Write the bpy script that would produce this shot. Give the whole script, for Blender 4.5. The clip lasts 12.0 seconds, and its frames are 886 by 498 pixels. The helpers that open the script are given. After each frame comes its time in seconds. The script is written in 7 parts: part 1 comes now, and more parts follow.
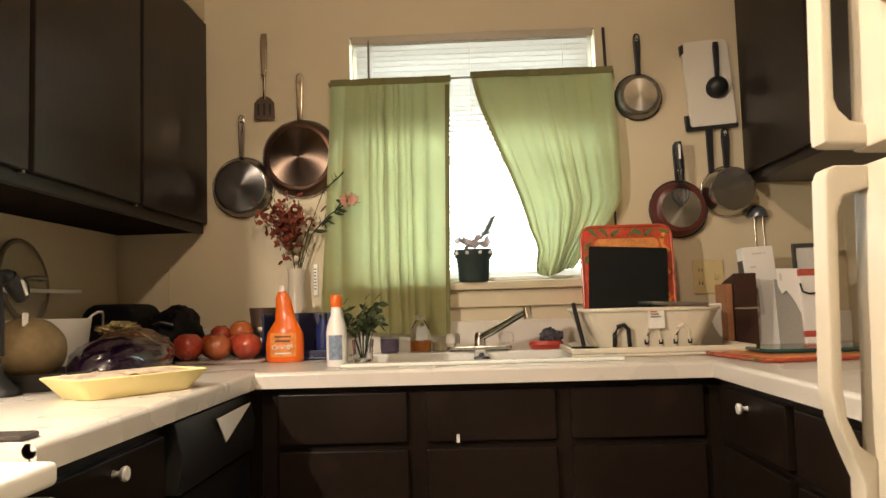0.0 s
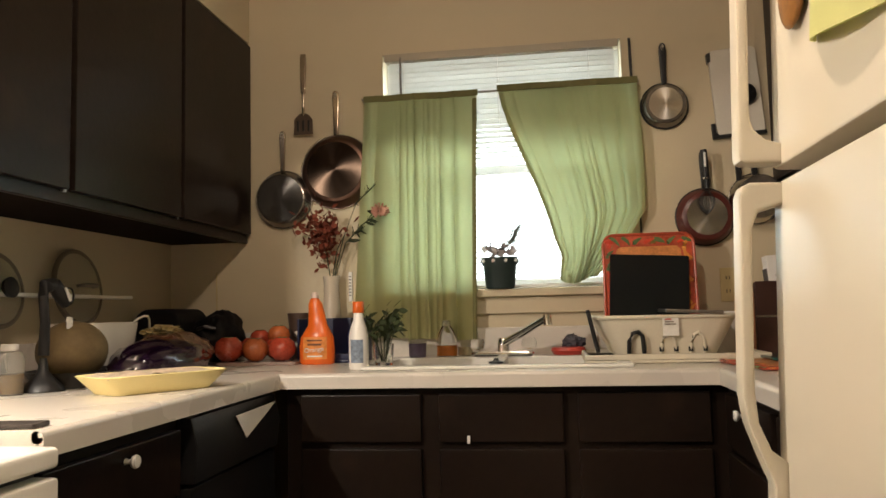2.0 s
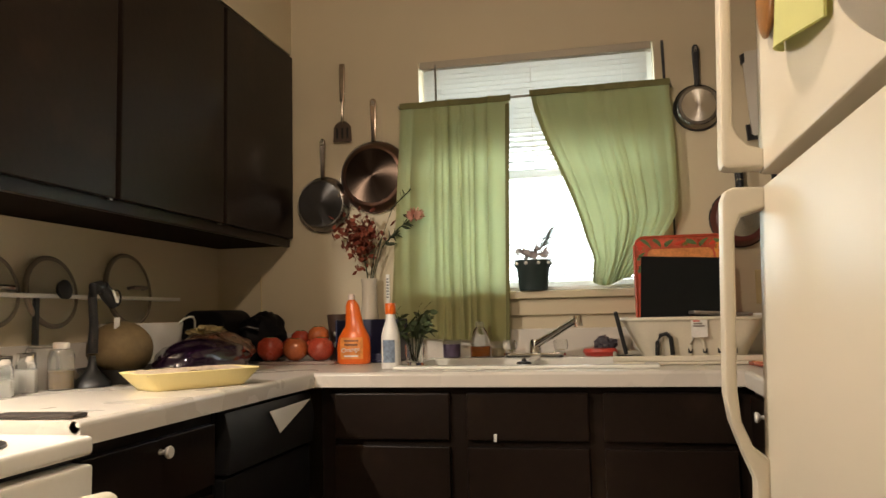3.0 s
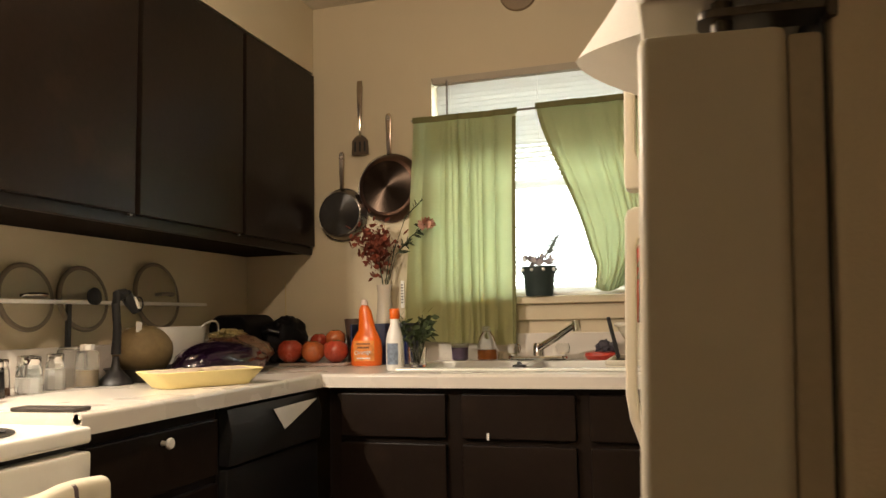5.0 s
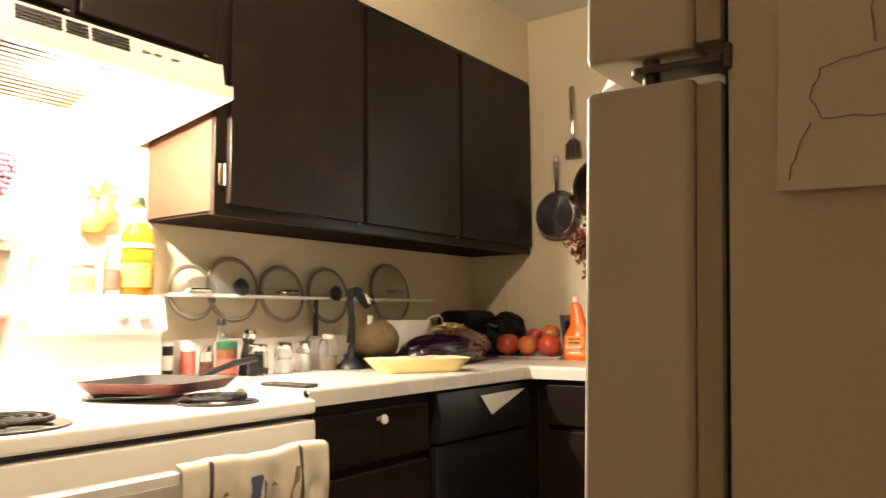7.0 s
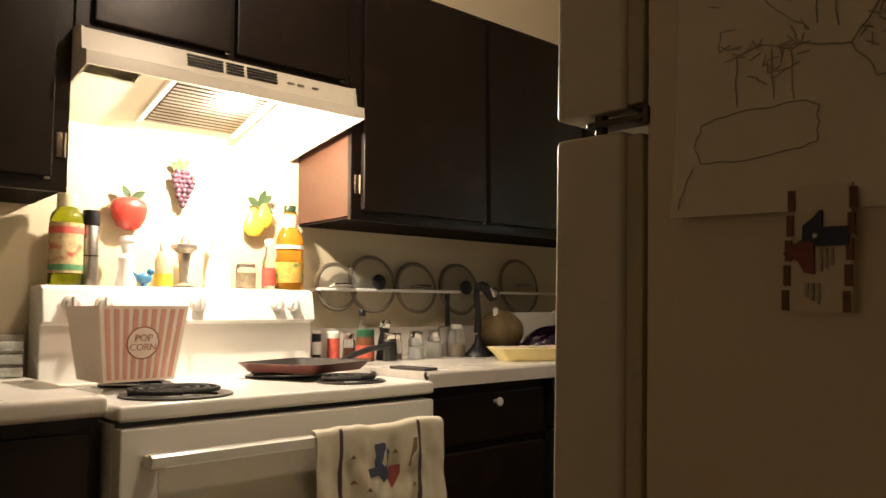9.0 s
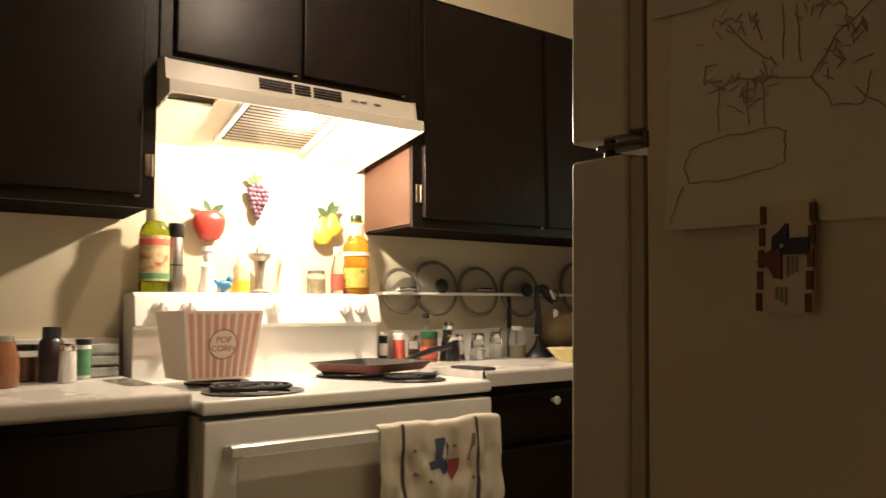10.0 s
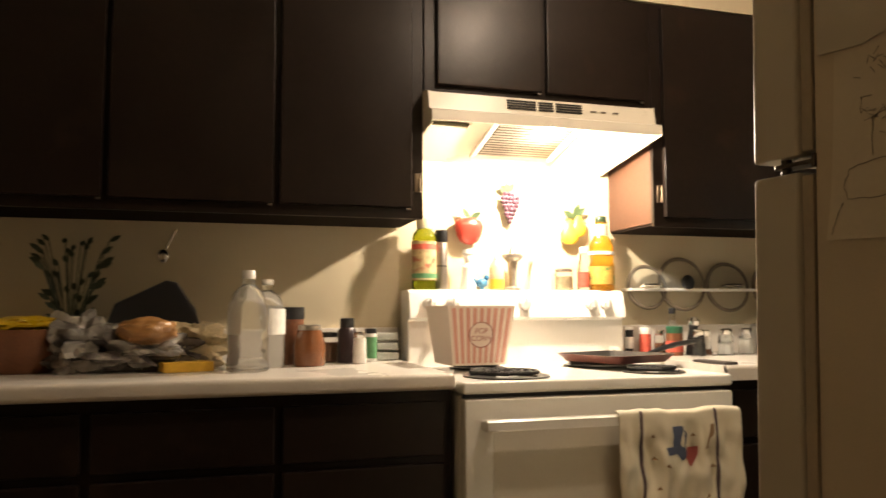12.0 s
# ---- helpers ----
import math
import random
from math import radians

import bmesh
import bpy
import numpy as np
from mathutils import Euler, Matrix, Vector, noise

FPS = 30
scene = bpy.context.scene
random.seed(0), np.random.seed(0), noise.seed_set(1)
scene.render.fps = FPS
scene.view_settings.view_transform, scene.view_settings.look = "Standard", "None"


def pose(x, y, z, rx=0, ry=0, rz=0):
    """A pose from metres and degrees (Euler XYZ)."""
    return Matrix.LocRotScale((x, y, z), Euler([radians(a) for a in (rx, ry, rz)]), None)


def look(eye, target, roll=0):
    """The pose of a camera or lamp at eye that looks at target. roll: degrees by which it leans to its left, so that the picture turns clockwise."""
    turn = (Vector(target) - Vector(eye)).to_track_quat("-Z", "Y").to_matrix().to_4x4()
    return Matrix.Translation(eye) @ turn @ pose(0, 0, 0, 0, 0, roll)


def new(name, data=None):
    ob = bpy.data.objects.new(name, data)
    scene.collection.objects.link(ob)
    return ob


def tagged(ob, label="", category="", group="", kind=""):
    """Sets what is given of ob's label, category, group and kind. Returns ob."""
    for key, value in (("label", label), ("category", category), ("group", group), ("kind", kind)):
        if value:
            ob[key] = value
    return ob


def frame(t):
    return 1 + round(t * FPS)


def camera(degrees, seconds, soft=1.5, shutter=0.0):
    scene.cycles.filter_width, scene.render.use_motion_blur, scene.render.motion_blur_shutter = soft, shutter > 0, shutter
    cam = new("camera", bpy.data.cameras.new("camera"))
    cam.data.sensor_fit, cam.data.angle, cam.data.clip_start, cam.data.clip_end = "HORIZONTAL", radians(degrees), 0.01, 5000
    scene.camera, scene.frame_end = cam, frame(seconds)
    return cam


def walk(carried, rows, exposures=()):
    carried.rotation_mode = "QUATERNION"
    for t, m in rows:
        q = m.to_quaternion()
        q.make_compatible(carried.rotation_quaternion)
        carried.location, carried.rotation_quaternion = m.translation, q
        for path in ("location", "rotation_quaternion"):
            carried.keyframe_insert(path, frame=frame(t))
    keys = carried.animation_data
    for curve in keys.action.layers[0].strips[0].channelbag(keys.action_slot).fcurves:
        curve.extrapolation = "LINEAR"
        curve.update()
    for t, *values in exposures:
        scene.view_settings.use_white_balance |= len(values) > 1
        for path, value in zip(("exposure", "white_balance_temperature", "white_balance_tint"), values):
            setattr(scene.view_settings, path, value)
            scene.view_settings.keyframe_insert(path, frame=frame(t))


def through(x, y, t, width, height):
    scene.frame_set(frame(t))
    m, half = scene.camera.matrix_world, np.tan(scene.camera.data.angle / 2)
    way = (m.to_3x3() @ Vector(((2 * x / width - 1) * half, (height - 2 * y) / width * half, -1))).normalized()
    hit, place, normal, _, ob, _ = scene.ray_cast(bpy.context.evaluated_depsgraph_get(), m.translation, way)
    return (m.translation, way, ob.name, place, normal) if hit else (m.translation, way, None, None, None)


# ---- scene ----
cam = camera(60.3, 12.0, shutter=0.5)
PATH = [
    (0, (0.217, 0.262, 1.07), (0.152, 2.256, 1.217), -1.7),
    (0.5, (0.264, 0.235, 1.07), (0.183, 2.227, 1.232), -1.6),
    (1, (0.311, 0.22, 1.07), (0.213, 2.212, 1.223), -1.7),
    (1.5, (0.362, 0.206, 1.068), (0.174, 2.191, 1.224), -1.5),
    (2, (0.403, 0.185, 1.07), (0.127, 2.159, 1.235), -1.4),
    (2.5, (0.448, 0.171, 1.069), (0.103, 2.135, 1.228), -1.4),
    (3, (0.496, 0.144, 1.066), (0.069, 2.09, 1.24), -1.3),
    (5, (0.705, 0.07, 1.069), (0.123, 1.975, 1.253), -1.2),
    (5.5, (0.77, 0.058, 1.069), (0.096, 1.933, 1.238), -1.1),
    (6, (0.82, 0.043, 1.069), (-0.017, 1.852, 1.238), -0.8),
    (6.5, (0.867, 0.027, 1.063), (-0.146, 1.742, 1.242), -0.7),
    (7, (0.921, 0.009, 1.064), (-0.257, 1.615, 1.249), -0.5),
    (7.5, (0.974, -0.004, 1.065), (-0.315, 1.516, 1.238), -0.5),
    (9.5, (1.203, -0.07, 1.063), (-0.343, 1.187, 1.234), -0.3),
    (10, (1.255, -0.085, 1.063), (-0.355, 1.088, 1.237), -0.6),
    (10.5, (1.31, -0.097, 1.064), (-0.382, 0.955, 1.238), -0.6),
    (11, (1.357, -0.112, 1.063), (-0.406, 0.816, 1.238), -0.3),
    (11.5, (1.407, -0.12, 1.064), (-0.441, 0.625, 1.23), 0.1),
    (12, (1.468, -0.129, 1.065), (-0.444, 0.433, 1.228), -0.2),
]
EXPOSURES = [
    (0.0, -0.06, 6480, 10), (0.5, -0.16, 6350, 10), (1.0, -0.26, 6280, 10), (1.5, -0.36, 6250, 10), (2.0, -0.46, 6250, 10), (2.5, -0.48, 6250, 10), (3.2, -0.54, 6300, 10),
    (5.0, -0.26, 6600, 10), (6.0, 0.44, 6700, 10), (6.7, 0.52, 6550, 10), (7.5, 0.02, 6450, 10), (9.4, -0.98, 6550, 10), (10.5, -0.88, 6600, 10), (12.0, -0.56, 6700, 10),
]
walk(cam, [(t, look(eye, target, roll)) for t, eye, target, roll in PATH], EXPOSURES)

# ---- world and lamps ----
world = bpy.data.worlds.new("overcast_sky")
scene.world = world
world.use_nodes = True
wn, wl = world.node_tree.nodes, world.node_tree.links
sky = wn.new("ShaderNodeTexSky")
sky.sky_type, sky.sun_disc = "NISHITA", False
sky.sun_elevation, sky.sun_rotation = radians(40), radians(200)
wl.new(sky.outputs["Color"], wn["Background"].inputs["Color"])
wn["Background"].inputs["Strength"].default_value = 0.12


def lamp(name, kind, m, energy, colour, size):
    data = bpy.data.lights.new(name, kind)
    data.energy, data.color = energy, colour
    if kind == "AREA":
        data.shape, data.size, data.size_y = "RECTANGLE", size[0], size[1]
    else:
        data.shadow_soft_size = size
    ob = new(name, data)
    ob.matrix_world = m
    return ob


WARM = (1.0, 0.785, 0.60)
lamp("ceiling_lamp_light", "POINT", pose(0.24, 0.88, 2.262), 46, WARM, 0.03)
lamp("hood_lamp_light", "POINT", pose(-0.700, 0.870, 1.590), 80, (1.0, 0.86, 0.69), 0.014)
lamp("window_daylight", "AREA", look((0.245, 2.98, 1.58), (0.245, 0.0, 1.3)), 13.5, (0.93, 1.0, 0.97), (0.80, 0.84))


# ---- helpers for shapes ----
def box(bm, x0, y0, z0, x1, y1, z1, bev=0.0, seg=2):
    m = Matrix.LocRotScale(((x0 + x1) / 2, (y0 + y1) / 2, (z0 + z1) / 2), None, (abs(x1 - x0), abs(y1 - y0), abs(z1 - z0)))
    vs = bmesh.ops.create_cube(bm, size=1.0, matrix=m)["verts"]
    if bev:
        es = list({e for v in vs for e in v.link_edges})
        bmesh.ops.bevel(bm, geom=es, offset=bev, segments=seg, profile=0.5, affect="EDGES")
        bm.faces.layers.int.get("bevelled") or bm.faces.layers.int.new("bevelled")
    return bm


def lathe(bm, prof, seg=24, m=Matrix()):
    rings = []
    for r, z in prof:
        if r < 1e-5:
            rings.append([bm.verts.new(m @ Vector((0, 0, z)))])
        else:
            rings.append([bm.verts.new(m @ Vector((r * math.cos(2 * math.pi * i / seg), r * math.sin(2 * math.pi * i / seg), z))) for i in range(seg)])
    for a, b in zip(rings, rings[1:]):
        for i in range(seg):
            j = (i + 1) % seg
            if len(a) == 1 and len(b) == 1:
                continue
            if len(a) == 1:
                bm.faces.new((a[0], b[i], b[j]))
            elif len(b) == 1:
                bm.faces.new((a[i], b[0], a[j]))
            else:
                bm.faces.new((a[i], b[i], b[j], a[j]))
    return bm


def tube(bm, pts, r, seg=8, closed=False):
    pts = [Vector(p) for p in pts]
    n = len(pts)
    rings = []
    for i, p in enumerate(pts):
        a = pts[(i - 1) % n] if (closed or i > 0) else p
        b = pts[(i + 1) % n] if (closed or i < n - 1) else p
        d = (b - a).normalized()
        up = Vector((0, 0, 1)) if abs(d.z) < 0.9 else Vector((1, 0, 0))
        u = d.cross(up).normalized()
        v = d.cross(u).normalized()
        rad = r[i] if isinstance(r, (list, tuple)) else r
        rings.append([bm.verts.new(p + rad * (math.cos(2 * math.pi * k / seg) * u + math.sin(2 * math.pi * k / seg) * v)) for k in range(seg)])
    pairs = list(zip(rings, rings[1:])) + ([(rings[-1], rings[0])] if closed else [])
    for a, b in pairs:
        for k in range(seg):
            bm.faces.new((a[k], b[k], b[(k + 1) % seg], a[(k + 1) % seg]))
    if not closed:
        bm.faces.new(rings[0])
        bm.faces.new(list(reversed(rings[-1])))
    return bm


def ball(bm, c, r, sub=2, squash=(1, 1, 1), m=None):
    mm = Matrix.LocRotScale(Vector(c), None, Vector(squash) * r)
    if m is not None:
        mm = m @ mm
    bmesh.ops.create_icosphere(bm, subdivisions=sub, radius=1.0, matrix=mm)
    return bm


def prism(bm, outline, lo, hi, axis="z", bev=0.0):
    """A plate: an outline in two axes, pulled along the third."""
    def at(u, v, w):
        return {"z": (u, v, w), "y": (u, w, v), "x": (w, u, v)}[axis]
    a = [bm.verts.new(at(u, v, lo)) for u, v in outline]
    b = [bm.verts.new(at(u, v, hi)) for u, v in outline]
    n = len(a)
    fs = [bm.faces.new(a), bm.faces.new(list(reversed(b)))]
    for i in range(n):
        j = (i + 1) % n
        fs.append(bm.faces.new((a[i], b[i], b[j], a[j])))
    bmesh.ops.recalc_face_normals(bm, faces=fs)
    if bev:
        es = list({e for f in fs[:2] for e in f.edges})
        bmesh.ops.bevel(bm, geom=es, offset=bev, segments=2, profile=0.5, affect="EDGES")
        bm.faces.layers.int.get("bevelled") or bm.faces.layers.int.new("bevelled")
    return bm


def rounded(x0, y0, x1, y1, r, k=5):
    """The outline of a rectangle with round corners."""
    out = []
    for cx, cy, a0 in ((x1 - r, y1 - r, 0), (x0 + r, y1 - r, 90), (x0 + r, y0 + r, 180), (x1 - r, y0 + r, 270)):
        for i in range(k + 1):
            a = radians(a0 + 90 * i / k)
            out.append((cx + r * math.cos(a), cy + r * math.sin(a)))
    return out


def circle(cx, cy, r, n=24):
    return [(cx + r * math.cos(2 * math.pi * i / n), cy + r * math.sin(2 * math.pi * i / n)) for i in range(n)]


def sheet(bm, nu, nv, f, thick=0.0):
    """A bent sheet: f(u, v) with u and v from 0 to 1; with thickness if asked."""
    g = [[bm.verts.new(f(i / nu, j / nv)) for j in range(nv + 1)] for i in range(nu + 1)]
    fs = [bm.faces.new((g[i][j], g[i + 1][j], g[i + 1][j + 1], g[i][j + 1])) for i in range(nu) for j in range(nv)]
    if thick:
        bm.normal_update()
        bmesh.ops.solidify(bm, geom=fs, thickness=thick)
    return bm


def finish(bm, name, material, smooth):
    bmesh.ops.recalc_face_normals(bm, faces=bm.faces)
    for e in bm.edges:
        if len(e.link_faces) == 2 and e.calc_face_angle(0) > 0.7:
            e.smooth = False
    for f in bm.faces:
        f.smooth = smooth
    me = bpy.data.meshes.new(name)
    bm.to_mesh(me)
    bm.free()
    me.materials.append(material)
    return me


def part(name, bm, material, parent, label="", smooth=True):
    flat = bm.faces.layers.int.get("bevelled") is not None
    ob = new(name, finish(bm, name, material, smooth))
    ob.parent = parent
    if flat and smooth:
        even = ob.modifiers.new("even_normals", "WEIGHTED_NORMAL")
        even.keep_sharp = True
    return tagged(ob, label)


def solo(name, bm, material, label, category, m=Matrix(), kind="", group="", smooth=True):
    ob = new(name, finish(bm, name, material, smooth))
    ob.matrix_world = m
    return tagged(ob, label, category, group, kind)


def thing(name, label, category, m=Matrix(), kind="", group=""):
    ob = new(name)
    ob.empty_display_size = 0.05
    ob.matrix_world = m
    return tagged(ob, label, category, group, kind)


def bmn():
    return bmesh.new()


# ---- materials ----
def M(name, col, rough=0.5, metal=0.0, var=0.12, scale=6.0, bump=0.0, bscale=150.0, spec=0.5, trans=0.0, ior=1.45, coat=0.0, rvar=0.1, stain=None, stain_scale=3.0, stain_at=0.62, alpha=1.0, emit=0.0, sub=0.0):
    m = bpy.data.materials.new(name)
    m.use_nodes = True
    n, l = m.node_tree.nodes, m.node_tree.links
    b = n["Principled BSDF"]
    co = n.new("ShaderNodeTexCoord").outputs["Object"]
    big, fine = n.new("ShaderNodeTexNoise"), n.new("ShaderNodeTexNoise")
    big.inputs["Scale"].default_value, big.inputs["Detail"].default_value = scale, 5
    fine.inputs["Scale"].default_value, fine.inputs["Detail"].default_value = bscale, 3
    l.new(co, big.inputs["Vector"]), l.new(co, fine.inputs["Vector"])
    ramp = n.new("ShaderNodeValToRGB")
    ramp.color_ramp.elements[0].position, ramp.color_ramp.elements[1].position = 0.3, 0.7
    ramp.color_ramp.elements[0].color = (*[c * (1 - var) for c in col], 1)
    ramp.color_ramp.elements[1].color = (*[min(1, c * (1 + var)) for c in col], 1)
    add = n.new("ShaderNodeMath")
    add.operation = "MULTIPLY_ADD"
    add.inputs[1].default_value, add.inputs[2].default_value = 0.35, 0.0
    l.new(fine.outputs["Fac"], add.inputs[0])
    mixf = n.new("ShaderNodeMath")
    mixf.operation = "MULTIPLY_ADD"
    mixf.inputs[1].default_value = 0.65
    l.new(big.outputs["Fac"], mixf.inputs[0]), l.new(add.outputs[0], mixf.inputs[2])
    l.new(mixf.outputs[0], ramp.inputs["Fac"])
    colour = ramp.outputs["Color"]
    if stain:
        st = n.new("ShaderNodeTexNoise")
        st.inputs["Scale"].default_value, st.inputs["Detail"].default_value = stain_scale, 8
        sr = n.new("ShaderNodeMapRange")
        sr.inputs["From Min"].default_value, sr.inputs["From Max"].default_value = stain_at, stain_at + 0.12
        l.new(co, st.inputs["Vector"]), l.new(st.outputs["Fac"], sr.inputs["Value"])
        mx = n.new("ShaderNodeMix")
        mx.data_type = "RGBA"
        mx.inputs["B"].default_value = (*stain, 1)
        l.new(sr.outputs["Result"], mx.inputs["Factor"]), l.new(colour, mx.inputs["A"])
        colour = mx.outputs["Result"]
    l.new(colour, b.inputs["Base Color"])
    rr = n.new("ShaderNodeMapRange")
    rr.inputs["To Min"].default_value, rr.inputs["To Max"].default_value = max(0.0, rough - rvar), min(1.0, rough + rvar)
    l.new(big.outputs["Fac"], rr.inputs["Value"]), l.new(rr.outputs["Result"], b.inputs["Roughness"])
    b.inputs["Metallic"].default_value, b.inputs["Specular IOR Level"].default_value = metal, spec
    b.inputs["Transmission Weight"].default_value, b.inputs["IOR"].default_value = trans, ior
    b.inputs["Coat Weight"].default_value, b.inputs["Alpha"].default_value = coat, alpha
    if sub:
        b.inputs["Subsurface Weight"].default_value = sub
        b.inputs["Subsurface Radius"].default_value = (0.01, 0.006, 0.004)
    if bump:
        bp = n.new("ShaderNodeBump")
        bp.inputs["Strength"].default_value, bp.inputs["Distance"].default_value = bump, 0.002
        l.new(fine.outputs["Fac"], bp.inputs["Height"]), l.new(bp.outputs["Normal"], b.inputs["Normal"])
    if emit:
        l.new(colour, b.inputs["Emission Color"])
        b.inputs["Emission Strength"].default_value = emit
    return m


def cloth(name, col, see=0.4, rough=0.9, var=0.08, through=None):
    """Woven cloth that lets light through."""
    m = M(name, col, rough, var=var, scale=10, bump=0.3, bscale=900, spec=0.15)
    n, l = m.node_tree.nodes, m.node_tree.links
    tr, mix = n.new("ShaderNodeBsdfTranslucent"), n.new("ShaderNodeMixShader")
    tr.inputs["Color"].default_value = (*(through or col), 1)
    mix.inputs["Fac"].default_value = see
    l.new(n["Principled BSDF"].outputs["BSDF"], mix.inputs[1]), l.new(tr.outputs["BSDF"], mix.inputs[2])
    l.new(mix.outputs[0], n["Material Output"].inputs["Surface"])
    return m


PAINT = M("cream_wall_paint", (0.575, 0.495, 0.345), 0.6, var=0.03, scale=1.5, bump=0.12, bscale=320, stain=(0.52, 0.44, 0.295), stain_scale=2.2, stain_at=0.66)
CEIL = M("ceiling_paint", (0.72, 0.68, 0.58), 0.85, var=0.04, scale=3, bump=0.6, bscale=120)
FLOOR = M("vinyl_floor", (0.16, 0.105, 0.068), 0.45, var=0.2, scale=5, bump=0.1)
DARKWOOD = M("dark_painted_wood", (0.0138, 0.0090, 0.0067), 0.33, var=0.25, scale=3, bump=0.12, bscale=60, rvar=0.08, spec=0.20, stain=(0.024, 0.015, 0.010), stain_scale=5, stain_at=0.6)
UNDER = M("matt_dark_underside", (0.012, 0.008, 0.006), 0.85, var=0.2, spec=0.05)
ENDWOOD = M("reddish_bare_wood", (0.068, 0.027, 0.014), 0.5, var=0.25, scale=4, bump=0.15, bscale=80)
LAMINATE = M("white_laminate", (0.65, 0.605, 0.545), 0.28, var=0.05, scale=4, bscale=500, rvar=0.06, stain=(0.62, 0.575, 0.51), stain_scale=6, stain_at=0.66)
ENAMEL = M("white_enamel", (0.80, 0.78, 0.72), 0.18, var=0.03, scale=3, rvar=0.06, stain=(0.66, 0.58, 0.46), stain_scale=7, stain_at=0.70)
BISQUE = M("almond_fridge_enamel", (0.64, 0.585, 0.475), 0.33, var=0.03, scale=2, bump=0.08, bscale=700, rvar=0.06)
FRSIDE = M("fridge_side_enamel", (0.67, 0.575, 0.425), 0.45, var=0.05, scale=3, bump=0.2, bscale=500)
GASKET = M("tan_gasket", (0.47, 0.405, 0.30), 0.7, var=0.1)
BLACK = M("black_plastic", (0.012, 0.012, 0.013), 0.4, var=0.2, bump=0.1)
IRON = M("black_burner_iron", (0.02, 0.019, 0.019), 0.5, metal=0.3, var=0.3, scale=30, bump=0.2)
STEEL = M("stainless_steel", (0.56, 0.53, 0.49), 0.22, metal=1.0, var=0.1, scale=12, rvar=0.08)
DULLSTEEL = M("dull_steel", (0.33, 0.30, 0.27), 0.38, metal=1.0, var=0.15, scale=20)
CHROME = M("chrome", (0.75, 0.73, 0.70), 0.08, metal=1.0, var=0.03, rvar=0.03)
WHITEPL = M("white_plastic", (0.78, 0.76, 0.72), 0.35, var=0.04)
GLASS = M("clear_glass", (0.95, 0.97, 0.96), 0.03, trans=1.0, ior=1.45, var=0.0, rvar=0.02)
PANE = M("window_pane", (0.98, 1.0, 1.0), 0.02, trans=1.0, ior=1.02, var=0.0, rvar=0.01)
ALU = M("painted_aluminium", (0.74, 0.74, 0.72), 0.4, var=0.05)
SLAT = cloth("blind_slat_white", (0.72, 0.72, 0.69), 0.36, 0.5, 0.02)
CURTAIN = cloth("green_curtain_cloth", (0.38, 0.345, 0.165), 0.55, through=(0.66, 0.715, 0.52))
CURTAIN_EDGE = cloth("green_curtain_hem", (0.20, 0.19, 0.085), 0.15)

# ---- the room ----
CT = 0.914          # worktop
BACK, LEFT, RIGHT, TOP = 2.815, -0.975, 1.46, 2.345
UX = -0.659         # face of the wall cabinets
WX0, WX1, WZ0, WZ1 = -0.168, 0.670, 1.145, 1.998   # window opening

bm = bmn()
box(bm, -1.10, -1.62, -0.10, 6.2, 3.0, 0.0)
solo("floor", bm, FLOOR, "plain brown vinyl kitchen floor", "floor", kind="structure")
bm = bmn()
box(bm, -1.10, -1.62, TOP, 6.2, 3.0, TOP + 0.1)
solo("ceiling", bm, CEIL, "off-white textured ceiling", "ceiling", kind="structure")
bm = bmn()
box(bm, -1.10, BACK, 0, WX0, BACK + 0.13, TOP)
box(bm, WX1, BACK, 0, 6.2, BACK + 0.13, TOP)
box(bm, WX0, BACK, 0, WX1, BACK + 0.13, WZ0)
box(bm, WX0, BACK, WZ1, WX1, BACK + 0.13, TOP)
solo("wall_north", bm, PAINT, "cream painted wall with the window opening", "wall", kind="structure")
bm = bmn()
box(bm, -1.10, -1.62, 0, LEFT, BACK, TOP)
solo("wall_west", bm, PAINT, "cream painted wall behind the stove", "wall", kind="structure")
bm = bmn()
box(bm, RIGHT, 0.46, 0, RIGHT + 0.11, BACK, TOP)
solo("wall_east", bm, PAINT, "cream painted wall behind the fridge", "wall", kind="structure")
# Unseen wall, added at this distance and tone to set the bounced light.
bm = bmn()
box(bm, -0.975, -1.62, 0, 6.2, -1.5, TOP)
solo("bounce_wall_south", bm, M("tan_bounce_wall_paint", (0.55, 0.465, 0.32), 0.7, var=0.05, scale=2, bump=0.1, bscale=300), "unseen tan wall added to bounce light into the kitchen", "wall", kind="structure")
bm = bmn()
box(bm, 6.08, -1.5, 0, 6.2, BACK, TOP)
solo("wall_far_east", bm, PAINT, "plain cream wall of the next room", "wall", kind="structure")
bm = bmn()
box(bm, LEFT, -1.28, 2.075, UX - 0.012, BACK, TOP)
solo("soffit_west", bm, PAINT, "cream painted soffit over dark cabinets", "soffit", kind="structure")
bm = bmn()
box(bm, 1.165, 1.25, 2.115, RIGHT, BACK, TOP)
solo("soffit_east", bm, PAINT, "cream painted soffit over a dark cabinet", "soffit", kind="structure")

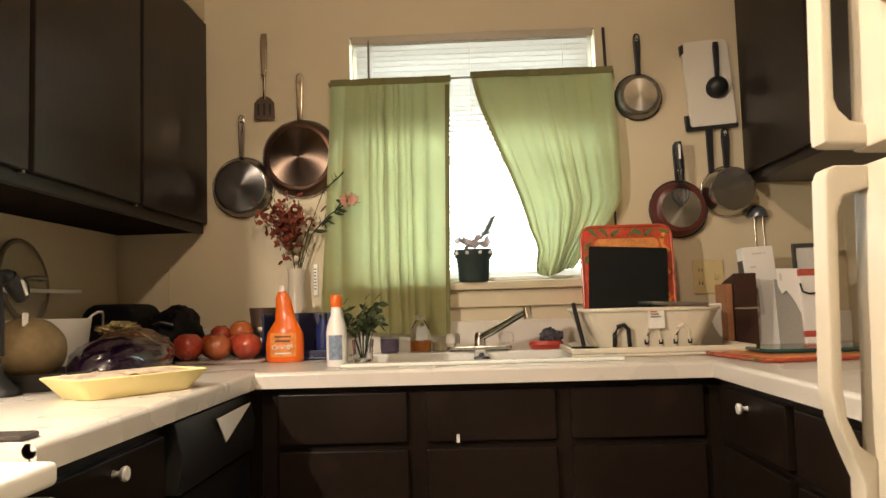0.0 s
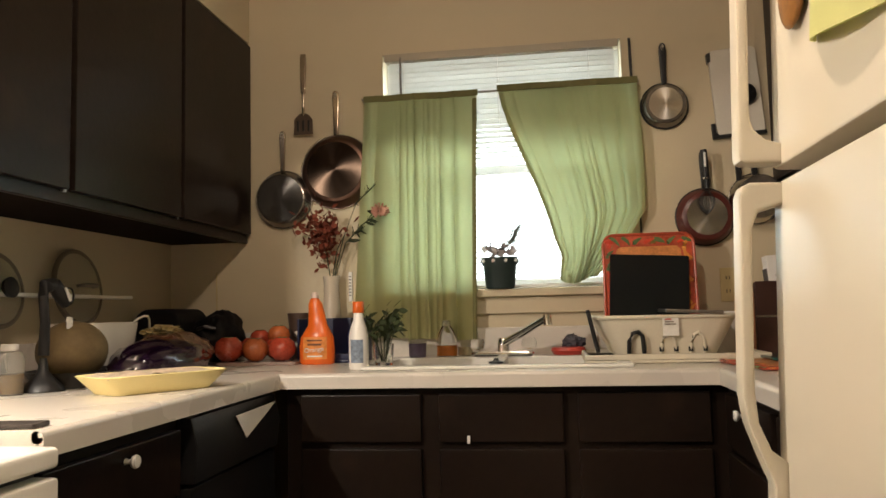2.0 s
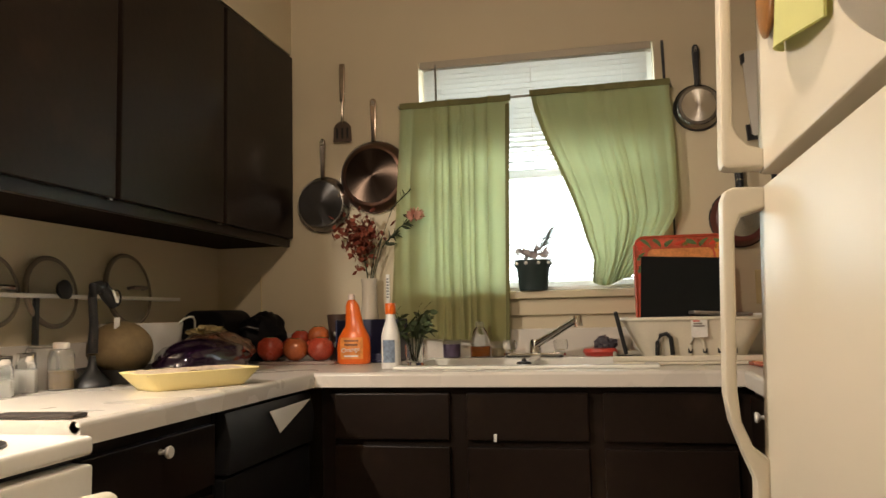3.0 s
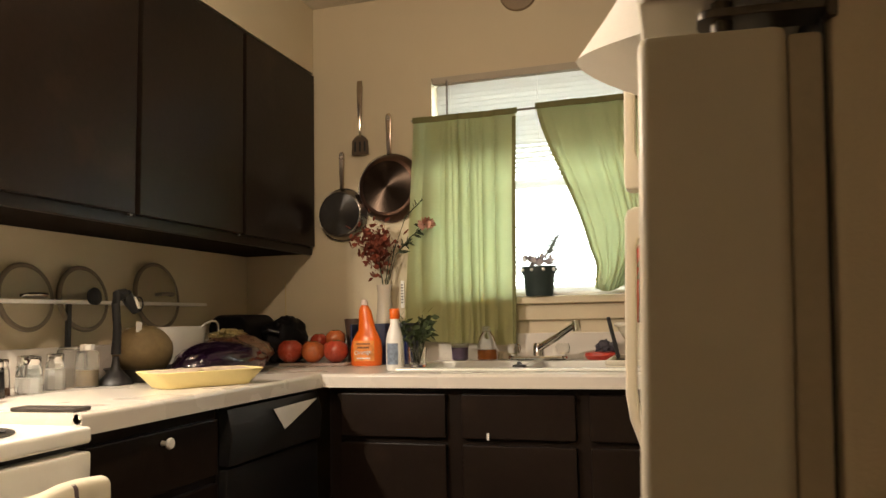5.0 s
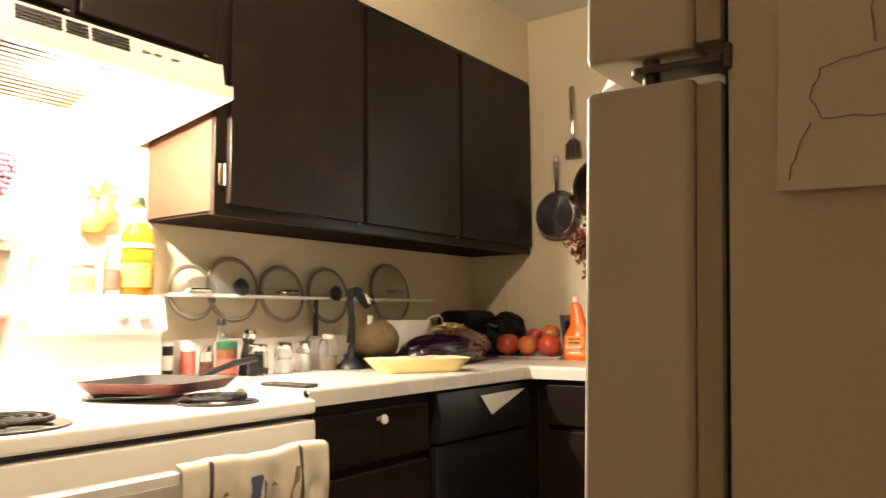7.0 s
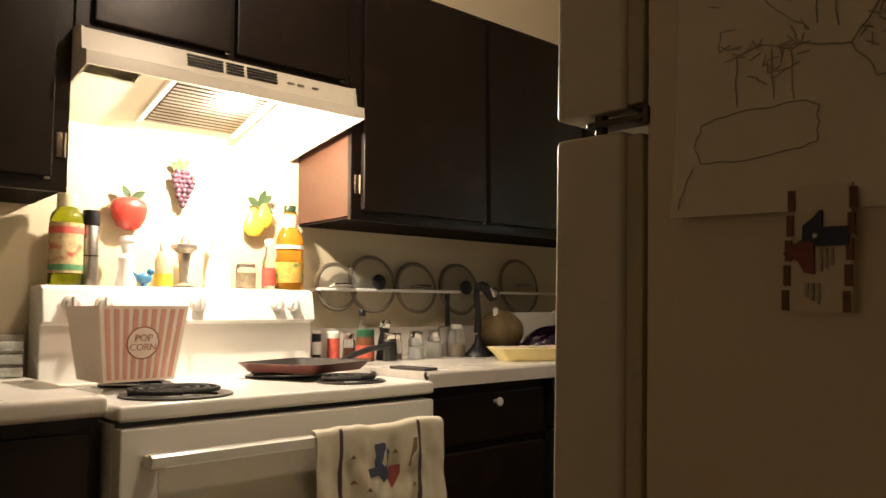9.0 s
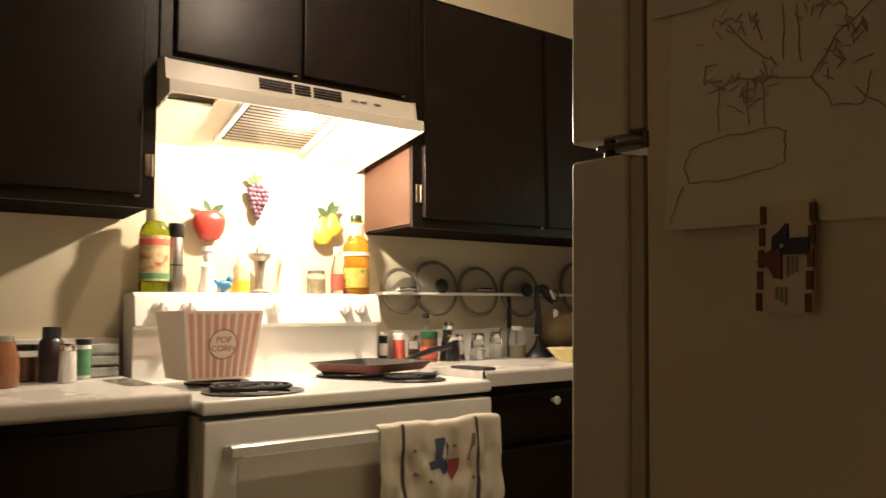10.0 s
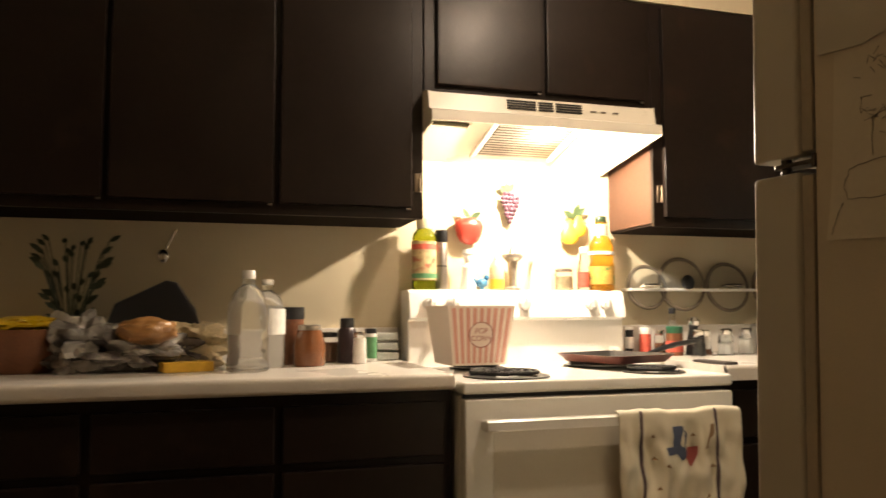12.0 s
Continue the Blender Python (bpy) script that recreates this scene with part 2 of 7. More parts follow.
# window
win = thing("window_1", "white framed kitchen window with bright daylight behind", "window", pose(0, BACK, 0), kind="structure")
bm = bmn()
for x0, z0, x1, z1 in ((WX0, WZ0, WX0 + 0.035, WZ1), (WX1 - 0.035, WZ0, WX1, WZ1), (WX0 + 0.035, WZ0, WX1 - 0.035, WZ0 + 0.035), (WX0 + 0.035, WZ1 - 0.035, WX1 - 0.035, WZ1)):
    box(bm, x0, 0.075, z0, x1, 0.115, z1, 0.003)
part("window_frame", bm, ALU, win, "white aluminium window frame")
bm = bmn()
box(bm, WX0 + 0.035, 0.07, 1.555, WX1 - 0.035, 0.105, 1.59, 0.003)
part("meeting_rail", bm, ALU, win)
for z0, z1 in ((WZ0 + 0.035, 1.555), (1.59, WZ1 - 0.035)):
    bm = bmn()
    box(bm, WX0 + 0.035, 0.092, z0, WX1 - 0.035, 0.096, z1)
    part("pane", bm, PANE, win).visible_shadow = False
bm = bmn()
box(bm, WX0 - 0.03, -0.042, WZ0 - 0.028, WX1 + 0.03, 0.072, WZ0, 0.006)
part("window_sill", bm, PAINT, win, "cream painted wooden sill")
bm = bmn()
box(bm, WX0 - 0.02, -0.018, WZ0 - 0.085, WX1 + 0.02, 0.0, WZ0 - 0.028, 0.003)
part("apron", bm, PAINT, win)

blind = thing("window_blind", "white slatted blind hanging inside the window", "blind", pose(0, BACK, 0))
bm = bmn()
box(bm, WX0 + 0.008, -0.012, WZ1 - 0.030, WX1 - 0.008, 0.030, WZ1 - 0.002, 0.003)
part("headrail", bm, M("cream_headrail", (0.42, 0.37, 0.29), 0.5, var=0.05), blind)
bm = bmn()
box(bm, -0.5, -0.0102, -0.0006, 0.5, 0.0102, 0.0006)
slat_mesh = finish(bm, "slat", SLAT, False)
z = WZ1 - 0.040
k = 0
while z > 1.165:
    ob = new("slat", slat_mesh)
    ob.parent = blind
    ob.matrix_basis = pose((WX0 + WX1) / 2, 0.012, z, min(82, max(14, 14 + 68 * (z - 1.56) / 0.20)) + 3 * math.sin(k * 1.7)) @ Matrix.Diagonal((WX1 - WX0 - 0.046, 1, 1, 1))
    z -= 0.0185
    k += 1
for x in (-0.09, 0.245, 0.56):
    bm = bmn()
    tube(bm, [(x, -0.003, WZ1 - 0.03), (x, -0.003, 1.16)], 0.0012, 5)
    part("ladder_cord", bm, WHITEPL, blind)
bm = bmn()
tube(bm, [(-0.10, -0.018, WZ1 - 0.02), (-0.10, -0.018, 1.45)], 0.004, 6)
part("tilt_wand", bm, DULLSTEEL, blind, "clear grey tilt wand")
bm = bmn()
box(bm, WX0 + 0.01, 0.0, 1.147, WX1 - 0.01, 0.024, 1.160, 0.003)
part("bottom_rail", bm, ALU, blind)

# curtains
def curtain(name, label, x0, x1, top, side):
    root = thing(name, label, "curtain", pose(0, BACK - 0.052, 0), group="window curtains")

    def fold(x, v):
        a = x * 41 + 2.6 * math.sin(x * 12) + 0.5 * math.sin(2.2 * v)
        b = x * 67 + 1.9 * math.sin(x * 23 + 1) - 0.4 * v
        return 0.006 * math.sin(x * 31) - 0.014 * (1 - abs(math.sin(a))) ** 1.8 - 0.007 * (1 - abs(math.sin(b + 0.6 * v))) ** 2 + 0.003 * noise.noise((x * 14, v * 3, 2.0))

    if side < 0:
        def f(u, v):
            x = x0 + (x1 - x0) * u
            x += (0.0 if u > 0.5 else -0.05 * v * (1 - 2 * u)) - 0.022 * v * max(0, 2 * u - 1)
            z = top - v * (0.855 - 0.02 * (1 - u))
            return (x, fold(x, v) * (0.4 + 0.6 * min(1, v * 3)), z)
    else:
        def f(u, v):
            # gathered and knotted towards its lower end
            e = math.sin(v * math.pi / 2) ** 1.5
            left = x0 + (0.436 - x0) * e
            bulge = 0.012 * math.exp(-((v - 0.88) / 0.06) ** 2)
            right = x1 + 0.012 * math.sin(v * 3) - 0.155 * max(0, (v - 0.66) / 0.34) ** 1.25
            x = left + (right - left) * u + bulge * (1 - 2 * u)
            amp = 1 + 1.8 * v
            xx = x0 + (x1 - x0) * u
            y = (0.32 * fold(xx, 0.3 * v) + 0.001 * math.sin(xx * 90 + 1)) * amp * (0.4 + 0.6 * min(1, v * 3)) - 0.03 * v * v * (1 - u)
            ang = math.atan2(x - 0.47, max(0.02, 1.06 - v))
            y += 0.012 * math.sin(ang * 12 + 1.4 * math.sin(ang * 5)) * v * v + 0.006 * noise.noise((u * 5, v * 4, 6.0)) * v
            return (x, y, top - v * (0.672 + 0.012 * math.sin(u * 5)))
    bm = bmn()
    sheet(bm, 150, 36, f, 0.0015)
    part("panel", bm, CURTAIN, root)
    bm = bmn()
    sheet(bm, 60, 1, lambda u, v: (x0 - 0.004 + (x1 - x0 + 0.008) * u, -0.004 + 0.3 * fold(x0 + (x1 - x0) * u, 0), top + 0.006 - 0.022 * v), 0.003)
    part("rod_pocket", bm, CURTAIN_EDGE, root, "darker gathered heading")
    # turned hem along the edge beside the gap
    bm = bmn()
    h0, h1 = (0.962, 1.0) if side < 0 else (0.0, 0.036)

    def hem(u, v):
        x, y, z = f(h0 + (h1 - h0) * u, 0.03 + 0.97 * v)
        return (x, y - 0.003, z)
    sheet(bm, 3, 40, hem, 0.001)
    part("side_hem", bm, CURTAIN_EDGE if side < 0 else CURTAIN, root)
    return root


curtain("green_curtain", "sage green cloth curtain panel hanging straight", -0.222, 0.174, 1.827, -1)
curtain("green_curtain", "sage green cloth curtain knotted at its lower end", 0.247, 0.712, 1.838, 1)
rod = thing("curtain_rod", "thin dark curtain rod over the window", "curtain rod", pose(0, BACK, 1.825))
bm = bmn()
tube(bm, [(-0.235, -0.001, 0.0), (-0.235, -0.048, 0.0), (0.0, -0.049, 0.0), (0.72, -0.049, 0.008), (0.722, -0.001, 0.008)], 0.004, 8)
part("rail", bm, DULLSTEEL, rod)

# ---- cabinets ----
def knob(parent, x, y, z, nx, ny):
    bm = bmn()
    lathe(bm, [(0.0, 0.0), (0.008, 0.0), (0.006, 0.008), (0.006, 0.014), (0.014, 0.020), (0.0165, 0.026), (0.014, 0.031), (0.0, 0.033)], 20, look((x, y, z), (x - nx, y - ny, z)) @ Matrix.Scale(0.76, 4))
    return part("knob", bm, WHITEPL, parent, "white round knob")


def panel(parent, name, ax, a0, a1, z0, z1, face, out, material=None):
    """A door or drawer front on the plane ax = face, pointing along out."""
    bm = bmn()
    lo, hi = (face, face + 0.019 * out) if out > 0 else (face + 0.019 * out, face)
    if ax == "x":
        box(bm, lo, a0, z0, hi, a1, z1, 0.004)
    else:
        box(bm, a0, lo, z0, a1, hi, z1, 0.004)
    return part(name, bm, material or DARKWOOD, parent)


def wall_unit(y0, y1, z0, z1, doors, label, rail=0.030, hinge_end=False):
    root = thing("wall_cabinet", label, "cabinet", pose(0, 0, 0), group="wall cabinets")
    bm = bmn()
    f = UX - 0.019
    box(bm, LEFT + 0.002, y0, z0 + 0.012, f - 0.018, y1, z1)
    part("body", bm, ENDWOOD if hinge_end else DARKWOOD, root, "bare reddish wood side" if hinge_end else "")
    bm = bmn()
    box(bm, f - 0.018, y0 - 0.001, z0, f, y1 + 0.001, z1, 0.002)
    part("face_frame", bm, DARKWOOD, root)
    bm = bmn()
    box(bm, LEFT + 0.004, y0 + 0.004, z0 + 0.004, f - 0.020, y1 - 0.004, z0 + 0.0105)
    part("bottom_panel", bm, UNDER, root, "matt dark underside")
    for a, b in doors:
        door = panel(root, "door", "x", a, b, z0 + rail, z1 - 0.012, f, 1)
        bm = bmn()
        box(bm, f + 0.004, b - 0.014, z0 + rail - 0.006, f + 0.012, b - 0.002, z0 + rail, 0.001)
        part("latch", bm, DULLSTEEL, door, "small metal catch")
    return root


wall_unit(1.210, 2.811, 1.335, 2.072, ((1.244, 1.750), (1.768, 2.274), (2.292, 2.800)), "dark brown painted wall cabinet with three plain doors", hinge_end=True)
wall_unit(0.446, 1.206, 1.716, 2.072, ((0.482, 0.820), (0.836, 1.178)), "short dark brown wall cabinet above the range hood", rail=0.022)
wall_unit(-0.84, 0.440, 1.335, 2.072, ((-0.82, -0.428), (-0.412, 0.010), (0.028, 0.404)), "dark brown painted wall cabinet beside the range hood")
HINGE = M("tarnished_brass", (0.16, 0.12, 0.08), 0.45, metal=0.8, var=0.3, scale=40)
for y in (1.228, 0.421):
    bm = bmn()
    box(bm, UX - 0.018, y - 0.007, 1.412, UX - 0.0145, y + 0.009, 1.468, 0.001)
    tube(bm, [(UX - 0.0135, y + 0.010, 1.412), (UX - 0.0135, y + 0.010, 1.468)], 0.0035, 8)
    solo("door_hinge", bm, HINGE, "small tarnished hinge on a dark cabinet", "hinge", group="cabinet hinges")

root = thing("wall_cabinet", "dark brown wall cabinet on the fridge side", "cabinet", pose(0, 0, 0), group="wall cabinets")
bm = bmn()
box(bm, 1.160, 1.25, 1.445, RIGHT - 0.002, 2.811, 2.11, 0.003)
part("body", bm, DARKWOOD, root)
for a, b in ((1.27, 1.77), (1.79, 2.28), (2.30, 2.80)):
    panel(root, "door", "x", a, b, 1.472, 2.10, 1.160, -1)


def base_left(y0, y1, fronts, label, kn=()):
    root = thing("base_cabinet", label, "cabinet", pose(0, 0, 0), group="base cabinets")
    bm = bmn()
    box(bm, LEFT + 0.002, y0, 0.09, -0.372, y1, CT - 0.040)
    box(bm, LEFT + 0.05, y0, 0.0, -0.44, y1, 0.09)
    part("body", bm, DARKWOOD, root)
    for nm, a, b, z0, z1 in fronts:
        panel(root, nm, "x", a, b, z0, z1, -0.372, 1)
    for y, z in kn:
        knob(root, -0.353, y, z, 1, 0)
    return root


base_left(1.210, 1.69, (("drawer_front", 1.247, 1.675, 0.715, 0.845), ("door", 1.247, 1.675, 0.11, 0.695)), "dark brown base cabinet with one knobbed drawer", ((1.468, 0.820),))
base_left(-0.84, 0.430, (("drawer_front", -0.82, -0.41, 0.715, 0.845), ("drawer_front", -0.39, 0.00, 0.715, 0.845), ("drawer_front", 0.02, 0.41, 0.715, 0.845), ("door", -0.82, -0.41, 0.11, 0.695), ("door", -0.39, 0.00, 0.11, 0.695), ("door", 0.02, 0.41, 0.11, 0.695)), "dark brown base cabinet beside the stove")

dish = thing("dishwasher", "black built-in dishwasher below the worktop", "dishwasher", pose(0, 0, 0))
bm = bmn()
box(bm, -0.90, 1.695, 0.08, -0.372, 2.19, CT - 0.042)
part("body", bm, BLACK, dish)
bm = bmn()
box(bm, -0.370, 1.70, 0.12, -0.345, 2.185, 0.72, 0.006)
part("door", bm, BLACK, dish)
bm = bmn()
prism(bm, [(-0.370, 0.728), (-0.338, 0.728), (-0.330, 0.80), (-0.345, 0.862), (-0.370, 0.866)], 1.70, 2.185, "y", 0.004)
part("control_panel", bm, BLACK, dish)

sinkcab = thing("base_cabinet", "dark brown sink cabinet with three false drawers", "cabinet", pose(0, 0, 0), group="base cabinets")
bm = bmn()
box(bm, -0.32, 2.214, 0.09, 0.84, BACK - 0.004, CT - 0.040)
box(bm, -0.32, 2.29, 0.0, 0.84, BACK - 0.004, 0.09)
part("body", bm, DARKWOOD, sinkcab)
for a, b in ((-0.275, 0.052), (0.100, 0.424), (0.462, 0.790)):
    panel(sinkcab, "false_drawer", "y", a, b, 0.730, 0.855, 2.214, -1)
    panel(sinkcab, "door", "y", a, b, 0.11, 0.712, 2.214, -1)
bm = bmn()
box(bm, 0.174, 2.188, 0.728, 0.182, 2.195, 0.748, 0.001)
part("latch", bm, WHITEPL, sinkcab, "white child-safety catch")

rightcab = thing("base_cabinet", "dark brown base cabinet with a knobbed drawer", "cabinet", pose(0, 0, 0), group="base cabinets")
bm = bmn()
box(bm, 0.838, 1.235, 0.09, RIGHT - 0.004, BACK - 0.004, CT - 0.040)
box(bm, 0.90, 1.235, 0.0, RIGHT - 0.004, BACK - 0.004, 0.09)
part("body", bm, DARKWOOD, rightcab)
for a, b in ((1.78, 2.17), (1.27, 1.74)):
    panel(rightcab, "drawer_front", "x", a, b, 0.730, 0.855, 0.838, -1)
    panel(rightcab, "door", "x", a, b, 0.11, 0.712, 0.838, -1)
knob(rightcab, 0.820, 1.980, 0.824, -1, 0)

# ---- worktops ----
def worktop_strip(bm, x0, y0, x1, y1, bev=0.012):
    return box(bm, x0, y0, CT - 0.040, x1, y1, CT, bev, 3)


SX0, SX1, SY0, SY1 = -0.11, 0.60, 2.275, 2.725
top_u = thing("worktop", "white laminate worktop round the sink, slightly stained", "worktop", pose(0, 0, 0))
bm = bmn()
box(bm, LEFT + 0.001, 1.207, CT - 0.040, -0.334, 2.180, CT)
part("left_run", bm, LAMINATE, top_u, smooth=False)
bm = bmn()
prism(bm, [(LEFT + 0.001, 2.180), (-0.326, 2.180), (0.810, 2.180), (RIGHT - 0.002, 2.180), (RIGHT - 0.002, SY0), (LEFT + 0.001, SY0)], CT - 0.040, CT)
box(bm, LEFT + 0.001, SY0, CT - 0.040, SX0, SY1, CT)
box(bm, SX1, SY0, CT - 0.040, RIGHT - 0.002, SY1, CT)
box(bm, LEFT + 0.001, SY1, CT - 0.040, RIGHT - 0.002, BACK - 0.001, CT)
bmesh.ops.remove_doubles(bm, verts=bm.verts, dist=0.0004)
part("sink_run", bm, LAMINATE, top_u, smooth=False)
bm = bmn()
box(bm, 0.818, 1.228, CT - 0.040, RIGHT - 0.002, 2.180, CT)
part("right_run", bm, LAMINATE, top_u, smooth=False)
bm = bmn()
tube(bm, [(-0.326, 2.182, CT - 0.010), (0.810, 2.182, CT - 0.010)], 0.010, 12)
box(bm, -0.326, 2.172, CT - 0.040, 0.810, 2.182, CT - 0.010)
part("front_lip", bm, LAMINATE, top_u)
for x, y0, s in ((-0.336, 1.207, 1), (0.820, 1.228, -1)):
    bm = bmn()
    tube(bm, [(x, y0, CT - 0.010), (x, 2.184, CT - 0.010)], 0.010, 12)
    box(bm, min(x, x + 0.010 * s), y0, CT - 0.040, max(x, x + 0.010 * s), 2.182, CT - 0.010)
    part("front_lip", bm, LAMINATE, top_u)
bm = bmn()
box(bm, LEFT + 0.001, 1.207, CT, LEFT + 0.020, BACK - 0.021, CT + 0.10, 0.004)
box(bm, LEFT + 0.001, BACK - 0.020, CT, RIGHT - 0.002, BACK - 0.001, CT + 0.10, 0.004)
part("backsplash", bm, LAMINATE, top_u)
top_l = thing("worktop", "white laminate worktop between stove and corner", "worktop", pose(0, 0, 0))
bm = bmn()
worktop_strip(bm, LEFT + 0.001, -0.86, -0.326, 0.432)
part("slab", bm, LAMINATE, top_l)
bm = bmn()
box(bm, LEFT + 0.001, -0.86, CT, LEFT + 0.020, 0.432, CT + 0.10, 0.004)
part("backsplash", bm, LAMINATE, top_l)

# ---- fridge ----
FX, FY0, FY1, FZ = 0.690, 0.494, 1.205, 1.223
LEAN = pose(0.6915, 0, 1.22) @ pose(0, 0, 0, 0, 2.0, 0) @ pose(-0.6915, 0, -1.22)   # it stands tipped back a little
fr = thing("fridge", "almond coloured top-freezer fridge with enamel doors", "fridge", LEAN)
bm = bmn()
box(bm, 0.787, FY0 + 0.003, 0.065, RIGHT - 0.052, FY1 - 0.004, 1.66, 0.006)
part("body", bm, FRSIDE, fr)
bm = bmn()
box(bm, 0.767, FY0 + 0.004, 0.10, 0.7843, FY1 - 0.012, FZ - 0.004, 0.003)
box(bm, 0.767, FY0 + 0.004, FZ + 0.022, 0.7843, FY1 - 0.012, 1.65, 0.003)
part("gasket", bm, GASKET, fr, "tan rubber door seal")
# Black strip stands in for the shade between seal and body.
bm = bmn()
box(bm, 0.7844, FY0 + 0.012, 0.10, 0.7868, FY1 - 0.02, 1.65)
part("seal_gap_shade", bm, BLACK, fr, "black strip in place of the shade behind the seal")


def fridge_door(z0, z1, up):
    bm = bmn()
    prism(bm, rounded(FX, FY0, 0.767, FY1, 0.007, 4), z0, z1, "z", 0.005)
    d = part("door", bm, BISQUE, fr)
    # handle: a flat moulded loop standing off the far edge of the door
    bm = bmn()
    y, xo, e = FY1 - 0.002, FX - 0.051, FX + 0.002
    if up:
        out = [(e, z0 + 0.003), (xo + 0.008, z0 + 0.003), (xo + 0.002, z0 + 0.006), (xo, z0 + 0.013), (xo, z1 - 0.10), (xo + 0.012, z1 - 0.05), (e, z1 - 0.02),
               (e, z1 - 0.075), (FX - 0.026, z1 - 0.10), (FX - 0.036, z1 - 0.13), (FX - 0.036, z0 + 0.060), (FX - 0.031, z0 + 0.046), (FX - 0.018, z0 + 0.033), (e, z0 + 0.028)]
    else:
        out = [(e, z1 - 0.003), (xo + 0.014, z1 - 0.003), (xo + 0.004, z1 - 0.008), (xo, z1 - 0.020), (xo, z1 - 0.265), (xo + 0.006, z1 - 0.300), (xo + 0.022, z1 - 0.342), (FX - 0.016, z1 - 0.372), (FX - 0.012, z0 + 0.10), (e, z0 + 0.08),
               (e, z1 - 0.345), (FX - 0.018, z1 - 0.330), (FX - 0.032, z1 - 0.298), (FX - 0.036, z1 - 0.260), (FX - 0.036, z1 - 0.060), (FX - 0.028, z1 - 0.040), (e, z1 - 0.030)]
    prism(bm, out, y - 0.038, y, "y", 0.005)
    part("handle", bm, BISQUE, d, "almond moulded handle")
    return d


fridge_door(0.10, FZ, False)
fridge_door(FZ + 0.018, 1.655, True)
bm = bmn()
prism(bm, rounded(0.722, FY0 + 0.001, 0.790, FY0 + 0.028, 0.008), FZ + 0.007, FZ + 0.012, "z", 0.001)
tube(bm, [(0.735, FY0 + 0.012, FZ - 0.002), (0.735, FY0 + 0.012, FZ + 0.020)], 0.006, 10)
box(bm, 0.786, FY0 + 0.000, FZ + 0.002, 0.791, FY0 + 0.02, FZ + 0.018, 0.001)
part("hinge", bm, M("dark_hinge_steel", (0.10, 0.085, 0.07), 0.4, metal=0.8, var=0.3, scale=40), fr, "dark steel middle hinge")
bm = bmn()
box(bm, 0.760, FY0 + 0.02, 0.001, 1.38, FY1 - 0.02, 0.05)
bmesh.ops.transform(bm, matrix=LEAN.inverted(), verts=bm.verts)
part("base", bm, BLACK, fr)

# ---- stove and hood ----
REDPAN = M("red_enamel_pan", (0.105, 0.034, 0.028), 0.3, var=0.15)
NONSTICK = M("worn_nonstick", (0.025, 0.022, 0.02), 0.35, var=0.3, scale=20)
COPPER = M("dull_coppery_steel", (0.11, 0.062, 0.044), 0.36, metal=0.9, var=0.15, scale=14)
BULB = M("lit_bulb", (1.0, 0.86, 0.62), 0.4, var=0.0, emit=40)
DOME = M("lit_ceiling_glass", (1.0, 0.86, 0.64), 0.4, var=0.0, emit=5)
SY = (0.437, 1.196)     # stove, side to side
ST = 0.895              # cooktop
stove = thing("stove", "white electric coil stove with a towel on its oven door", "stove", pose(0, 0, 0))
bm = bmn()
box(bm, -0.935, SY[0] + 0.004, 0.03, -0.335, SY[1] - 0.004, ST - 0.035, 0.004)
part("body", bm, ENAMEL, stove)
bm = bmn()
box(bm, -0.86, SY[0], ST - 0.030, -0.291, SY[1], ST, 0.008, 3)
part("cooktop", bm, ENAMEL, stove)
bm = bmn()
prism(bm, [(-0.965, ST - 0.01), (-0.855, ST - 0.01), (-0.862, 1.035), (-0.835, 1.045), (-0.852, 1.125), (-0.870, 1.134), (-0.965, 1.134)], SY[0] + 0.004, SY[1] - 0.004, "y", 0.004)
part("control_panel", bm, ENAMEL, stove)
for y in (0.506, 0.582, 0.826, 1.065, 1.118):
    bm = bmn()
    m = look((-0.8425, y, 1.088), (-1.8425, y, 1.27))
    lathe(bm, [(0.0, 0.0), (0.024, 0.0), (0.022, 0.004), (0.017, 0.006), (0.015, 0.018), (0.0, 0.019)], 20, m)
    box(bm, -0.832, y - 0.004, 1.076, -0.816, y + 0.004, 1.106, 0.002)
    part("knob", bm, WHITEPL, stove, "white round control knob")
# The gap's shade is a black strip laid over the white body.
bm = bmn()
box(bm, -0.335, SY[0] + 0.010, ST - 0.043, -0.325, SY[1] - 0.010, ST - 0.031)
part("vent_gap_shade", bm, BLACK, stove, "black strip in place of the shade above the oven door")
bm = bmn()
box(bm, -0.334, SY[0] + 0.004, 0.27, -0.289, SY[1] - 0.004, ST - 0.042, 0.006)
oven = part("oven_door", bm, ENAMEL, stove)
bm = bmn()
prism(bm, [(SY[0] + 0.075, 0.34), (SY[1] - 0.075, 0.34), (SY[1] - 0.075, 0.775), (SY[0] + 0.075, 0.775)], -0.2895, -0.2875, "x")
part("door_panel", bm, M("oven_door_inset", (0.60, 0.56, 0.47), 0.2, var=0.05), oven)
bm = bmn()
prism(bm, [(-0.255, 0.788), (-0.237, 0.788), (-0.235, 0.805), (-0.250, 0.811), (-0.262, 0.802)], SY[0] + 0.042, SY[1] - 0.042, "y", 0.003)
for y in (SY[0] + 0.045, SY[1] - 0.075):
    box(bm, -0.290, y, 0.781, -0.248, y + 0.030, 0.804, 0.004)
part("handle", bm, ENAMEL, oven, "white bar handle")
bm = bmn()
box(bm, -0.334, SY[0] + 0.004, 0.06, -0.291, SY[1] - 0.004, 0.255, 0.006)
part("drawer", bm, ENAMEL, stove)


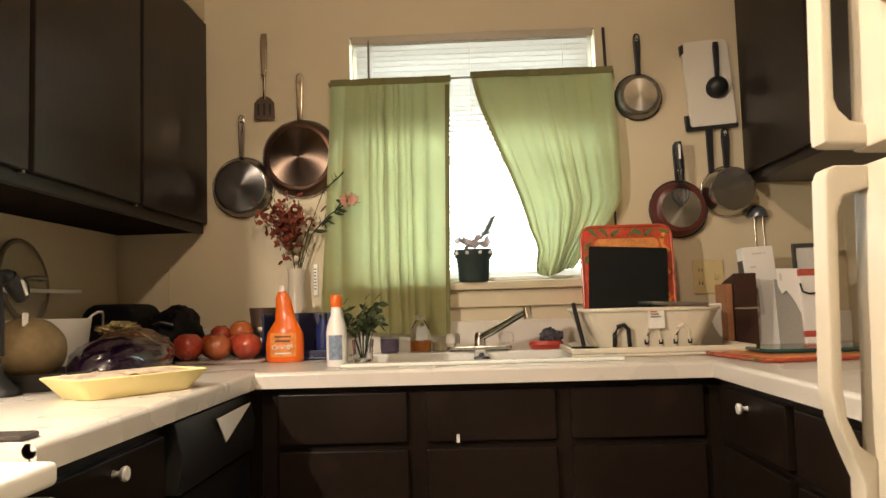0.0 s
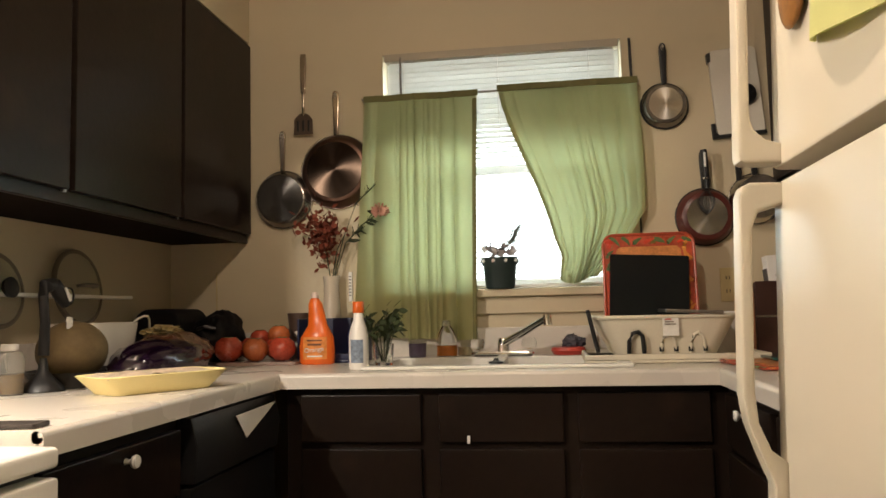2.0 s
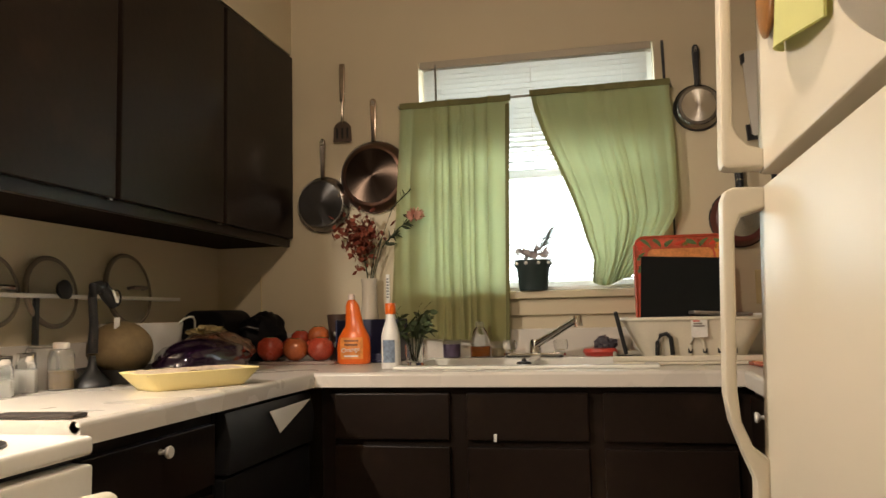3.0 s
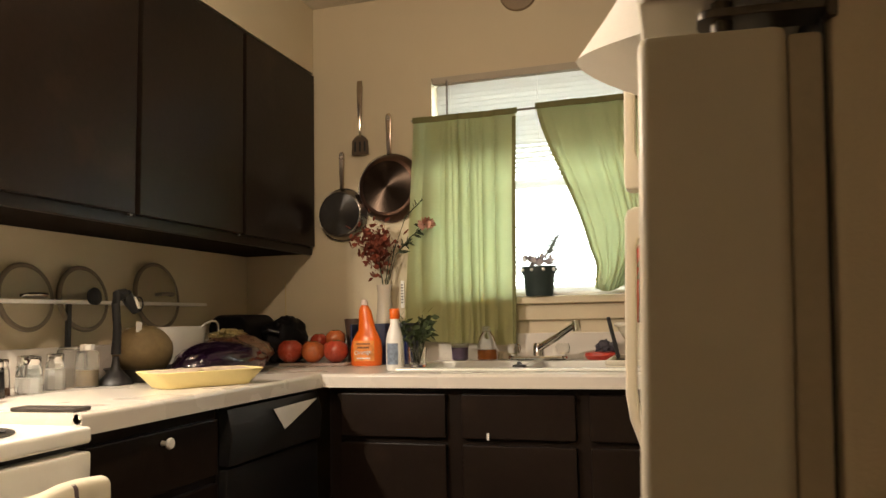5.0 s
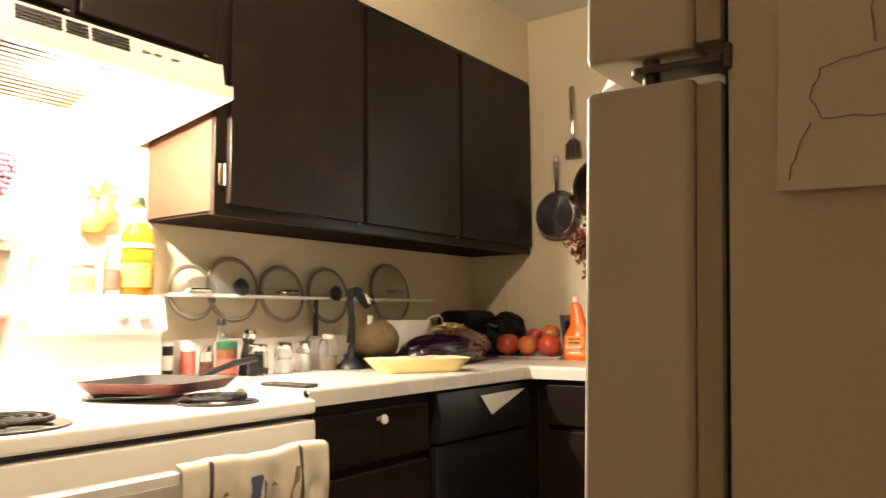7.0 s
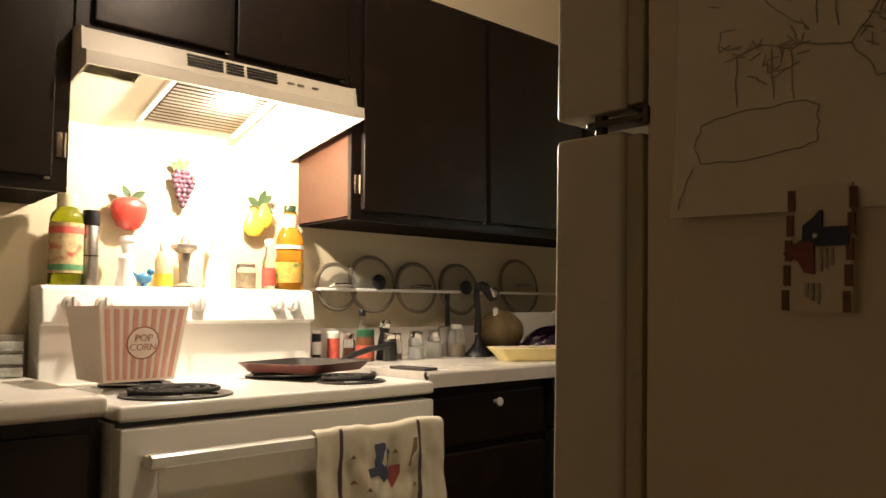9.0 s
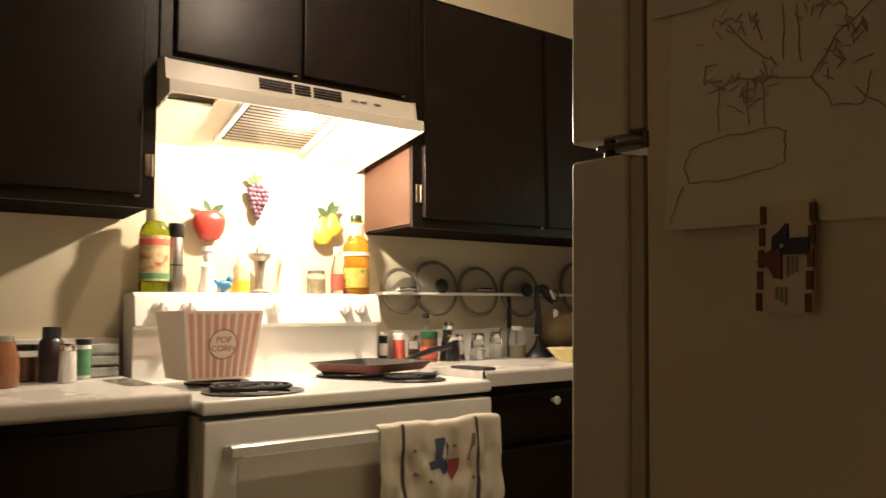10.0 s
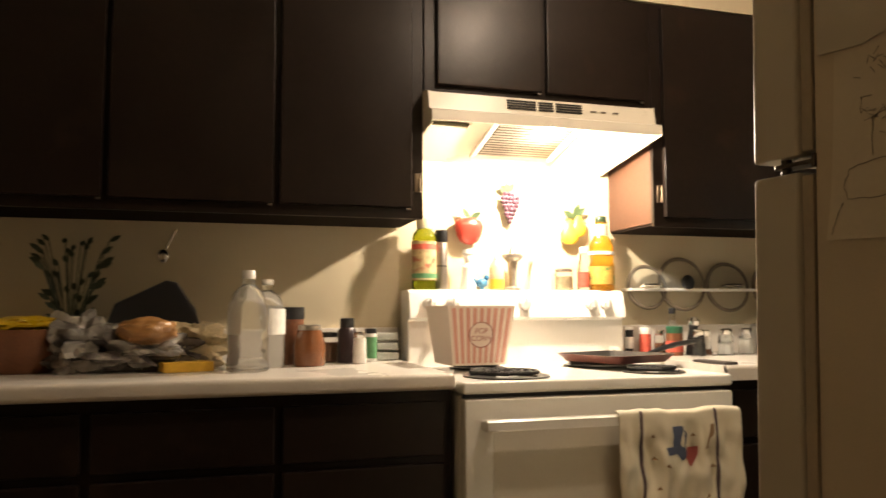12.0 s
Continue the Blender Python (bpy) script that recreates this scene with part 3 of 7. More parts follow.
def burner(x, y, r):
    root = part("burner", lathe(bmn(), [(r * 1.13, 0.001), (r * 1.14, 0.004), (r * 1.07, 0.005), (r * 1.0, 0.001), (r * 0.3, 0.0005)], 32, pose(x, y, ST)), M("sooty_drip_pan", (0.045, 0.04, 0.036), 0.4, metal=0.5, var=0.4, scale=30), stove, "sooty metal drip pan")
    bm = bmn()
    pts = []
    turns = 4 if r > 0.08 else 3
    for i in range(turns * 22):
        a = 2 * math.pi * i / 22
        rr = r * (0.18 + 0.82 * i / (turns * 22))
        pts.append((x + rr * math.cos(a), y + rr * math.sin(a), ST + 0.013))
    tube(bm, pts, 0.0048, 6)
    for a in (0.5, 2.6, 4.7):
        tube(bm, [(x, y, ST + 0.007), (x + r * math.cos(a), y + r * math.sin(a), ST + 0.007)], 0.0025, 5)
    part("coil", bm, IRON, root, "black heating coil")


burner(-0.415, 0.596, 0.100)
burner(-0.715, 0.620, 0.075)
burner(-0.420, 1.035, 0.075)
burner(-0.690, 1.010, 0.096)

hood = thing("range_hood", "cream white range hood with a lit bulb and grille", "range hood", pose(0, 0, 0))
H0, H1 = 0.440, 1.178
HOODM = M("cream_hood_enamel", (0.76, 0.71, 0.60), 0.3, var=0.04, scale=4)
bm = bmn()
prism(bm, [(UX - 0.002, 1.714), (-0.615, 1.700), (-0.605, 1.648), (-0.572, 1.636), (-0.569, 1.606), (-0.578, 1.606), (-0.582, 1.628), (-0.612, 1.641), (-0.622, 1.692), (UX - 0.002, 1.706)], H0 + 0.006, H1 - 0.006, "y")
part("front_panel", bm, HOODM, hood)
for y0 in (H0, H1 - 0.006):
    bm = bmn()
    prism(bm, [(LEFT + 0.003, 1.714), (UX, 1.714), (-0.613, 1.702), (-0.603, 1.648), (-0.570, 1.637), (-0.567, 1.604), (-0.60, 1.599), (LEFT + 0.003, 1.545)], y0, y0 + 0.006, "y")
    part("side_panel", bm, HOODM, hood)
bm = bmn()
box(bm, LEFT + 0.003, H0 + 0.006, 1.706, UX - 0.004, H1 - 0.006, 1.713)
part("top_panel", bm, HOODM, hood)
for y0, y1, xf in ((H0 + 0.007, 0.600, -0.735), (0.600, H1 - 0.007, -0.630)):
    bm = bmn()
    zf = 1.652 + 0.238 * (xf + 0.630)
    prism(bm, [(xf, zf), (xf, zf + 0.006), (LEFT + 0.003, 1.576), (LEFT + 0.003, 1.570)], y0, y1, "y")
    part("bottom_pan", bm, HOODM, hood)
for y0 in (0.664, 0.940):
    bm = bmn()
    prism(bm, [(-0.632, 1.6515), (-0.632, 1.639), (-0.905, 1.574), (-0.905, 1.5865)], y0, y0 + 0.014, "y")
    part("filter_rail", bm, HOODM, hood)
fil = part("filter_frame", sheet(bmn(), 1, 1, lambda u, v: (-0.632 - 0.262 * u, 0.682 + 0.255 * v, 1.6450 - 0.0624 * u), 0.003), M("greasy_filter_mesh", (0.05, 0.04, 0.03), 0.5, metal=0.6, var=0.4, scale=60), hood, "greasy aluminium grease filter")
for i in range(15):
    u = (i + 0.7) / 15.6
    bm = bmn()
    x, z = -0.632 - 0.262 * u, 1.6420 - 0.0624 * u
    prism(bm, [(x, z - 0.001), (x - 0.0065, z - 0.004), (x - 0.008, z - 0.001)], 0.686, 0.933, "y")
    part("louvre", bm, DULLSTEEL, fil)
for i in range(3):
    y0 = 0.682 + (0.0, 0.101, 0.157)[i]
    w = (0.092, 0.047, 0.086)[i]
    for k in range(4):
        bm = bmn()
        z = 1.690 - 0.0082 * k
        x = -0.6125 + (1.700 - z) * 0.222
        box(bm, x - 0.004, y0, z - 0.0022, x + 0.0008, y0 + w, z + 0.0022)
        part("vent_slot", bm, BLACK, hood, "dark vent slot")
for y in (0.955, 0.985, 1.03):
    bm = bmn()
    box(bm, -0.6075, y, 1.672, -0.6045, y + 0.020, 1.676, 0.001)
    part("switch", bm, DULLSTEEL, hood)
bm = bmn()
ball(bm, (-0.700, 0.870, 1.620), 0.016, 3)
tube(bm, [(-0.700, 0.876, 1.625), (-0.700, 0.900, 1.634)], 0.009, 10)
part("bulb", bm, BULB, hood, "glowing bulb")

lampd = thing("ceiling_light", "round frosted glass ceiling light, lit", "ceiling light", pose(0.24, 0.88, TOP))
bm = bmn()
lathe(bm, [(0.0, 0.0), (0.15, 0.0), (0.155, -0.02), (0.145, -0.03)], 40)
part("base", bm, WHITEPL, lampd)
bm = bmn()
lathe(bm, [(0.143, -0.020), (0.135, -0.030), (0.10, -0.040), (0.05, -0.046), (0.0, -0.048)], 40)
part("shade", bm, DOME, lampd, "glowing frosted glass shade")

# things on the stove
def prism_taper(bm, w0, w1, h, t=0.004):
    a = [bm.verts.new((sx * w0, sy * w0, 0)) for sx, sy in ((-1, -1), (1, -1), (1, 1), (-1, 1))]
    b = [bm.verts.new((sx * w1, sy * w1, h)) for sx, sy in ((-1, -1), (1, -1), (1, 1), (-1, 1))]
    c = [bm.verts.new((sx * (w1 - t), sy * (w1 - t), h)) for sx, sy in ((-1, -1), (1, -1), (1, 1), (-1, 1))]
    d = [bm.verts.new((sx * (w0 - t), sy * (w0 - t), t)) for sx, sy in ((-1, -1), (1, -1), (1, 1), (-1, 1))]
    bm.faces.new(a), bm.faces.new(d)
    for p, q in ((a, b), (b, c), (c, d)):
        for i in range(4):
            j = (i + 1) % 4
            bm.faces.new((p[i], p[j], q[j], q[i]))
    return bm


POPWHITE = M("cream_bucket_plastic", (0.80, 0.68, 0.58), 0.4, var=0.03)
POPRED = M("faded_red_print", (0.66, 0.33, 0.26), 0.45, var=0.08)
buc = thing("popcorn_bucket", "cream plastic popcorn bucket with faded red stripes", "bucket", pose(-0.668, 0.578, ST + 0.018, 0, 0, 3) @ Matrix.Scale(1.05, 4))
bm = bmn()
prism_taper(bm, 0.076, 0.097, 0.160)
part("tub", bm, POPWHITE, buc)
slope = math.atan2(0.021, 0.160)
for k in range(3):
    fm = pose(0, 0, 0, 0, 0, 90 * k)
    for i in range(9):
        c = -0.84 + 1.68 * i / 8
        bm = bmn()
        hw = 0.056
        spans = ((0.006, 0.153),)
        for za, zb in spans:
            def wz(z):
                return 0.076 + 0.021 * z / 0.160
            q = [(wz(za) + 0.0012, (c - hw) * wz(za), za), (wz(za) + 0.0012, (c + hw) * wz(za), za), (wz(zb) + 0.0012, (c + hw) * wz(zb), zb), (wz(zb) + 0.0012, (c - hw) * wz(zb), zb)]
            q2 = [(x - 0.001, y, z) for x, y, z in q]
            va, vb = [bm.verts.new(fm @ Vector(p)) for p in q], [bm.verts.new(fm @ Vector(p)) for p in q2]
            bm.faces.new(va), bm.faces.new(vb)
            for n in range(4):
                bm.faces.new((va[n], va[(n + 1) % 4], vb[(n + 1) % 4], vb[n]))
        part("stripe", bm, POPRED, buc)
# lettering in a ring on the face towards the room
face = pose(0.0874, 0, 0.082, 90 + math.degrees(slope), 0, 90)
bm = bmn()
lathe(bm, [(0, 0.0012), (0.034, 0.0012), (0.034, -0.001)], 32, face)
part("badge", bm, POPWHITE, buc)
bm = bmn()
ring = [(0.034 * math.cos(a / 32 * 2 * math.pi), 0.034 * math.sin(a / 32 * 2 * math.pi), 0.001) for a in range(32)]
tube(bm, [face @ Vector(p) for p in ring], 0.0016, 6, True)
part("ring", bm, M("ring_print", (0.34, 0.12, 0.09), 0.45, var=0.1), buc)


def lettering(text, size, m, material, parent):
    cu = bpy.data.curves.new("lettering", "FONT")
    cu.body, cu.size, cu.extrude, cu.align_x, cu.align_y = text, size, 0.0006, "CENTER", "CENTER"
    tmp = new("lettering_curve", cu)
    bpy.context.view_layer.update()
    me = bpy.data.meshes.new_from_object(tmp)
    bpy.data.objects.remove(tmp)
    me.materials.clear()
    me.materials.append(material)
    ob = new("lettering", me)
    ob.parent = parent
    ob.matrix_basis = m
    return ob


POPDARK = M("faded_dark_red_print", (0.44, 0.18, 0.14), 0.45, var=0.1)
lettering("POP", 0.021, face @ pose(0, 0.010, 0.0022), POPDARK, buc)
lettering("CORN", 0.020, face @ pose(0, -0.010, 0.0022), POPDARK, buc)

pan = thing("frying_pan", "square red griddle pan with a dark interior on a coil", "frying pan", pose(-0.625, 1.030, ST + 0.018, 0, 0, 20) @ Matrix.Diagonal((1.08, 1.08, 0.78, 1)))
bm = bmn()
o1, o2 = rounded(-0.105, -0.105, 0.105, 0.105, 0.03), rounded(-0.125, -0.125, 0.125, 0.125, 0.035)
o3, o4 = rounded(-0.121, -0.121, 0.121, 0.121, 0.033), rounded(-0.102, -0.102, 0.102, 0.102, 0.028)
loops = [[bm.verts.new((x, y, z)) for x, y in o] for o, z in ((o1, 0.0), (o2, 0.030), (o3, 0.030))]
bm.faces.new(loops[0])
for a, b in zip(loops, loops[1:]):
    for i in range(len(a)):
        bm.faces.new((a[i], b[i], b[(i + 1) % len(a)], a[(i + 1) % len(a)]))
part("body", bm, REDPAN, pan)
bm = bmn()
loops = [[bm.verts.new((x, y, z)) for x, y in o] for o, z in ((o3, 0.0295), (o4, 0.004))]
for i in range(len(o3)):
    bm.faces.new((loops[0][i], loops[1][i], loops[1][(i + 1) % len(o3)], loops[0][(i + 1) % len(o3)]))
bm.faces.new(loops[1])
part("cooking_surface", bm, NONSTICK, pan, "dark non-stick cooking surface")
bm = bmn()
tube(bm, [(0.02, 0.122, 0.024), (0.03, 0.16, 0.040), (0.04, 0.22, 0.058), (0.05, 0.30, 0.068)], [0.008, 0.010, 0.011, 0.010], 10)
part("handle", bm, BLACK, pan)

TOWEL = cloth("cream_towel_cloth", (0.74, 0.68, 0.54), 0.15)
TBLUE = cloth("printed_blue_cloth", (0.10, 0.12, 0.19), 0.1)
TRED = cloth("printed_red_cloth", (0.36, 0.10, 0.09), 0.1)
TSTRIPE = cloth("dark_stripe_cloth", (0.11, 0.08, 0.085), 0.1)
TBROWN = cloth("printed_brown_cloth", (0.28, 0.18, 0.10), 0.1)
tow = thing("dish_towel", "cream dish towel with blue and red print on the oven", "towel", pose(0, 0, 0))


def towel_at(u, v, off=0.0):
    y = 0.818 + 0.350 * u
    w = 0.006 * math.sin(u * 19 + v * 2) + 0.003 * math.sin(u * 41) + 0.016 * noise.noise((u * 6, v * 7, 3.0)) + 0.008 * noise.noise((u * 17, v * 13, 8.0))
    y += 0.006 * noise.noise((u * 3, v * 5, 1.0))
    s = v * 0.62
    if s < 0.05:
        a = s / 0.05 * math.pi * 0.5
        x, z = -0.249 + 0.019 * math.sin(a), 0.799 + 0.017 * math.cos(a) ** 0.7
    else:
        x, z = -0.230 + w * min(1, (s - 0.05) * 14), 0.799 - (s - 0.05)
    return (x + off, y, z + 0.003 * math.sin(u * 9) + 0.005 * noise.noise((u * 9, 0.4, 5.0)))


bm = bmn()
sheet(bm, 80, 70, towel_at, 0.002)
part("cloth", bm, TOWEL, tow)
for u0, u1 in ((0.165, 0.190), (0.770, 0.795)):
    bm = bmn()
    sheet(bm, 3, 40, lambda u, v: towel_at(u0 + (u1 - u0) * u, v * 0.98 + 0.01, 0.0024), 0.0008)
    part("stripe", bm, TSTRIPE, tow, "dark woven stripe")


def print_on(name, outline, material):
    """A small printed patch: an outline in towel coordinates, filled as a fan."""
    bm = bmn()
    c = (sum(p[0] for p in outline) / len(outline), sum(p[1] for p in outline) / len(outline))
    vc = bm.verts.new(towel_at(*c, 0.0036))
    vs = [bm.verts.new(towel_at(u, v, 0.0036)) for u, v in outline]
    for i in range(len(vs)):
        bm.faces.new((vc, vs[i], vs[(i + 1) % len(vs)]))
    part(name, bm, material, tow)


print_on("print_patch", [(0.42, 0.113), (0.50, 0.113), (0.55, 0.147), (0.53, 0.201), (0.56, 0.239), (0.50, 0.256), (0.44, 0.222), (0.37, 0.231), (0.36, 0.201), (0.42, 0.193)], TBLUE)
print_on("print_patch", [(0.55, 0.201), (0.63, 0.197), (0.63, 0.231), (0.60, 0.260), (0.57, 0.281), (0.54, 0.247)], TRED)
print_on("print_patch", [(0.47, 0.176), (0.49, 0.176), (0.49, 0.186), (0.47, 0.186)], TOWEL)
print_on("print_patch", [(0.73, 0.117), (0.76, 0.117), (0.75, 0.155), (0.70, 0.214), (0.68, 0.214), (0.71, 0.155)], TBROWN)
for u, v in ((0.27, 0.155), (0.28, 0.245), (0.36, 0.27), (0.74, 0.285), (0.60, 0.15), (0.30, 0.36), (0.70, 0.40)):
    print_on("print_patch", [(u - 0.022, v + 0.007), (u + 0.022, v + 0.007), (u, v - 0.009)], TBROWN)

# ---- ornaments and bottles on top of the stove ----
GT = 1.1345
RED = M("glossy_red", (0.42, 0.045, 0.03), 0.3, var=0.2, scale=12, coat=0.3)
LEAFG = M("painted_leaf_green", (0.055, 0.085, 0.035), 0.5, var=0.3, scale=30)
GRAPE = M("grape_purple", (0.095, 0.042, 0.06), 0.35, var=0.35, scale=25)
YELLOW = M("pear_yellow", (0.68, 0.48, 0.05), 0.4, var=0.15)
OILG = M("green_oil_glass", (0.30, 0.34, 0.015), 0.08, var=0.1, trans=0.9, ior=1.4)
OILY = M("amber_syrup", (0.80, 0.40, 0.04), 0.1, var=0.1, trans=0.8, ior=1.4)
LABELC = M("printed_label", (0.60, 0.50, 0.32), 0.5, var=0.35, scale=60)
OILLABEL = M("oil_label", (0.44, 0.34, 0.18), 0.5, var=0.35, scale=60, stain=(0.34, 0.07, 0.04), stain_scale=34, stain_at=0.54)
LABELW = M("white_label", (0.72, 0.70, 0.66), 0.5, var=0.1, scale=60)
LABELR = M("red_label", (0.50, 0.09, 0.06), 0.5, var=0.25, scale=50)
LABELG = M("green_label", (0.08, 0.22, 0.10), 0.5, var=0.25, scale=50)
CERAMIC = M("white_ceramic", (0.80, 0.79, 0.76), 0.2, var=0.03)
BLUEC = M("blue_ceramic", (0.05, 0.18, 0.32), 0.25, var=0.15)
PEWTER = M("pewter", (0.35, 0.31, 0.26), 0.4, metal=0.8, var=0.3, scale=40)
WHITECAP = WHITEPL
BROWNJ = M("brown_spice", (0.16, 0.06, 0.025), 0.5, var=0.4, scale=60)
SALT = M("white_salt", (0.82, 0.81, 0.78), 0.8, var=0.04, bump=0.3)


def bottle(name, label, x, y, z, prof, material, cap=None, capm=None, band=None, bandm=None, sx=1.0, cat="bottle", rot=0.0, fill=None, fillm=None, bandlabel="printed paper label", seg=20):
    """A turned bottle: body profile, and its cap, label band and filling as parts."""
    root = thing(name, label, cat, pose(x, y, z, 0, 0, rot))
    S = Matrix.Diagonal((sx, 1, 1, 1))
    bm = bmn()
    lathe(bm, [(0, 0.0)] + list(prof) + ([] if cap else [(0, prof[-1][1])]), seg, S)
    part("body", bm, material, root)
    if cap:
        bm = bmn()
        r, z0, z1 = cap
        lathe(bm, [(0, z0), (r * 0.97, z0), (r, z0 + 0.001), (r, z1 - 0.002), (r * 0.9, z1), (0, z1)], seg, S)
        part("cap", bm, capm, root)
    if band:
        r, z0, z1 = band
        bm = bmn()
        lathe(bm, [(r - 0.001, z0), (r + 0.0008, z0 + 0.0005), (r + 0.0008, z1 - 0.0005), (r - 0.001, z1)], seg, S)
        part("label", bm, bandm, root, bandlabel)
    if fill:
        r, z0, z1 = fill
        bm = bmn()
        lathe(bm, [(0, z0), (r, z0), (r, z1), (0, z1)], seg, S)
        part("contents", bm, fillm, root)
    return root


def band(root, r, z0, z1, material, sx, lab):
    bm = bmn()
    lathe(bm, [(r - 0.001, z0), (r + 0.0014, z0 + 0.0005), (r + 0.0014, z1 - 0.0005), (r - 0.001, z1)], 20, Matrix.Diagonal((sx, 1, 1, 1)))
    part("label", bm, material, root, lab)


oil = bottle("oil_bottle", "green olive oil bottle with a printed label on the stove", -0.905, 0.505, GT, [(0.038, 0.0), (0.040, 0.006), (0.040, 0.165), (0.036, 0.180), (0.026, 0.192), (0.023, 0.202)], OILG, (0.025, 0.196, 0.231), M("cream_cap", (0.62, 0.57, 0.38), 0.4), (0.040, 0.030, 0.156), OILLABEL, sx=0.8)
band(oil, 0.040, 0.128, 0.146, LABELR, 0.8, "red label heading")
band(oil, 0.040, 0.036, 0.052, LABELG, 0.8, "green label foot")
bottle("pepper_grinder", "tall grey glass pepper grinder on the stove", -0.915, 0.566, GT, [(0.019, 0.0), (0.020, 0.004), (0.020, 0.150), (0.018, 0.155)], DULLSTEEL, (0.021, 0.155, 0.195), BLACK, (0.020, 0.075, 0.079), BLACK, cat="grinder", bandlabel="dark ring")
bottle("honey_bottle", "small honey bottle with a yellow base and label", -0.900, 0.752, GT, [(0.022, 0.0), (0.024, 0.004), (0.024, 0.075), (0.016, 0.092), (0.012, 0.097)], M("honey_plastic", (0.66, 0.50, 0.30), 0.3, var=0.2, scale=20), (0.012, 0.095, 0.120), WHITECAP, (0.024, 0.004, 0.036), YELLOW, bandlabel="bright yellow label")
bottle("glass_jar", "low clear glass jar with pale contents", -0.905, 0.997, GT, [(0.028, 0.0), (0.030, 0.004), (0.030, 0.055), (0.026, 0.062)], GLASS, (0.027, 0.062, 0.074), PEWTER, fill=(0.026, 0.004, 0.045), fillm=LABELC, cat="jar")
bottle("sauce_bottle", "clear sauce bottle with a red label", -0.885, 1.060, GT, [(0.019, 0.0), (0.020, 0.004), (0.020, 0.075), (0.011, 0.105), (0.010, 0.130)], GLASS, (0.012, 0.128, 0.147), WHITECAP, (0.020, 0.012, 0.062), LABELR)
syr = bottle("syrup_bottle", "amber juice bottle with a bright fruit label", -0.895, 1.135, GT, [(0.042, 0.0), (0.045, 0.006), (0.045, 0.088), (0.041, 0.102), (0.044, 0.118), (0.044, 0.152), (0.036, 0.170), (0.024, 0.188), (0.021, 0.236)], OILY, (0.019, 0.232, 0.256), M("dark_green_cap", (0.02, 0.04, 0.02), 0.4), (0.045, 0.020, 0.082), M("fruit_label", (0.60, 0.36, 0.08), 0.45, var=0.4, scale=45, stain=(0.10, 0.20, 0.05), stain_scale=36, stain_at=0.54), sx=0.75)
band(syr, 0.0245, 0.188, 0.228, M("pale_neck_label", (0.66, 0.44, 0.34), 0.5, var=0.2, scale=50), 0.75, "pale neck label")
band(syr, 0.0445, 0.122, 0.134, LABELW, 0.75, "white lettering band")

cook = bmn()
lathe(cook, [(0, 0), (0.026, 0), (0.028, 0.01), (0.020, 0.05), (0.022, 0.075), (0.010, 0.088), (0.016, 0.100), (0.014, 0.112), (0.020, 0.120), (0.018, 0.132), (0, 0.135)], 20)
solo("ceramic_figure", cook, CERAMIC, "white ceramic cook figure on the stove", "figurine", pose(-0.905, 0.655, GT))
bird = bmn()
ball(bird, (0, 0, 0.022), 0.017, 2, (0.8, 1.25, 0.95))
ball(bird, (0, 0.016, 0.040), 0.010, 2)
prism(bird, [(-0.030, 0.020), (-0.046, 0.042), (-0.040, 0.046), (-0.016, 0.030)], -0.004, 0.004, "x")
lathe(bird, [(0, 0), (0.010, 0), (0.006, 0.008), (0, 0.010)], 12)
solo("bird_ornament", bird, BLUEC, "small blue ceramic bird on the stove", "figurine", pose(-0.888, 0.696, GT))
cat = bmn()
lathe(cat, [(0, 0), (0.036, 0), (0.038, 0.008), (0.034, 0.05), (0.022, 0.100), (0.016, 0.118), (0.022, 0.135), (0.022, 0.155), (0.012, 0.170), (0, 0.174)], 22)
for s in (-1, 1):
    prism(cat, [(s * 0.020, 0.155), (s * 0.018, 0.188), (s * 0.004, 0.168)], -0.004, 0.004, "x")
solo("ceramic_figure", cat, CERAMIC, "tall white ceramic animal figure on the stove", "figurine", pose(-0.910, 0.912, GT))
pil = bmn()
lathe(pil, [(0, 0), (0.030, 0), (0.030, 0.005), (0.014, 0.012), (0.011, 0.025), (0.014, 0.06), (0.018, 0.095), (0.034, 0.108), (0.034, 0.118), (0.014, 0.122), (0.010, 0.135), (0, 0.150)], 20)
for a in range(6):
    ball(pil, (0.026 * math.cos(a * 1.05), 0.026 * math.sin(a * 1.05), 0.112), 0.009, 1)
solo("candle_holder", pil, PEWTER, "pewter pedestal ornament with beaded rim", "ornament", pose(-0.905, 0.810, GT))

# hanging fruit plaques on the wall over the stove
def leaf(bm, p, d, length, width, bend=0.2):
    p, d = Vector(p), Vector(d).normalized()
    s = d.cross(Vector((1, 0.1, 0.05))).normalized()
    rows = []
    for i in range(5):
        t = i / 4
        w = width * math.sin(math.pi * (0.08 + 0.9 * t)) * 0.5
        c = p + d * (length * t) + Vector((bend * length * t * t * 0.5, 0, 0))
        rows.append([bm.verts.new(c - s * w), bm.verts.new(c + Vector((-0.06 * width, 0, 0))), bm.verts.new(c + s * w)])
    fs = []
    for a, b in zip(rows, rows[1:]):
        fs += [bm.faces.new((a[0], b[0], b[1], a[1])), bm.faces.new((a[1], b[1], b[2], a[2]))]
    return bm


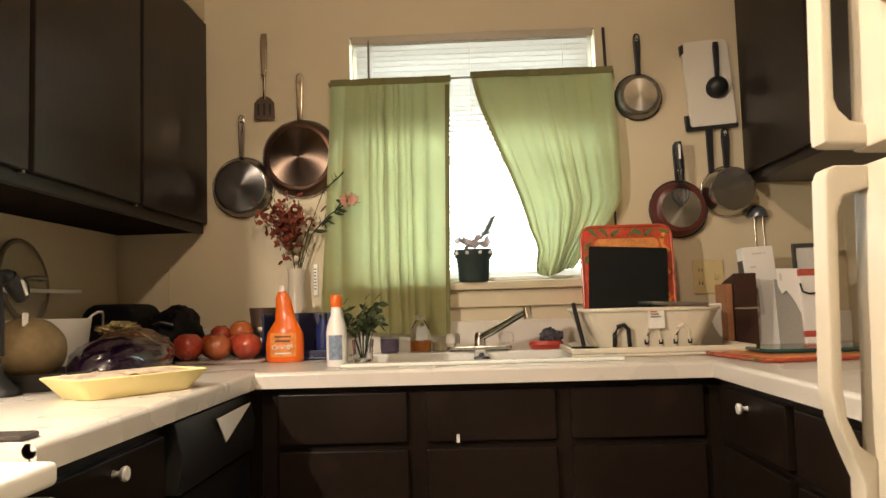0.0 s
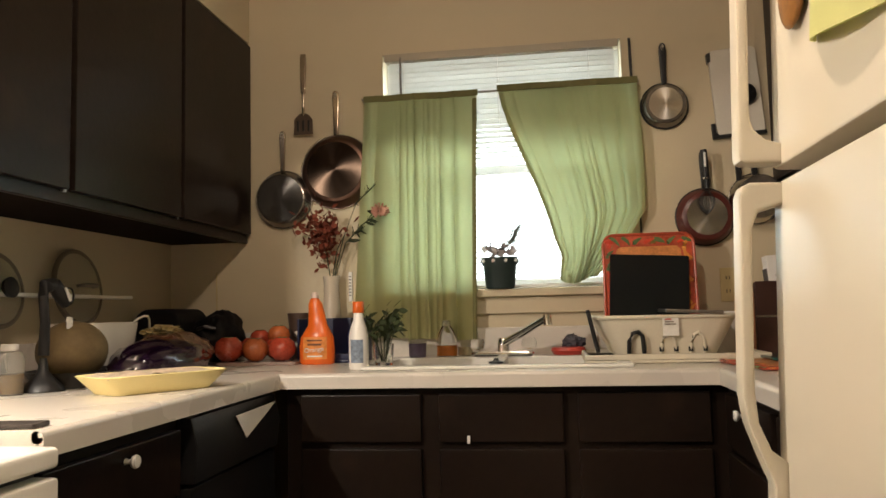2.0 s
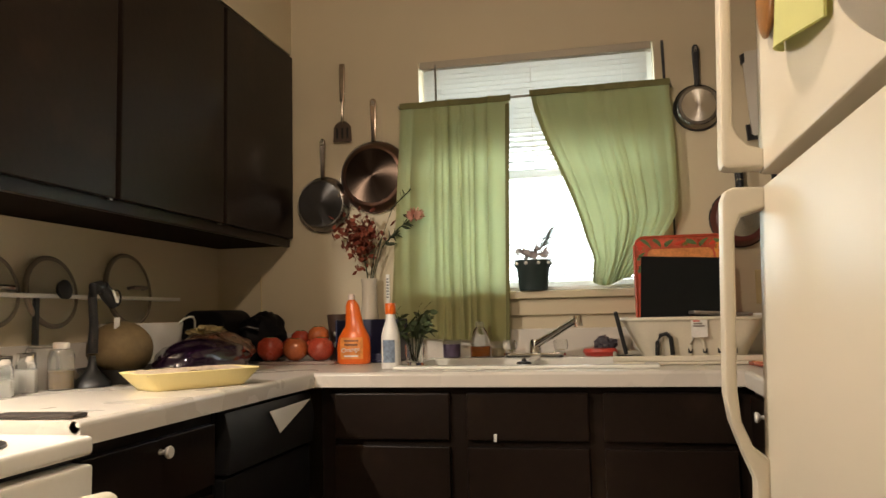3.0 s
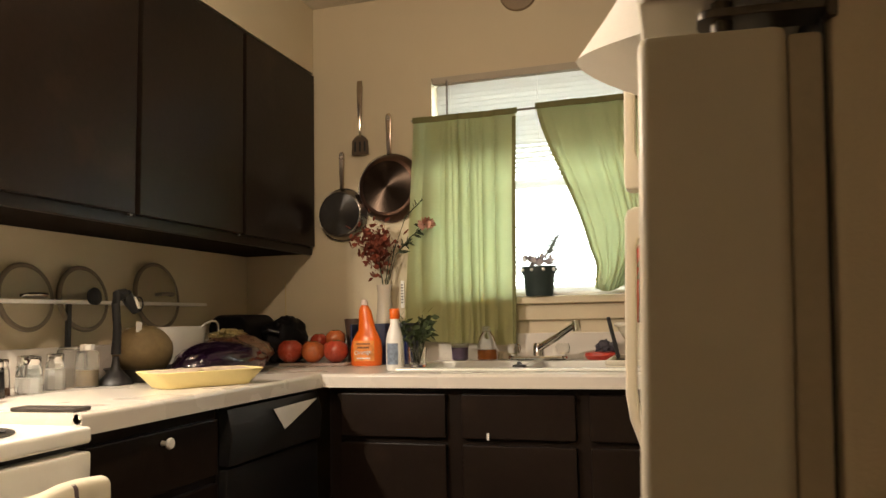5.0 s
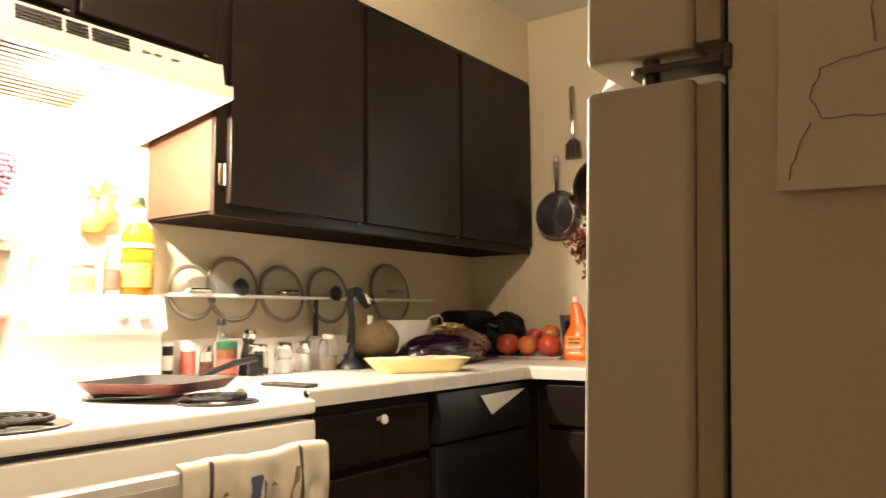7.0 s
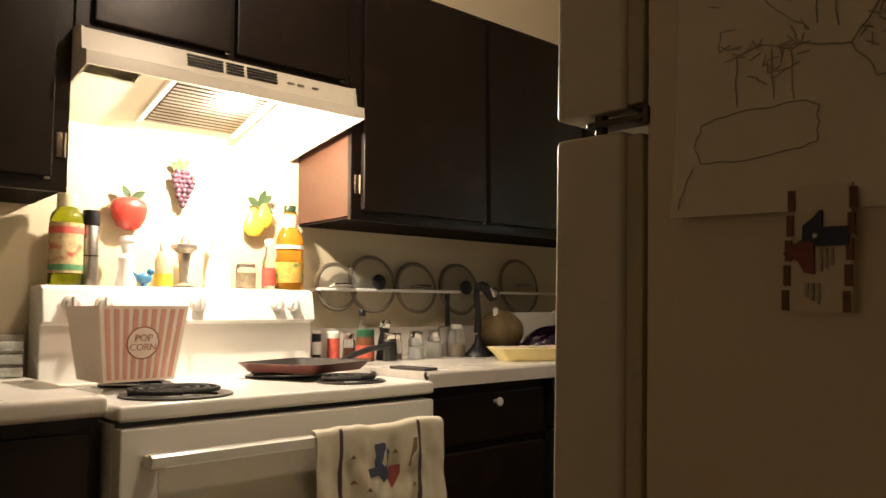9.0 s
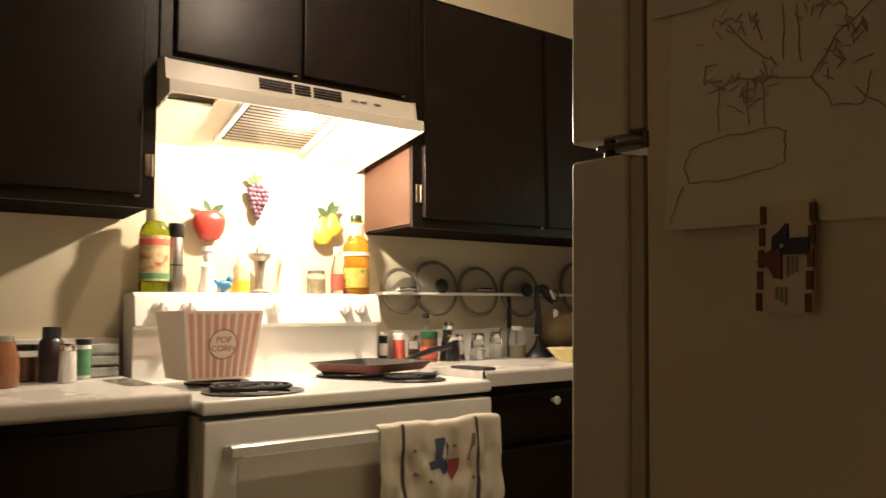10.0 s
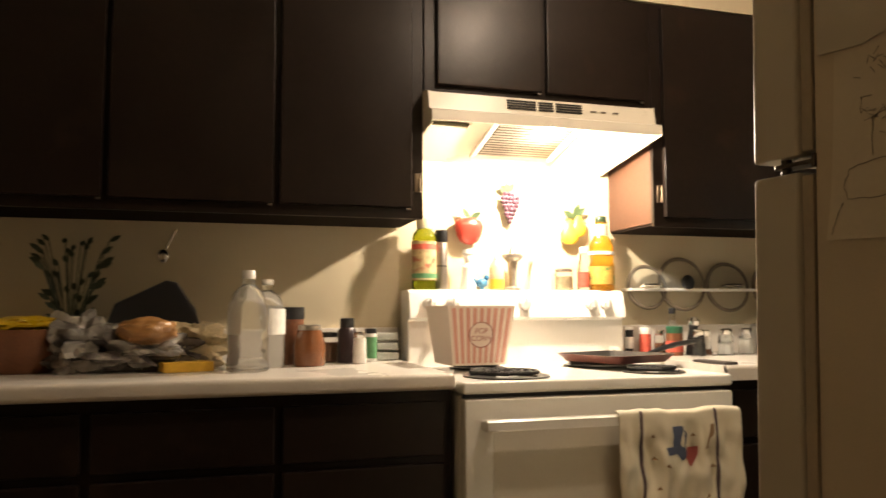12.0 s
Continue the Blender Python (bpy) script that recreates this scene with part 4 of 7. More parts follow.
ap = thing("apple_plaque", "glossy red apple wall ornament with a leaf", "wall ornament", pose(LEFT + 0.002, 0.672, 1.332))
bm = bmn()
lathe(bm, [(0, -0.038), (0.012, -0.044), (0.030, -0.036), (0.044, -0.012), (0.050, 0.014), (0.044, 0.034), (0.028, 0.044), (0.010, 0.040), (0, 0.034)], 28, Matrix.Diagonal((0.5, 1, 1, 1)) @ pose(0.05, 0, 0))
part("apple", bm, RED, ap)
bm = bmn()
for d in ((0.1, 0.8, 0.5), (0.1, -0.6, 0.8)):
    leaf(bm, (0.02, 0.005, 0.042), d, 0.045, 0.022)
tube(bm, [(0.022, 0, 0.036), (0.02, 0.004, 0.058)], 0.003, 6)
part("leaf_spray", bm, LEAFG, ap, "dark green leaves")
gr = thing("grape_plaque", "bunch of purple grapes wall ornament", "wall ornament", pose(LEFT + 0.002, 0.823, 1.42))
random.seed(4)
bm = bmn()
ball(bm, (0, 0, 0), 0.0092, 2)
grape_mesh = finish(bm, "grape", GRAPE, True)
for row, n in enumerate((3, 5, 5, 4, 3, 3, 2, 1)):
    for i in range(n):
        ob = new("grape", grape_mesh)
        ob.parent = gr
        ob.location = (0.014 + random.uniform(0, 0.012), (i - (n - 1) / 2) * 0.014 + random.uniform(-0.002, 0.002), 0.045 - row * 0.0135)
bm = bmn()
for d in ((0.1, -0.9, 0.5), (0.1, 0.5, 0.9), (0.1, -0.3, 0.9)):
    leaf(bm, (0.012, -0.004, 0.050), d, 0.040, 0.024)
part("leaf_spray", bm, LEAFG, gr, "dark green leaves")
pe = thing("pear_plaque", "yellow pears wall ornament with green leaves", "wall ornament", pose(LEFT + 0.002, 1.052, 1.345))
for dy, dz, s in ((-0.008, -0.012, 1.0), (0.026, 0.010, 0.85)):
    bm = bmn()
    lathe(bm, [(0, -0.036), (0.018, -0.036), (0.034, -0.020), (0.034, 0.0), (0.022, 0.022), (0.014, 0.042), (0.006, 0.050), (0, 0.051)], 22, pose(0.022, dy, dz) @ Matrix.Diagonal((0.5 * s, s, s, 1)))
    part("pear", bm, YELLOW, pe)
bm = bmn()
for d in ((0.1, -0.9, 0.35), (0.1, 0.3, 0.9), (0.1, 0.7, 0.6), (0.1, 0.9, -0.5)):
    leaf(bm, (0.018, 0.012, 0.048), d, 0.050, 0.026)
part("leaf_spray", bm, LEAFG, pe, "dark green leaves")

# ---- pans and tools on the window wall ----
W = BACK - 0.001


def hung_pan(name, label, x, zc, r, top, material, rimm, handm, depth=0.035, hw=0.011, disc=None, discm=None, group="hanging pans", tilt=0.0):
    """A pan hung by its handle with its outside to the room: bottom, rolled rim and riveted handle."""
    root = thing(name, label, "frying pan", pose(x, W, zc) @ pose(0, 0, 0, 0, tilt, 0), group=group)
    T = pose(0, -0.004, 0, 90)
    bm = bmn()
    lathe(bm, [(r, 0.0), (r, 0.003), (r * 0.97, 0.008), (r * 0.86, depth), (r * 0.82, depth + 0.003), (0.0, depth + 0.003)], 40, T)
    part("body", bm, material, root)
    bm = bmn()
    tube(bm, [T @ Vector((r * math.cos(a / 36 * 2 * math.pi), r * math.sin(a / 36 * 2 * math.pi), 0.003)) for a in range(36)], 0.003, 8, True)
    part("rim", bm, rimm, root)
    if disc:
        bm = bmn()
        lathe(bm, [(0.0, depth + 0.0045), (disc, depth + 0.0045), (disc + 0.001, depth + 0.0028)], 40, T)
        part("base_disc", bm, discm or SPUN, root, "brushed steel base")
    h = top - zc
    bm = bmn()
    prism(bm, [(-hw * 0.7, r - 0.004), (hw * 0.7, r - 0.004), (hw * 0.75, r + 0.03), (hw, h - 0.03), (hw * 0.9, h - 0.008), (hw * 0.4, h), (-hw * 0.4, h), (-hw * 0.9, h - 0.008), (-hw, h - 0.03), (-hw * 0.75, r + 0.03)], -0.026, -0.014, "y", 0.003)
    hd = part("handle", bm, handm, root)
    bm = bmn()
    tube(bm, [(0.0045 * math.cos(a), -0.0275, h - 0.018 + 0.009 * math.sin(a)) for a in [k * math.pi / 6 for k in range(12)]], 0.0016, 6, True)
    part("eyelet", bm, CHROME if handm is BLACK else DULLSTEEL, hd)
    bm = bmn()
    lathe(bm, [(0, 0.0), (0.004, 0.0), (0.004, 0.028), (0.0, 0.029)], 8, pose(0, 0, h - 0.015, 90))
    part("hook", bm, DULLSTEEL, root)
    return root


SPUN = M("spun_steel", (0.74, 0.71, 0.66), 0.20, metal=1.0, var=0.08, scale=10, rvar=0.04)
tan = SPUN.node_tree.nodes.new("ShaderNodeTangent")
tan.direction_type, tan.axis = "RADIAL", "Y"
SPUN.node_tree.links.new(tan.outputs["Tangent"], SPUN.node_tree.nodes["Principled BSDF"].inputs["Tangent"])
SPUN.node_tree.nodes["Principled BSDF"].inputs["Anisotropic"].default_value = 0.85
SPUNDARK = SPUN.copy()
SPUNDARK.name = "dark_spun_steel"
for e, k in zip(SPUNDARK.node_tree.nodes["Color Ramp"].color_ramp.elements, (0.15, 0.20)):
    e.color = (k, k * 0.93, k * 0.86, 1)
COPPERSPUN = SPUN.copy()
COPPERSPUN.name = "spun_copper"
for e, k in zip(COPPERSPUN.node_tree.nodes["Color Ramp"].color_ramp.elements, (0.045, 0.062)):
    e.color = (k, k * 0.68, k * 0.50, 1)
POLISHED = M("dark_polished_steel", (0.30, 0.25, 0.20), 0.14, metal=1.0, var=0.25, scale=30, rvar=0.05)
DARKSTEEL = M("tarnished_steel", (0.24, 0.22, 0.20), 0.25, metal=0.95, var=0.2, scale=15)
hung_pan("frying_pan", "steel frying pan hung on the wall by its handle", -0.538, 1.487, 0.104, 1.736, DARKSTEEL, STEEL, POLISHED, disc=0.082, discm=SPUNDARK)
hung_pan("frying_pan", "large coppery frying pan hung on the wall", -0.338, 1.580, 0.134, 1.872, COPPER, STEEL, POLISHED, 0.04, 0.012, disc=0.100, discm=COPPERSPUN)
hung_pan("frying_pan", "small steel pan with a black handle on the wall", 0.806, 1.748, 0.078, 1.963, DARKSTEEL, BLACK, BLACK, 0.035, 0.012, disc=0.055)
hung_pan("frying_pan", "dark red enamel frying pan hung on the wall", 0.920, 1.365, 0.095, 1.586, M("dark_red_enamel", (0.09, 0.02, 0.015), 0.3, var=0.2), BLACK, BLACK, 0.04, 0.013, disc=0.064)
hung_pan("saucepan", "steel saucepan with a black handle on the wall", 1.082, 1.418, 0.084, 1.630, STEEL, STEEL, BLACK, 0.07, 0.013)

sp = thing("spatula", "steel slotted spatula hung on the wall", "spatula", pose(-0.460, W, 1.72))
bm = bmn()
prism(bm, [(-0.036, 0.0), (0.036, 0.0), (0.034, 0.055), (0.022, 0.070), (0.010, 0.078), (-0.010, 0.078), (-0.022, 0.070), (-0.034, 0.055)], -0.018, -0.016, "y")
part("blade", bm, M("brown_turner_steel", (0.13, 0.095, 0.07), 0.35, metal=0.8, var=0.2), sp)
for x in (-0.02, 0.0, 0.02):
    bm = bmn()
    box(bm, x - 0.004, -0.0195, 0.012, x + 0.004, -0.0185, 0.052)
    part("slot", bm, BLACK, sp)
bm = bmn()
tube(bm, [(0, -0.017, 0.07), (0.002, -0.022, 0.10), (0.002, -0.020, 0.16)], 0.005, 8)
prism(bm, [(-0.007, 0.15), (0.009, 0.15), (0.013, 0.27), (0.011, 0.295), (-0.007, 0.295), (-0.009, 0.27)], -0.026, -0.014, "y", 0.002)
part("handle", bm, POLISHED, sp)

wh = thing("whisk", "black handled wire whisk hanging before a red pan", "whisk", pose(0.918, W - 0.064, 1.452))
bm = bmn()
tube(bm, [(0.003, 0, 0.0), (0.002, 0, 0.03), (-0.002, 0, 0.09), (-0.004, 0, 0.128)], [0.008, 0.010, 0.012, 0.011], 10)
part("handle", bm, BLACK, wh)
bm = bmn()
box(bm, -0.006, -0.0135, 0.070, 0.001, -0.010, 0.118, 0.002)
part("inlay", bm, WHITEPL, wh, "white grip inlay")
bm = bmn()
tube(bm, [(0.002, 0, 0.030), (0.002, 0, 0.036)], 0.0115, 12)
part("collar", bm, CHROME, wh)
bm = bmn()
for k in range(5):
    a = k * math.pi / 5
    pts = [(0.026 * math.sin(t / 10 * math.pi) * math.cos(a) * (1 if s > 0 else -1), 0.016 * math.sin(t / 10 * math.pi) * math.sin(a) * (1 if s > 0 else -1), -0.085 * t / 10) for s in (1,) for t in range(11)]
    tube(bm, pts, 0.0011, 5)
    tube(bm, [(-p[0], -p[1], p[2]) for p in pts], 0.0011, 5)
part("wires", bm, BLACK, wh)

BOARD = M("white_cutting_board", (0.66, 0.62, 0.54), 0.5, var=0.06, stain=(0.55, 0.48, 0.38), stain_scale=8)
cb = thing("cutting_board", "white plastic cutting board with dark corners on the wall", "cutting board", pose(1.045, W, 1.635) @ pose(0, 0, 0, 0, -4, 0))
bm = bmn()
prism(bm, rounded(-0.072, 0.0, 0.082, 0.295, 0.018), -0.020, -0.008, "y", 0.002)
part("board", bm, BOARD, cb)
bm = bmn()
prism(bm, [(-0.088, -0.006), (0.085, -0.006), (0.085, 0.006), (-0.066, 0.006), (-0.075, 0.014), (-0.075, 0.046), (-0.088, 0.046)], -0.0225, -0.006, "y", 0.002)
part("grip", bm, BLACK, cb, "dark rubber grip")
bm = bmn()
prism(bm, [(-0.078, 0.252), (-0.066, 0.258), (-0.064, 0.290), (-0.078, 0.284)], -0.0225, -0.006, "y", 0.002)
part("grip", bm, BLACK, cb, "dark rubber grip")
sc = thing("scoop", "black measuring scoop hanging over a cutting board", "scoop", pose(1.064, W - 0.03, 1.765))
bm = bmn()
lathe(bm, [(0, -0.026), (0.020, -0.022), (0.034, -0.010), (0.038, 0.004), (0.035, 0.004), (0.030, -0.008), (0.0, -0.020)], 24, pose(0, 0, 0, -70))
part("bowl", bm, BLACK, sc)
bm = bmn()
prism(bm, [(-0.006, 0.03), (0.006, 0.03), (0.010, 0.13), (0.008, 0.155), (-0.008, 0.155), (-0.010, 0.13)], -0.006, 0.004, "y", 0.002)
part("handle", bm, BLACK, sc)
tn = thing("turner", "black handled turner hanging under a cutting board", "turner", pose(1.034, W, 1.47))
bm = bmn()
prism(bm, [(-0.008, 0.0), (0.008, 0.0), (0.012, 0.17), (-0.012, 0.17)], -0.016, -0.006, "y", 0.002)
part("handle", bm, BLACK, tn)
ld = thing("ladle", "grey dome ladle with two wire arms on the wall", "ladle", pose(1.176, W - 0.012, 1.33))
bm = bmn()
lathe(bm, [(0.034, 0.0), (0.034, 0.006), (0.028, 0.024), (0.014, 0.036), (0, 0.039)], 24)
part("bowl", bm, M("blue_grey_metal", (0.14, 0.16, 0.19), 0.3, metal=0.6, var=0.15), ld)
for x in (-0.012, 0.016):
    bm = bmn()
    tube(bm, [(x, 0, 0.004), (x + 0.004, 0.004, -0.06), (x + 0.006, 0.006, -0.12)], 0.0022, 6)
    part("arm", bm, STEEL, ld)
st = thing("hanging_strap", "thin black strap hanging beside the curtain", "strap", pose(0.705, W, 1.32))
bm = bmn()
prism(bm, [(0.004, 0.0), (0.010, 0.0), (0.0, 0.64), (-0.001, 0.675), (-0.010, 0.675), (-0.010, 0.64)], -0.006, -0.001, "y")
part("strap", bm, BLACK, st)

BEIGE = M("beige_plate_plastic", (0.56, 0.45, 0.23), 0.4, var=0.05)
ol = thing("outlet_plate", "beige double outlet and switch plate", "outlet", pose(1.008, W, 1.138), kind="structure")
bm = bmn()
box(bm, -0.050, -0.006, -0.056, 0.050, 0.0, 0.056, 0.003)
part("plate", bm, BEIGE, ol)
for dz in (-0.022, 0.022):
    bm = bmn()
    prism(bm, rounded(-0.040, dz - 0.014, -0.010, dz + 0.014, 0.010), -0.008, -0.006, "y")
    rec = part("receptacle", bm, BEIGE, ol)
    for x in (-0.031, -0.021):
        bm = bmn()
        box(bm, x - 0.0014, -0.0088, dz - 0.004, x + 0.0014, -0.0079, dz + 0.006)
        part("slot", bm, BLACK, rec)
bm = bmn()
box(bm, 0.018, -0.013, -0.010, 0.028, -0.006, 0.012, 0.002)
part("switch", bm, BEIGE, ol)
tp = thing("wall_thermometer", "narrow white strip thermometer beside the curtain", "thermometer", pose(-0.300, W, 1.115))
bm = bmn()
box(bm, -0.004, -0.006, 0.0, 0.010, 0.0, 0.105, 0.002)
part("plate", bm, WHITEPL, tp)
for k in range(7):
    bm = bmn()
    box(bm, -0.002, -0.0072, 0.02 + k * 0.011, 0.006, -0.0058, 0.024 + k * 0.011)
    part("mark", bm, BLACK, tp)
pl = thing("electric_cable", "thin pale cable running down the wall corner", "cord", pose(-0.797, W - 0.003, 1.02))
bm = bmn()
tube(bm, [(0, 0, 0.0), (0.002, 0, 0.10), (0, 0, 0.21)], 0.002, 6)
part("cord", bm, BEIGE, pl)
pq = thing("wall_plaque", "round brown plaque high on the wall over the window", "plaque", pose(0.185, W, 2.292))
bm = bmn()
lathe(bm, [(0, 0.012), (0.055, 0.012), (0.070, 0.008), (0.074, 0.0)], 32, pose(0, 0, 0, 90))
part("plate", bm, M("brown_plaque", (0.26, 0.19, 0.12), 0.6, var=0.15), pq)

# ---- sink ----
sink = thing("sink", "white enamel double sink set in the worktop", "sink", pose(0, 0, CT))
for x0, x1 in ((SX0 + 0.022, 0.228), (0.262, SX1 - 0.022)):
    bm = bmn()
    a = [bm.verts.new((x, y, 0.005)) for x, y in rounded(x0, SY0 + 0.022, x1, SY1 - 0.085, 0.04)]
    b = [bm.verts.new((x, y, -0.16)) for x, y in rounded(x0 + 0.015, SY0 + 0.037, x1 - 0.015, SY1 - 0.10, 0.05)]
    for i in range(len(a)):
        bm.faces.new((a[i], b[i], b[(i + 1) % len(a)], a[(i + 1) % len(a)]))
    bm.faces.new(b)
    part("bowl", bm, ENAMEL, sink)
bm = bmn()
box(bm, SX0 - 0.015, SY0 - 0.015, 0.0, SX1 + 0.015, SY0 + 0.022, 0.010, 0.004)
box(bm, SX0 - 0.015, SY1 - 0.085, 0.0, SX1 + 0.015, SY1 + 0.015, 0.010, 0.004)
box(bm, SX0 - 0.015, SY0 + 0.022, 0.0, SX0 + 0.022, SY1 - 0.085, 0.010, 0.004)
box(bm, SX1 - 0.022, SY0 + 0.022, 0.0, SX1 + 0.015, SY1 - 0.085, 0.010, 0.004)
box(bm, 0.228, SY0 + 0.022, -0.02, 0.262, SY1 - 0.085, 0.010, 0.004)
part("rim", bm, ENAMEL, sink)
fa = thing("faucet", "chrome kitchen faucet with clear acrylic handles", "faucet", pose(0.246, 2.660, CT + 0.0105))
bm = bmn()
prism(bm, rounded(-0.105, -0.028, 0.100, 0.028, 0.026), 0.0, 0.016, "z", 0.004)
part("base_plate", bm, CHROME, fa)
bm = bmn()
lathe(bm, [(0.020, 0.014), (0.018, 0.05), (0.014, 0.058), (0, 0.060)], 20)
tube(bm, [(0.0, -0.004, 0.040), (0.070, -0.050, 0.078), (0.142, -0.098, 0.120)], [0.013, 0.012, 0.011], 12)
part("spout", bm, CHROME, fa)
bm = bmn()
tube(bm, [(0.142, -0.098, 0.132), (0.145, -0.100, 0.098)], 0.0135, 14)
part("aerator", bm, CHROME, fa)
for x in (-0.085, 0.082):
    bm = bmn()
    lathe(bm, [(0.010, 0.015), (0.010, 0.022), (0.022, 0.026), (0.024, 0.045), (0.020, 0.056), (0, 0.058)], 10, pose(x, 0, 0))
    part("handle", bm, GLASS, fa, "clear acrylic handle")
dp = thing("sink_stopper", "small dark rubber sink stopper on the sink divider", "stopper", pose(0.245, 2.330, CT + 0.0105))
bm = bmn()
lathe(bm, [(0.022, 0.0), (0.020, 0.005), (0.008, 0.008), (0.006, 0.014), (0, 0.016)], 18)
part("plug", bm, BLACK, dp)

# ---- dish rack and things behind it ----
RACK = M("ivory_rack_plastic", (0.68, 0.62, 0.50), 0.4, var=0.05)
rk = thing("dish_rack", "ivory plastic dish rack with a drip tray", "dish rack", pose(0.492, 2.372, CT))
bm = bmn()
box(bm, 0.0, 0.0, 0.001, 0.50, 0.36, 0.010, 0.004)
for x0, y0, x1, y1 in ((0.0, 0.0, 0.50, 0.012), (0.0, 0.348, 0.50, 0.36), (0.0, 0.012, 0.012, 0.348), (0.488, 0.012, 0.50, 0.348)):
    box(bm, x0, y0, 0.010, x1, y1, 0.026, 0.004)
part("drip_tray", bm, RACK, rk)
bm = bmn()
o_out, o_in = rounded(0.085, 0.055, 0.375, 0.305, 0.05), rounded(0.028, 0.030, 0.428, 0.330, 0.05)
o_i2, o_b2 = rounded(0.033, 0.034, 0.423, 0.326, 0.047), rounded(0.090, 0.060, 0.370, 0.300, 0.045)
lv = [[bm.verts.new((x, y, z)) for x, y in o] for o, z in ((o_b2, 0.022), (o_out, 0.022), (o_in, 0.128), (o_i2, 0.128), (o_b2, 0.028))]
for a, b in zip(lv, lv[1:]):
    for i in range(len(a)):
        bm.faces.new((a[i], b[i], b[(i + 1) % len(a)], a[(i + 1) % len(a)]))
bm.faces.new(lv[-1])
bas = part("basket", bm, RACK, rk)
bm = bmn()
tube(bm, [(x, y, 0.128) for x, y in rounded(0.030, 0.030, 0.426, 0.330, 0.05)], 0.006, 8, True)
part("rim", bm, RACK, bas)
def rack_front(z):
    return 0.055 - 0.025 * (z - 0.022) / 0.106


for x in (0.235, 0.315):
    bm = bmn()
    tube(bm, [(x + dx, rack_front(z) - 0.001, z) for dx, z in ((-0.020, 0.026), (-0.018, 0.055), (-0.011, 0.076), (0.0, 0.083), (0.011, 0.076), (0.018, 0.055), (0.020, 0.026))], 0.005, 8)
    part("arch", bm, RACK, bas)
    for dx in (-0.020, 0.020):
        bm = bmn()
        box(bm, x + dx - 0.006, 0.046, 0.030, x + dx + 0.006, 0.0505, 0.044, 0.001)
        part("slot", bm, BLACK, bas)
mugb = thing("mug", "dark mug seen by its curved handle in the rack", "mug", pose(0.638, 2.412, CT + 0.027))
bm = bmn()
tube(bm, [(-0.022, -0.002, 0.0), (-0.021, -0.008, 0.035), (-0.012, -0.012, 0.056), (0.004, -0.012, 0.060), (0.016, -0.010, 0.048), (0.020, -0.002, 0.0)], 0.0062, 10)
part("handle", bm, BLACK, mugb)
kn = thing("table_knife", "dark handled knife leaning in the rack", "knife", pose(0.530, 2.40, CT + 0.03, 0, -12, 0))
bm = bmn()
box(bm, -0.006, -0.005, 0.0, 0.006, 0.005, 0.125, 0.003)
part("handle", bm, BLACK, kn)

PEPPER = M("pepper_print_tray", (0.46, 0.075, 0.035), 0.3, var=0.45, scale=22, stain=(0.14, 0.18, 0.05), stain_scale=26, stain_at=0.60)
TERRA = M("terracotta_tray_middle", (0.58, 0.23, 0.07), 0.35, var=0.45, scale=20, stain=(0.20, 0.20, 0.06), stain_scale=22, stain_at=0.62)
GREENP = M("painted_green_pepper", (0.09, 0.15, 0.05), 0.4, var=0.3, scale=30)
REDP = M("painted_red_pepper", (0.60, 0.05, 0.02), 0.35, var=0.2, scale=30)
ORGP = M("painted_orange_pepper", (0.72, 0.28, 0.05), 0.35, var=0.2, scale=30)


def pepper_tray(label, m, w, h, seed):
    root = thing("serving_tray", label, "tray", m, group="pepper print trays")
    bm = bmn()
    prism(bm, rounded(-w / 2, 0, w / 2, h, 0.035), -0.010, 0.0, "y", 0.003)
    part("tray", bm, PEPPER, root)
    bm = bmn()
    prism(bm, rounded(-w / 2 + 0.042, 0.042, w / 2 - 0.042, h - 0.042, 0.02), -0.0118, -0.0102, "y")
    part("middle", bm, TERRA, root)
    bm = bmn()
    tube(bm, [(x, -0.010, z) for x, z in rounded(-w / 2 + 0.003, 0.003, w / 2 - 0.003, h - 0.003, 0.033)], 0.005, 8, True)
    part("rim", bm, PEPPER, root)
    rnd = random.Random(seed)
    per = 2 * (w + h)
    n = int(per / 0.034)
    for i in range(n):
        s = (i + 0.5) / n * per
        if s < w:
            x, z, a = -w / 2 + s, 0.024, 0
        elif s < w + h:
            x, z, a = w / 2 - 0.024, s - w, 90
        elif s < 2 * w + h:
            x, z, a = w / 2 - (s - w - h), h - 0.024, 0
        else:
            x, z, a = -w / 2 + 0.024, h - (s - 2 * w - h), 90
        x, z = max(-w / 2 + 0.022, min(w / 2 - 0.022, x)), max(0.022, min(h - 0.022, z))
        a = radians(a + rnd.uniform(-50, 50))
        L, R = rnd.uniform(0.016, 0.024), rnd.uniform(0.006, 0.009)
        bm = bmn()
        pts = [(x + L * (t / 4 - 0.5) * 2 * math.cos(a) - 0.006 * math.sin(t) * math.sin(a), -0.0112, z + L * (t / 4 - 0.5) * 2 * math.sin(a)) for t in range(5)]
        tube(bm, pts, [R * 0.8, R, R * 0.9, R * 0.6, R * 0.15], 6)
        for v in bm.verts:
            v.co.y = -0.0104 + (v.co.y + 0.0112) * 0.25
        part("painted_pepper", bm, rnd.choice((GREENP, REDP, REDP, ORGP)), root)
    return root


